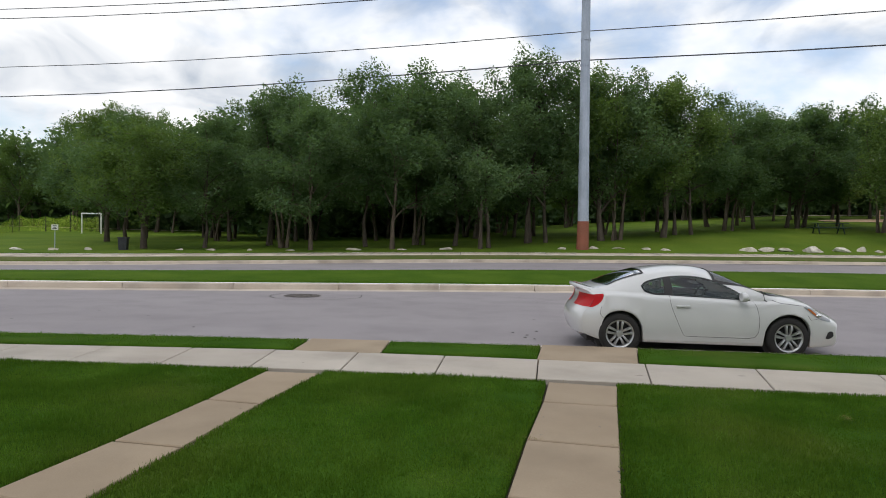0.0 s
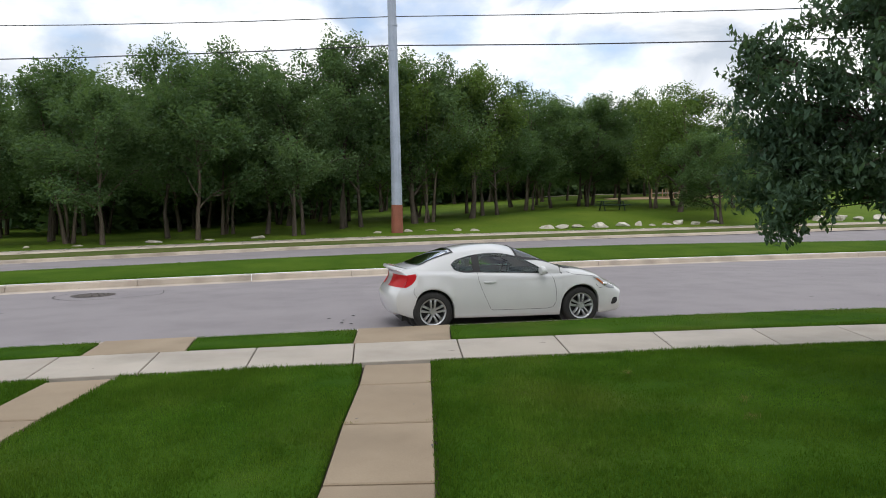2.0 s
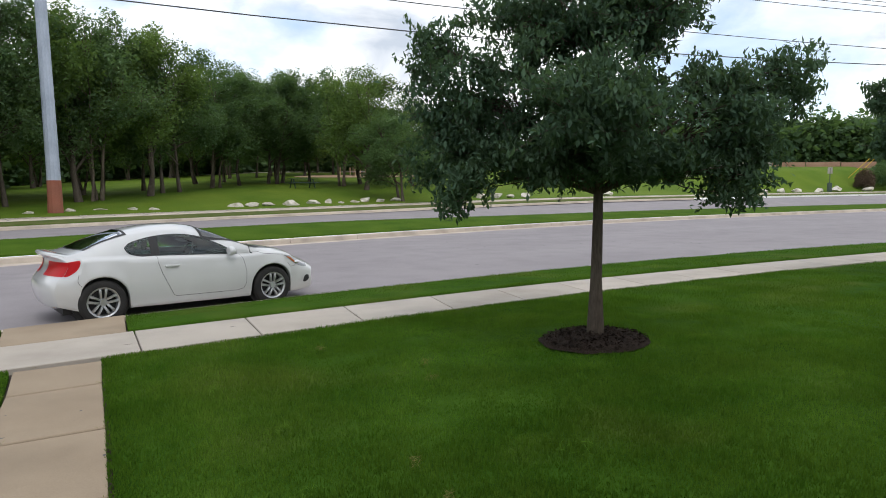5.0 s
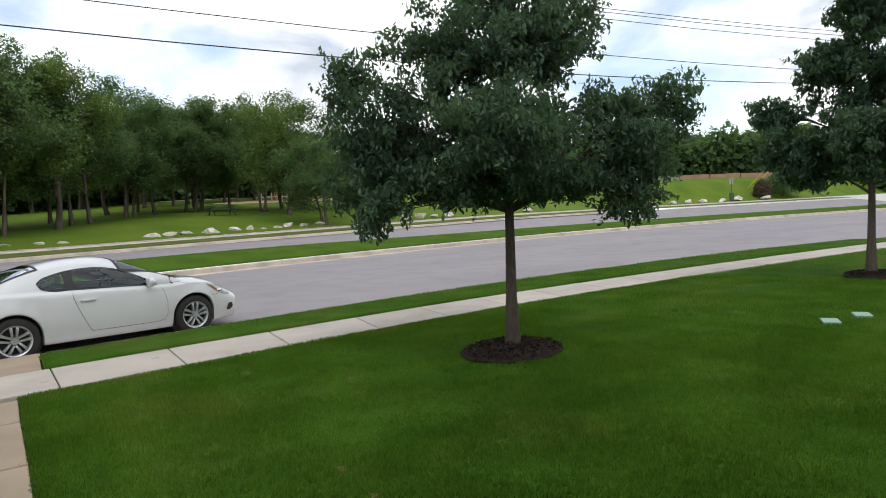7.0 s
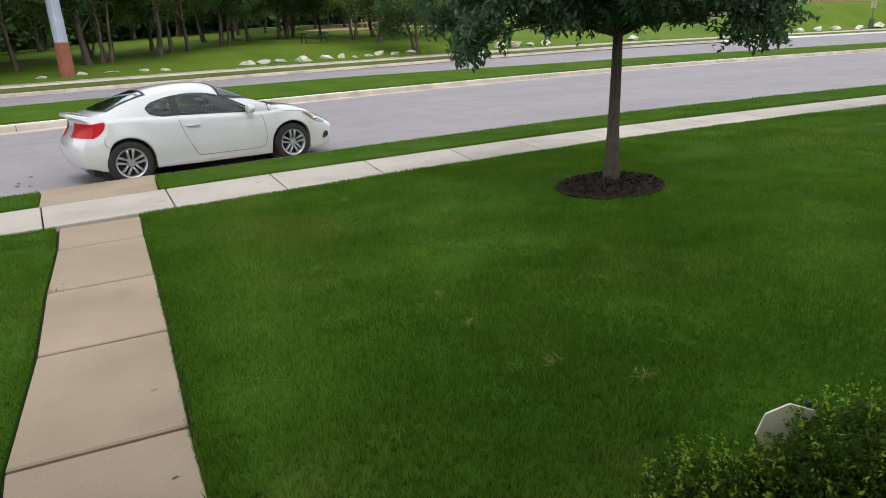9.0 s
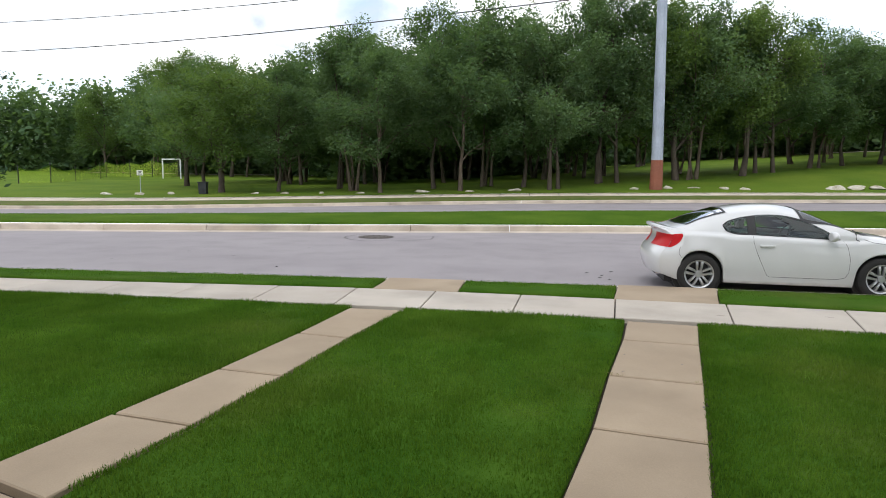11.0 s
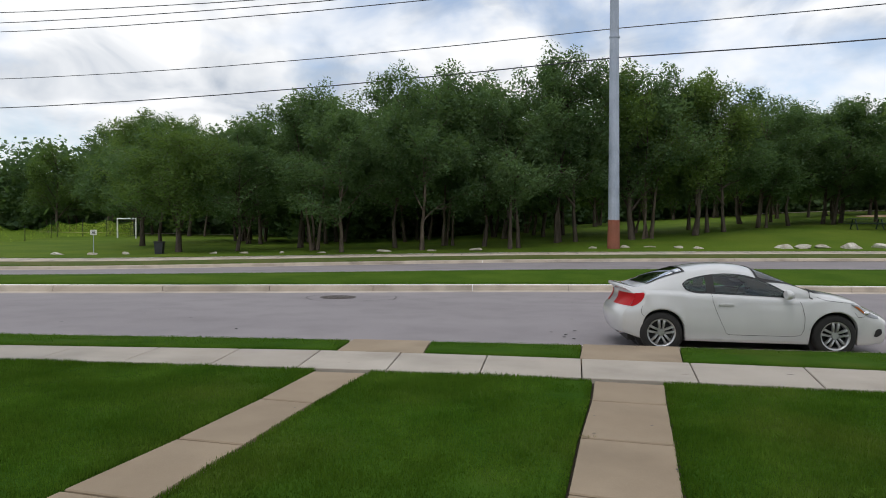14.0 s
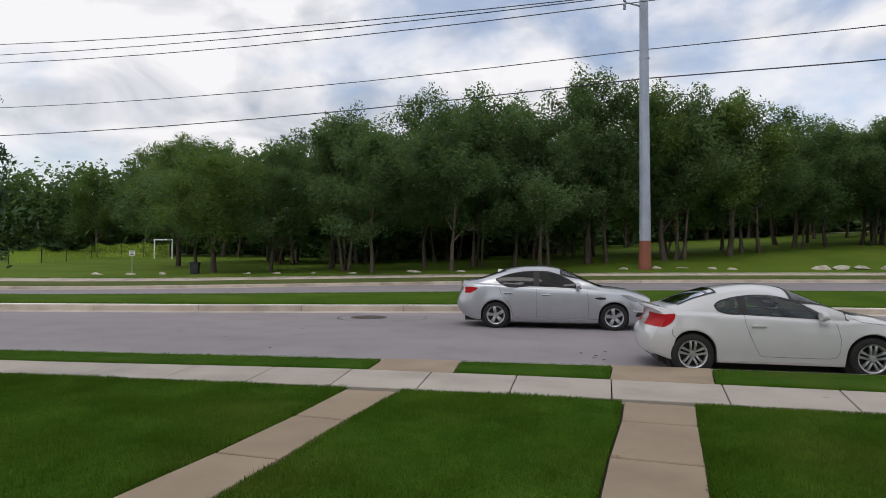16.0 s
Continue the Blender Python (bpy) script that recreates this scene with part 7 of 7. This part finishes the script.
def shrub(name, x, y, z, rx, ry, rz, count, seed, label, leaf=0.016, mat=M_SHRUB, category="shrub"):
    rng = np.random.default_rng(seed)
    top = thing(name, (x, y, z), label=label, category=category)
    bm = bmesh.new()
    twigs = []
    for k in range(26):
        a, u = rng.uniform(0, math.tau), rng.random() ** 0.5
        e = Vector((rx * u * math.cos(a) * 0.85, ry * u * math.sin(a) * 0.85, rz * (0.45 + 0.45 * math.sqrt(max(1 - u * u, 0)))))
        tube(bm, [(0.05 * math.cos(a), 0.05 * math.sin(a), 0), e * 0.5 + Vector((0, 0, 0.05)), e], [0.008, 0.006, 0.003], 4, cap=False)
        twigs.append(np.array(e))
    tagged(part("twig", bm, M_BARK, top), kind="stuff")
    p = rng.normal(0, 1, (count, 3))
    p[:, 2] = np.abs(p[:, 2]) * 1.0 - 0.25
    p /= np.linalg.norm(p, axis=1)[:, None]
    r = rng.random(count) ** 0.22
    lump = np.array([1 + 0.2 * noise.noise((q[0] * 3.0, q[1] * 3.0, q[2] * 3.0 + seed)) + 0.2 * noise.noise((q[0] * 9.0, q[1] * 9.0, q[2] * 9.0 + seed)) for q in p])
    c = p * (r * lump)[:, None] * [rx, ry, rz * 0.72] + [0, 0, rz * 0.3]
    shoots = []
    for t in range(130):
        q = rng.normal(0, 1, 3)
        q[2] = abs(q[2])
        q /= np.linalg.norm(q)
        b = q * [rx, ry, rz * 0.72] * rng.uniform(0.9, 1.0) + [0, 0, rz * 0.3]
        d = (q + [0, 0, 0.9]) * rng.uniform(0.015, 0.06)
        for k in range(8):
            shoots.append(b + d * k / 7 + rng.normal(0, 0.007, 3))
    hang("foliage", leaf_mesh("foliage", c, leaf, 0.5, mat, rng, -0.5), top, "small dark green leaves")
    if mat is M_SHRUB:
        hang("new_growth", leaf_mesh("new_growth", np.array(shoots), leaf * 1.15, 0.5, M_SHOOT, rng, -0.7), top, "yellow-green new shoots")


def far_bushes():
    for name, x, y, rx, rz, count, mat, label, leaf in (
            ("bush", 87.0, 25.5, 1.3, 2.4, 5000, M_DRYBUSH, "brown half-dead round bush beside the far footpath", 0.16),
            ("bush", 91.0, 24.3, 2.6, 3.3, 9000, M_LEAF, "broad green bush beside the far footpath", 0.18)):
        shrub(name, x, y, park_z(x, y) - 0.1, rx, rx * 0.8, rz, count, 83 + count, label, leaf, mat, "bush")


def front_garden():
    shrub("shrub", 2.155, 0.70, 0.2, 0.34, 0.29, 0.48, 46000, 71, "clipped green shrub with small rounded leaves beside the porch")
    shrub("shrub", 1.80, 0.98, 0.2, 0.26, 0.22, 0.31, 26000, 72, "low green shrub with bright new shoots")
    # yard sign: an eight-sided plate on a thin stake
    x, y = 2.193, 0.933
    s = thing("yard_sign", (x, y, lawn_z(x, y) - 0.075), -44, "beige eight-sided yard sign seen from behind, on a stake", "sign")
    bm = bmesh.new()
    ring = [(0.112 * math.cos((k + 0.12) * math.tau / 8), 0.112 * math.sin((k + 0.12) * math.tau / 8)) for k in range(8)]
    a = [bm.verts.new((u, -0.004, 0.36 + w)) for u, w in ring]
    b = [bm.verts.new((u, 0.004, 0.36 + w)) for u, w in ring]
    bm.faces.new(a)
    bm.faces.new(b[::-1])
    for k in range(8):
        bm.faces.new((a[k], b[k], b[(k + 1) % 8], a[(k + 1) % 8]))
    part("plate", bm, M_BEIGE, s)
    bm = bmesh.new()
    tube(bm, [(0, 0.014, -0.1), (0, 0.014, 0.44)], 0.009, 6)
    part("stake", bm, M_STEEL, s)
    bm = bmesh.new()
    bmesh.ops.create_uvsphere(bm, u_segments=10, v_segments=8, radius=0.012, matrix=Matrix.Translation((0.055, 0.012, 0.462)))
    part("lamp", bm, M_DARK, s)


front_garden()
far_bushes()


def porch_column():
    """A tapered square porch column of rough-sawn boards."""
    top = thing("porch_column", (-1.465, 0.99, 0.30), -9, "tapered taupe wooden porch column with rough grain", "column")
    bm = bmesh.new()
    rings = []
    for z, h in ((0.0, 0.265), (2.62, 0.155)):
        rings.append([bm.verts.new((sx * h, sy * h, z)) for sx, sy in ((-1, -1), (1, -1), (1, 1), (-1, 1))])
    bm.faces.new(rings[0][::-1])
    bm.faces.new(rings[1])
    for k in range(4):
        bm.faces.new((rings[0][k], rings[0][(k + 1) % 4], rings[1][(k + 1) % 4], rings[1][k]))
    part("shaft", bm, M_TRIM, top, bevel=0.006)


porch_column()


def street_things():
    # transformer cabinet and lamp post foot beyond the young live oak
    top = thing("utility_cabinet", (-9.45, 7.55, 0.2), 8, "dark green metal utility cabinet on a concrete pad", "cabinet")
    bm = bmesh.new()
    box(bm, -0.45, 0.45, -0.4, 0.4, 0.06, 0.72)
    part("body", bm, M_GREENBOX, top, bevel=0.015)
    bm = bmesh.new()
    box(bm, -0.48, 0.48, -0.43, 0.43, 0.72, 0.76)
    part("lid", bm, M_GREENBOX, top, bevel=0.01)
    bm = bmesh.new()
    box(bm, -0.6, 0.6, -0.5, 0.5, -0.05, 0.06)
    part("pad", bm, M_SIDE, top, bevel=0.01)
    top = thing("street_lamp", (-10.95, 9.6, 0.13), 0, "pale grey metal street lamp post in the kerb strip", "lamp post")
    bm = bmesh.new()
    tube(bm, [(0, 0, -0.1), (0, 0, 0.5)], [0.13, 0.12], 10)
    part("base", bm, M_STEEL, top)
    bm = bmesh.new()
    tube(bm, [(0, 0, 0.5), (0, 0, 8.0)], [0.085, 0.05], 10)
    part("post", bm, M_STEEL, top)
    bm = bmesh.new()
    tube(bm, [(0, 0, 7.9), (0.2, 0.35, 8.15), (0.3, 0.8, 8.2)], 0.035, 8)
    part("arm", bm, M_STEEL, top)
    bm = bmesh.new()
    box(bm, 0.15, 0.45, 0.6, 1.2, 8.14, 8.26)
    part("lantern", bm, M_SHINGLE, top, bevel=0.02)
    # manhole with its patched asphalt
    x, y = -4.2, 18.0
    z = 0.016
    top = thing("manhole", (x, y, z), label="round cast iron manhole cover in the road", category="manhole")
    bm = bmesh.new()
    bmesh.ops.create_cone(bm, cap_ends=True, segments=36, radius1=0.42, radius2=0.41, depth=0.02, matrix=Matrix.Translation((0, 0, 0.008)))
    part("cover", bm, M_IRON, top)
    bm = bmesh.new()
    for r in (0.12, 0.24, 0.34):
        n = int(r * 40)
        for k in range(n):
            q = k * math.tau / n
            box(bm, r * math.cos(q) - 0.018, r * math.cos(q) + 0.018, r * math.sin(q) - 0.018, r * math.sin(q) + 0.018, 0.018, 0.024)
    tagged(part("tread", bm, M_IRON, top), kind="stuff")
    bm = bmesh.new()
    for r0, r1 in ((0.42, 0.5),):
        a = [bm.verts.new((r0 * math.cos(k * math.tau / 36), r0 * math.sin(k * math.tau / 36), 0.012)) for k in range(36)]
        b = [bm.verts.new((r1 * math.cos(k * math.tau / 36), r1 * math.sin(k * math.tau / 36), 0.009)) for k in range(36)]
        for k in range(36):
            bm.faces.new((a[k], b[k], b[(k + 1) % 36], a[(k + 1) % 36]))
    part("frame", bm, M_IRON, top)
    loop = [(-0.35, 0.75), (-0.7, 0.4), (-0.85, 0.0), (-0.8, -0.4), (-0.5, -0.85), (-0.1, -1.1), (0.55, -1.0), (1.1, -0.75), (1.6, -0.42), (1.62, 0.0), (1.55, 0.5)]
    v, f = ribbon([(x + a, y + b, 0.028) for a, b in loop], 0.026, (0, 0, 1))
    tagged(hang("tar_seam", mesh_from("tar_seam", v, f, M_TAR)), "dark tar seam round a patch in the road", "road marking", kind="structure")


street_things()


def road_marks():
    """Small stains, cracks and leaves on the asphalt."""
    rng = np.random.default_rng(77)
    v, f = [], []
    for k in range(50):
        x, y = rng.uniform(-14, 22), rng.uniform(11.0, 20)
        s = rng.uniform(0.01, 0.04)
        n0 = len(v)
        m = 7
        for q in range(m):
            a = q * math.tau / m
            r = s * rng.uniform(0.5, 1.2)
            v.append((x + r * 2.0 * math.cos(a), y + r * math.sin(a), 0.034))
        f.append(tuple(range(n0, n0 + m)))
    tagged(hang("road_stains", mesh_from("road_stains", v, f, M_TAR)), "small dark stains and leaf litter on the asphalt", "stains", kind="stuff")


road_marks()


PAVING_SPOTS = [(0.87, 6.1, 0.012, 0.008), (1.32, 5.83, 0.013, 0.009), (2.27, 8.05, 0.05, 0.012), (0.78, 5.55, 0.02, 0.008), (0.78, 3.35, 0.02, 0.006), (1.22, 4.75, 0.012, 0.02), (3.55, 8.2, 0.06, 0.015), (-1.85, 8.3, 0.014, 0.01), (0.62, 2.55, 0.018, 0.006), (5.1, 7.75, 0.03, 0.02), (-1.9, 6.1, 0.012, 0.01)]


def small_marks():
    """Weeds and straw in the lawn, litter in the gutter, and joints in the far path."""
    rng = np.random.default_rng(91)
    weeds = [(3.64, 6.25, 0), (2.38, 5.98, 0), (2.25, 4.34, 0), (3.26, 4.07, 0), (4.08, 5.03, 1), (2.55, 3.27, 1), (3.79, 4.59, 1), (3.66, 6.23, 1), (2.39, 2.8, 1), (2.19, 2.2, 0), (2.37, 2.14, 1), (1.42, 2.2, 0), (1.87, 2.14, 0), (2.56, 1.74, 1), (2.24, 5.54, 0), (3.41, 2.76, 0), (3.01, 1.83, 0), (1.85, 3.34, 0),
             (-3.55, 4.49, 0), (-3.52, 4.14, 0), (-3.57, 3.81, 0), (-3.12, 7.33, 0), (-0.3, 6.1, 0), (-0.64, 4.67, 0), (-3.03, 3.57, 0), (-3.82, 7.11, 0), (-4.27, 5.81, 0)]
    spots = ([], [])
    for x, y, dry in weeds:
        n = 60 if not dry else 40
        r = rng.uniform(0.03, 0.09) if not dry else rng.uniform(0.018, 0.04)
        p = np.stack([x + rng.normal(0, r, n), y + rng.normal(0, r * 0.7, n), np.full(n, lawn_z(x, y) + 0.02) + rng.uniform(0.0, 0.05, n)], 1)
        spots[dry].append(p)
    for dry, label in ((0, "pale green weeds growing in the lawn"), (1, "wisps of dry straw in the lawn")):
        me = leaf_mesh("weed", np.concatenate(spots[dry]), 0.05, 0.07, M_STRAW if dry else M_WEED, rng, 0.0 if dry else -0.6)
        tagged(hang("weed", me), label, "weed", kind="stuff")
    v, f = [], []
    for k in range(70):
        x = -50 + 1.52 * k
        y0 = Y_MEDIAN(x) + FAR_W + VERGE_W
        z = Z_FAR(x)
        q = len(v)
        v += [(x - 0.015, y0 + 0.03, z + 0.157), (x + 0.015, y0 + 0.03, z + 0.157), (x + 0.015, y0 + PATH_W - 0.03, z + 0.226), (x - 0.015, y0 + PATH_W - 0.03, z + 0.226)]
        f.append((q, q + 1, q + 2, q + 3))
    tagged(hang("path_joint", mesh_from("path_joint", v, f, M_TAR)), "dark joints across the far footpath", "joints", kind="stuff")
    for x, y in ((1.1, 12.25), (1.33, 11.97), (1.42, 11.55), (1.56, 12.46), (1.27, 11.7), (-4.74, 11.95)):
        bm = bmesh.new()
        bmesh.ops.create_icosphere(bm, subdivisions=1, radius=0.022)
        for vv in bm.verts:
            vv.co = Vector((vv.co.x * 1.6, vv.co.y, vv.co.z * 0.3)) * rng.uniform(0.8, 1.2)
        ob = part("litter", bm, M_TAR)
        ob.matrix_basis = pose(x, y, 0.035)
        tagged(ob, "small dark dead leaf lying on the asphalt", "litter")
    # leaves and small dark spots on the paving, tufts in its joints
    v, f = [], []
    for x, y, w, h in PAVING_SPOTS:
        base, n0 = lawn_z(x, y) + 0.0105 if y < Y_WALK(x) else 0.1985 - 0.0125 * (y - Y_WALK(x)), len(v)
        for q in range(9):
            a = q * math.tau / 9
            k = rng.uniform(0.55, 1.1)
            v.append((x + w * k * math.cos(a), y + h * k * math.sin(a), base))
        f.append(tuple(range(n0, n0 + 9)))
    tagged(hang("paving_spots", mesh_from("paving_spots", v, f, M_TAR)), "small dark leaf scraps lying on the paving", "stains", kind="stuff")
    tufts = []
    for x, y, n in ((0.66, 5.44, 26), (0.72, 5.42, 14), (0.94, 6.66, 8), (1.63, 6.57, 14), (1.35, 5.3, 10), (1.3, 7.58, 8), (1.08, 4.1, 6)):
        tufts.append(np.stack([x + rng.normal(0, 0.03, n), y + rng.normal(0, 0.007, n), np.full(n, lawn_z(x, y) + 0.012) + rng.uniform(0, 0.014, n)], 1))
    tagged(hang("weed", leaf_mesh("weed", np.concatenate(tufts), 0.028, 0.09, M_STRAW, rng, -0.3)), "tufts of dry grass in the path joints", "weed", kind="stuff")
    for x, y in ((9.49, 2.01), (10.16, 1.78)):
        top = thing("valve_cover", (x, y, lawn_z(x, y) + 0.03), 20, "flat pale green irrigation valve cover in the lawn", "cover")
        bm = bmesh.new()
        box(bm, -0.16, 0.16, -0.1, 0.1, -0.05, 0.0)
        part("lid", bm, M_SIGNGREEN, top, bevel=0.006)


small_marks()


# ---- what moves ----
# the near rear wheel of the saloon: time, x, y, heading
SEDAN_RUN = [(14.5, -15.45, 14.9, -6.0), (14.75, -12.9, 15.08, -6.3), (15.0, -10.38, 15.25, -6.5), (15.25, -8.06, 15.55, -6.0), (15.5, -5.7, 15.8, -5.0), (15.75, -3.18, 15.95, -3.6), (16.0, -0.59, 16.0, -2.0)]
SEDAN_SPEED = 9.9


def motions():
    """The saloon drives along the road at a steady pace, its wheels rolling."""
    x_rear, y_side = SEDAN["wheels"][0], -0.9

    def body(t, x, y, turn):
        a = math.radians(turn)
        return t, pose(x - x_rear * math.cos(a) + y_side * math.sin(a), y - x_rear * math.sin(a) - y_side * math.cos(a), 0.018, 0, 0, turn)

    rows = [body(*r) for r in SEDAN_RUN]
    # before it comes into view it follows the bend of the road
    t, x, y, turn = SEDAN_RUN[0]
    while t > 0.01:
        slope = (Y_MEDIAN(x + 1.5) - Y_MEDIAN(x - 1.5)) / 3.0 if x > -93 else 0.55
        blend = smooth(14.5, 12.5, t)
        t, x = t - 0.25, x - SEDAN_SPEED / 4 / math.hypot(1, slope * blend)
        y -= SEDAN_SPEED / 4 * slope * blend / math.hypot(1, slope * blend)
        rows.insert(0, body(t, x, y, turn * (1 - blend) + blend * math.degrees(math.atan(slope))))
    walk(sedan, rows)
    turn = math.degrees(SEDAN_SPEED / SEDAN["wheel_r"]) / FPS
    for w in [c for c in sedan.children if c.name.startswith("wheel")]:
        x, y, z = w.location
        walk(w, [(k / FPS, pose(x, y, z, 0, turn * k, 0)) for k in range(16 * FPS + 1)])


motions()
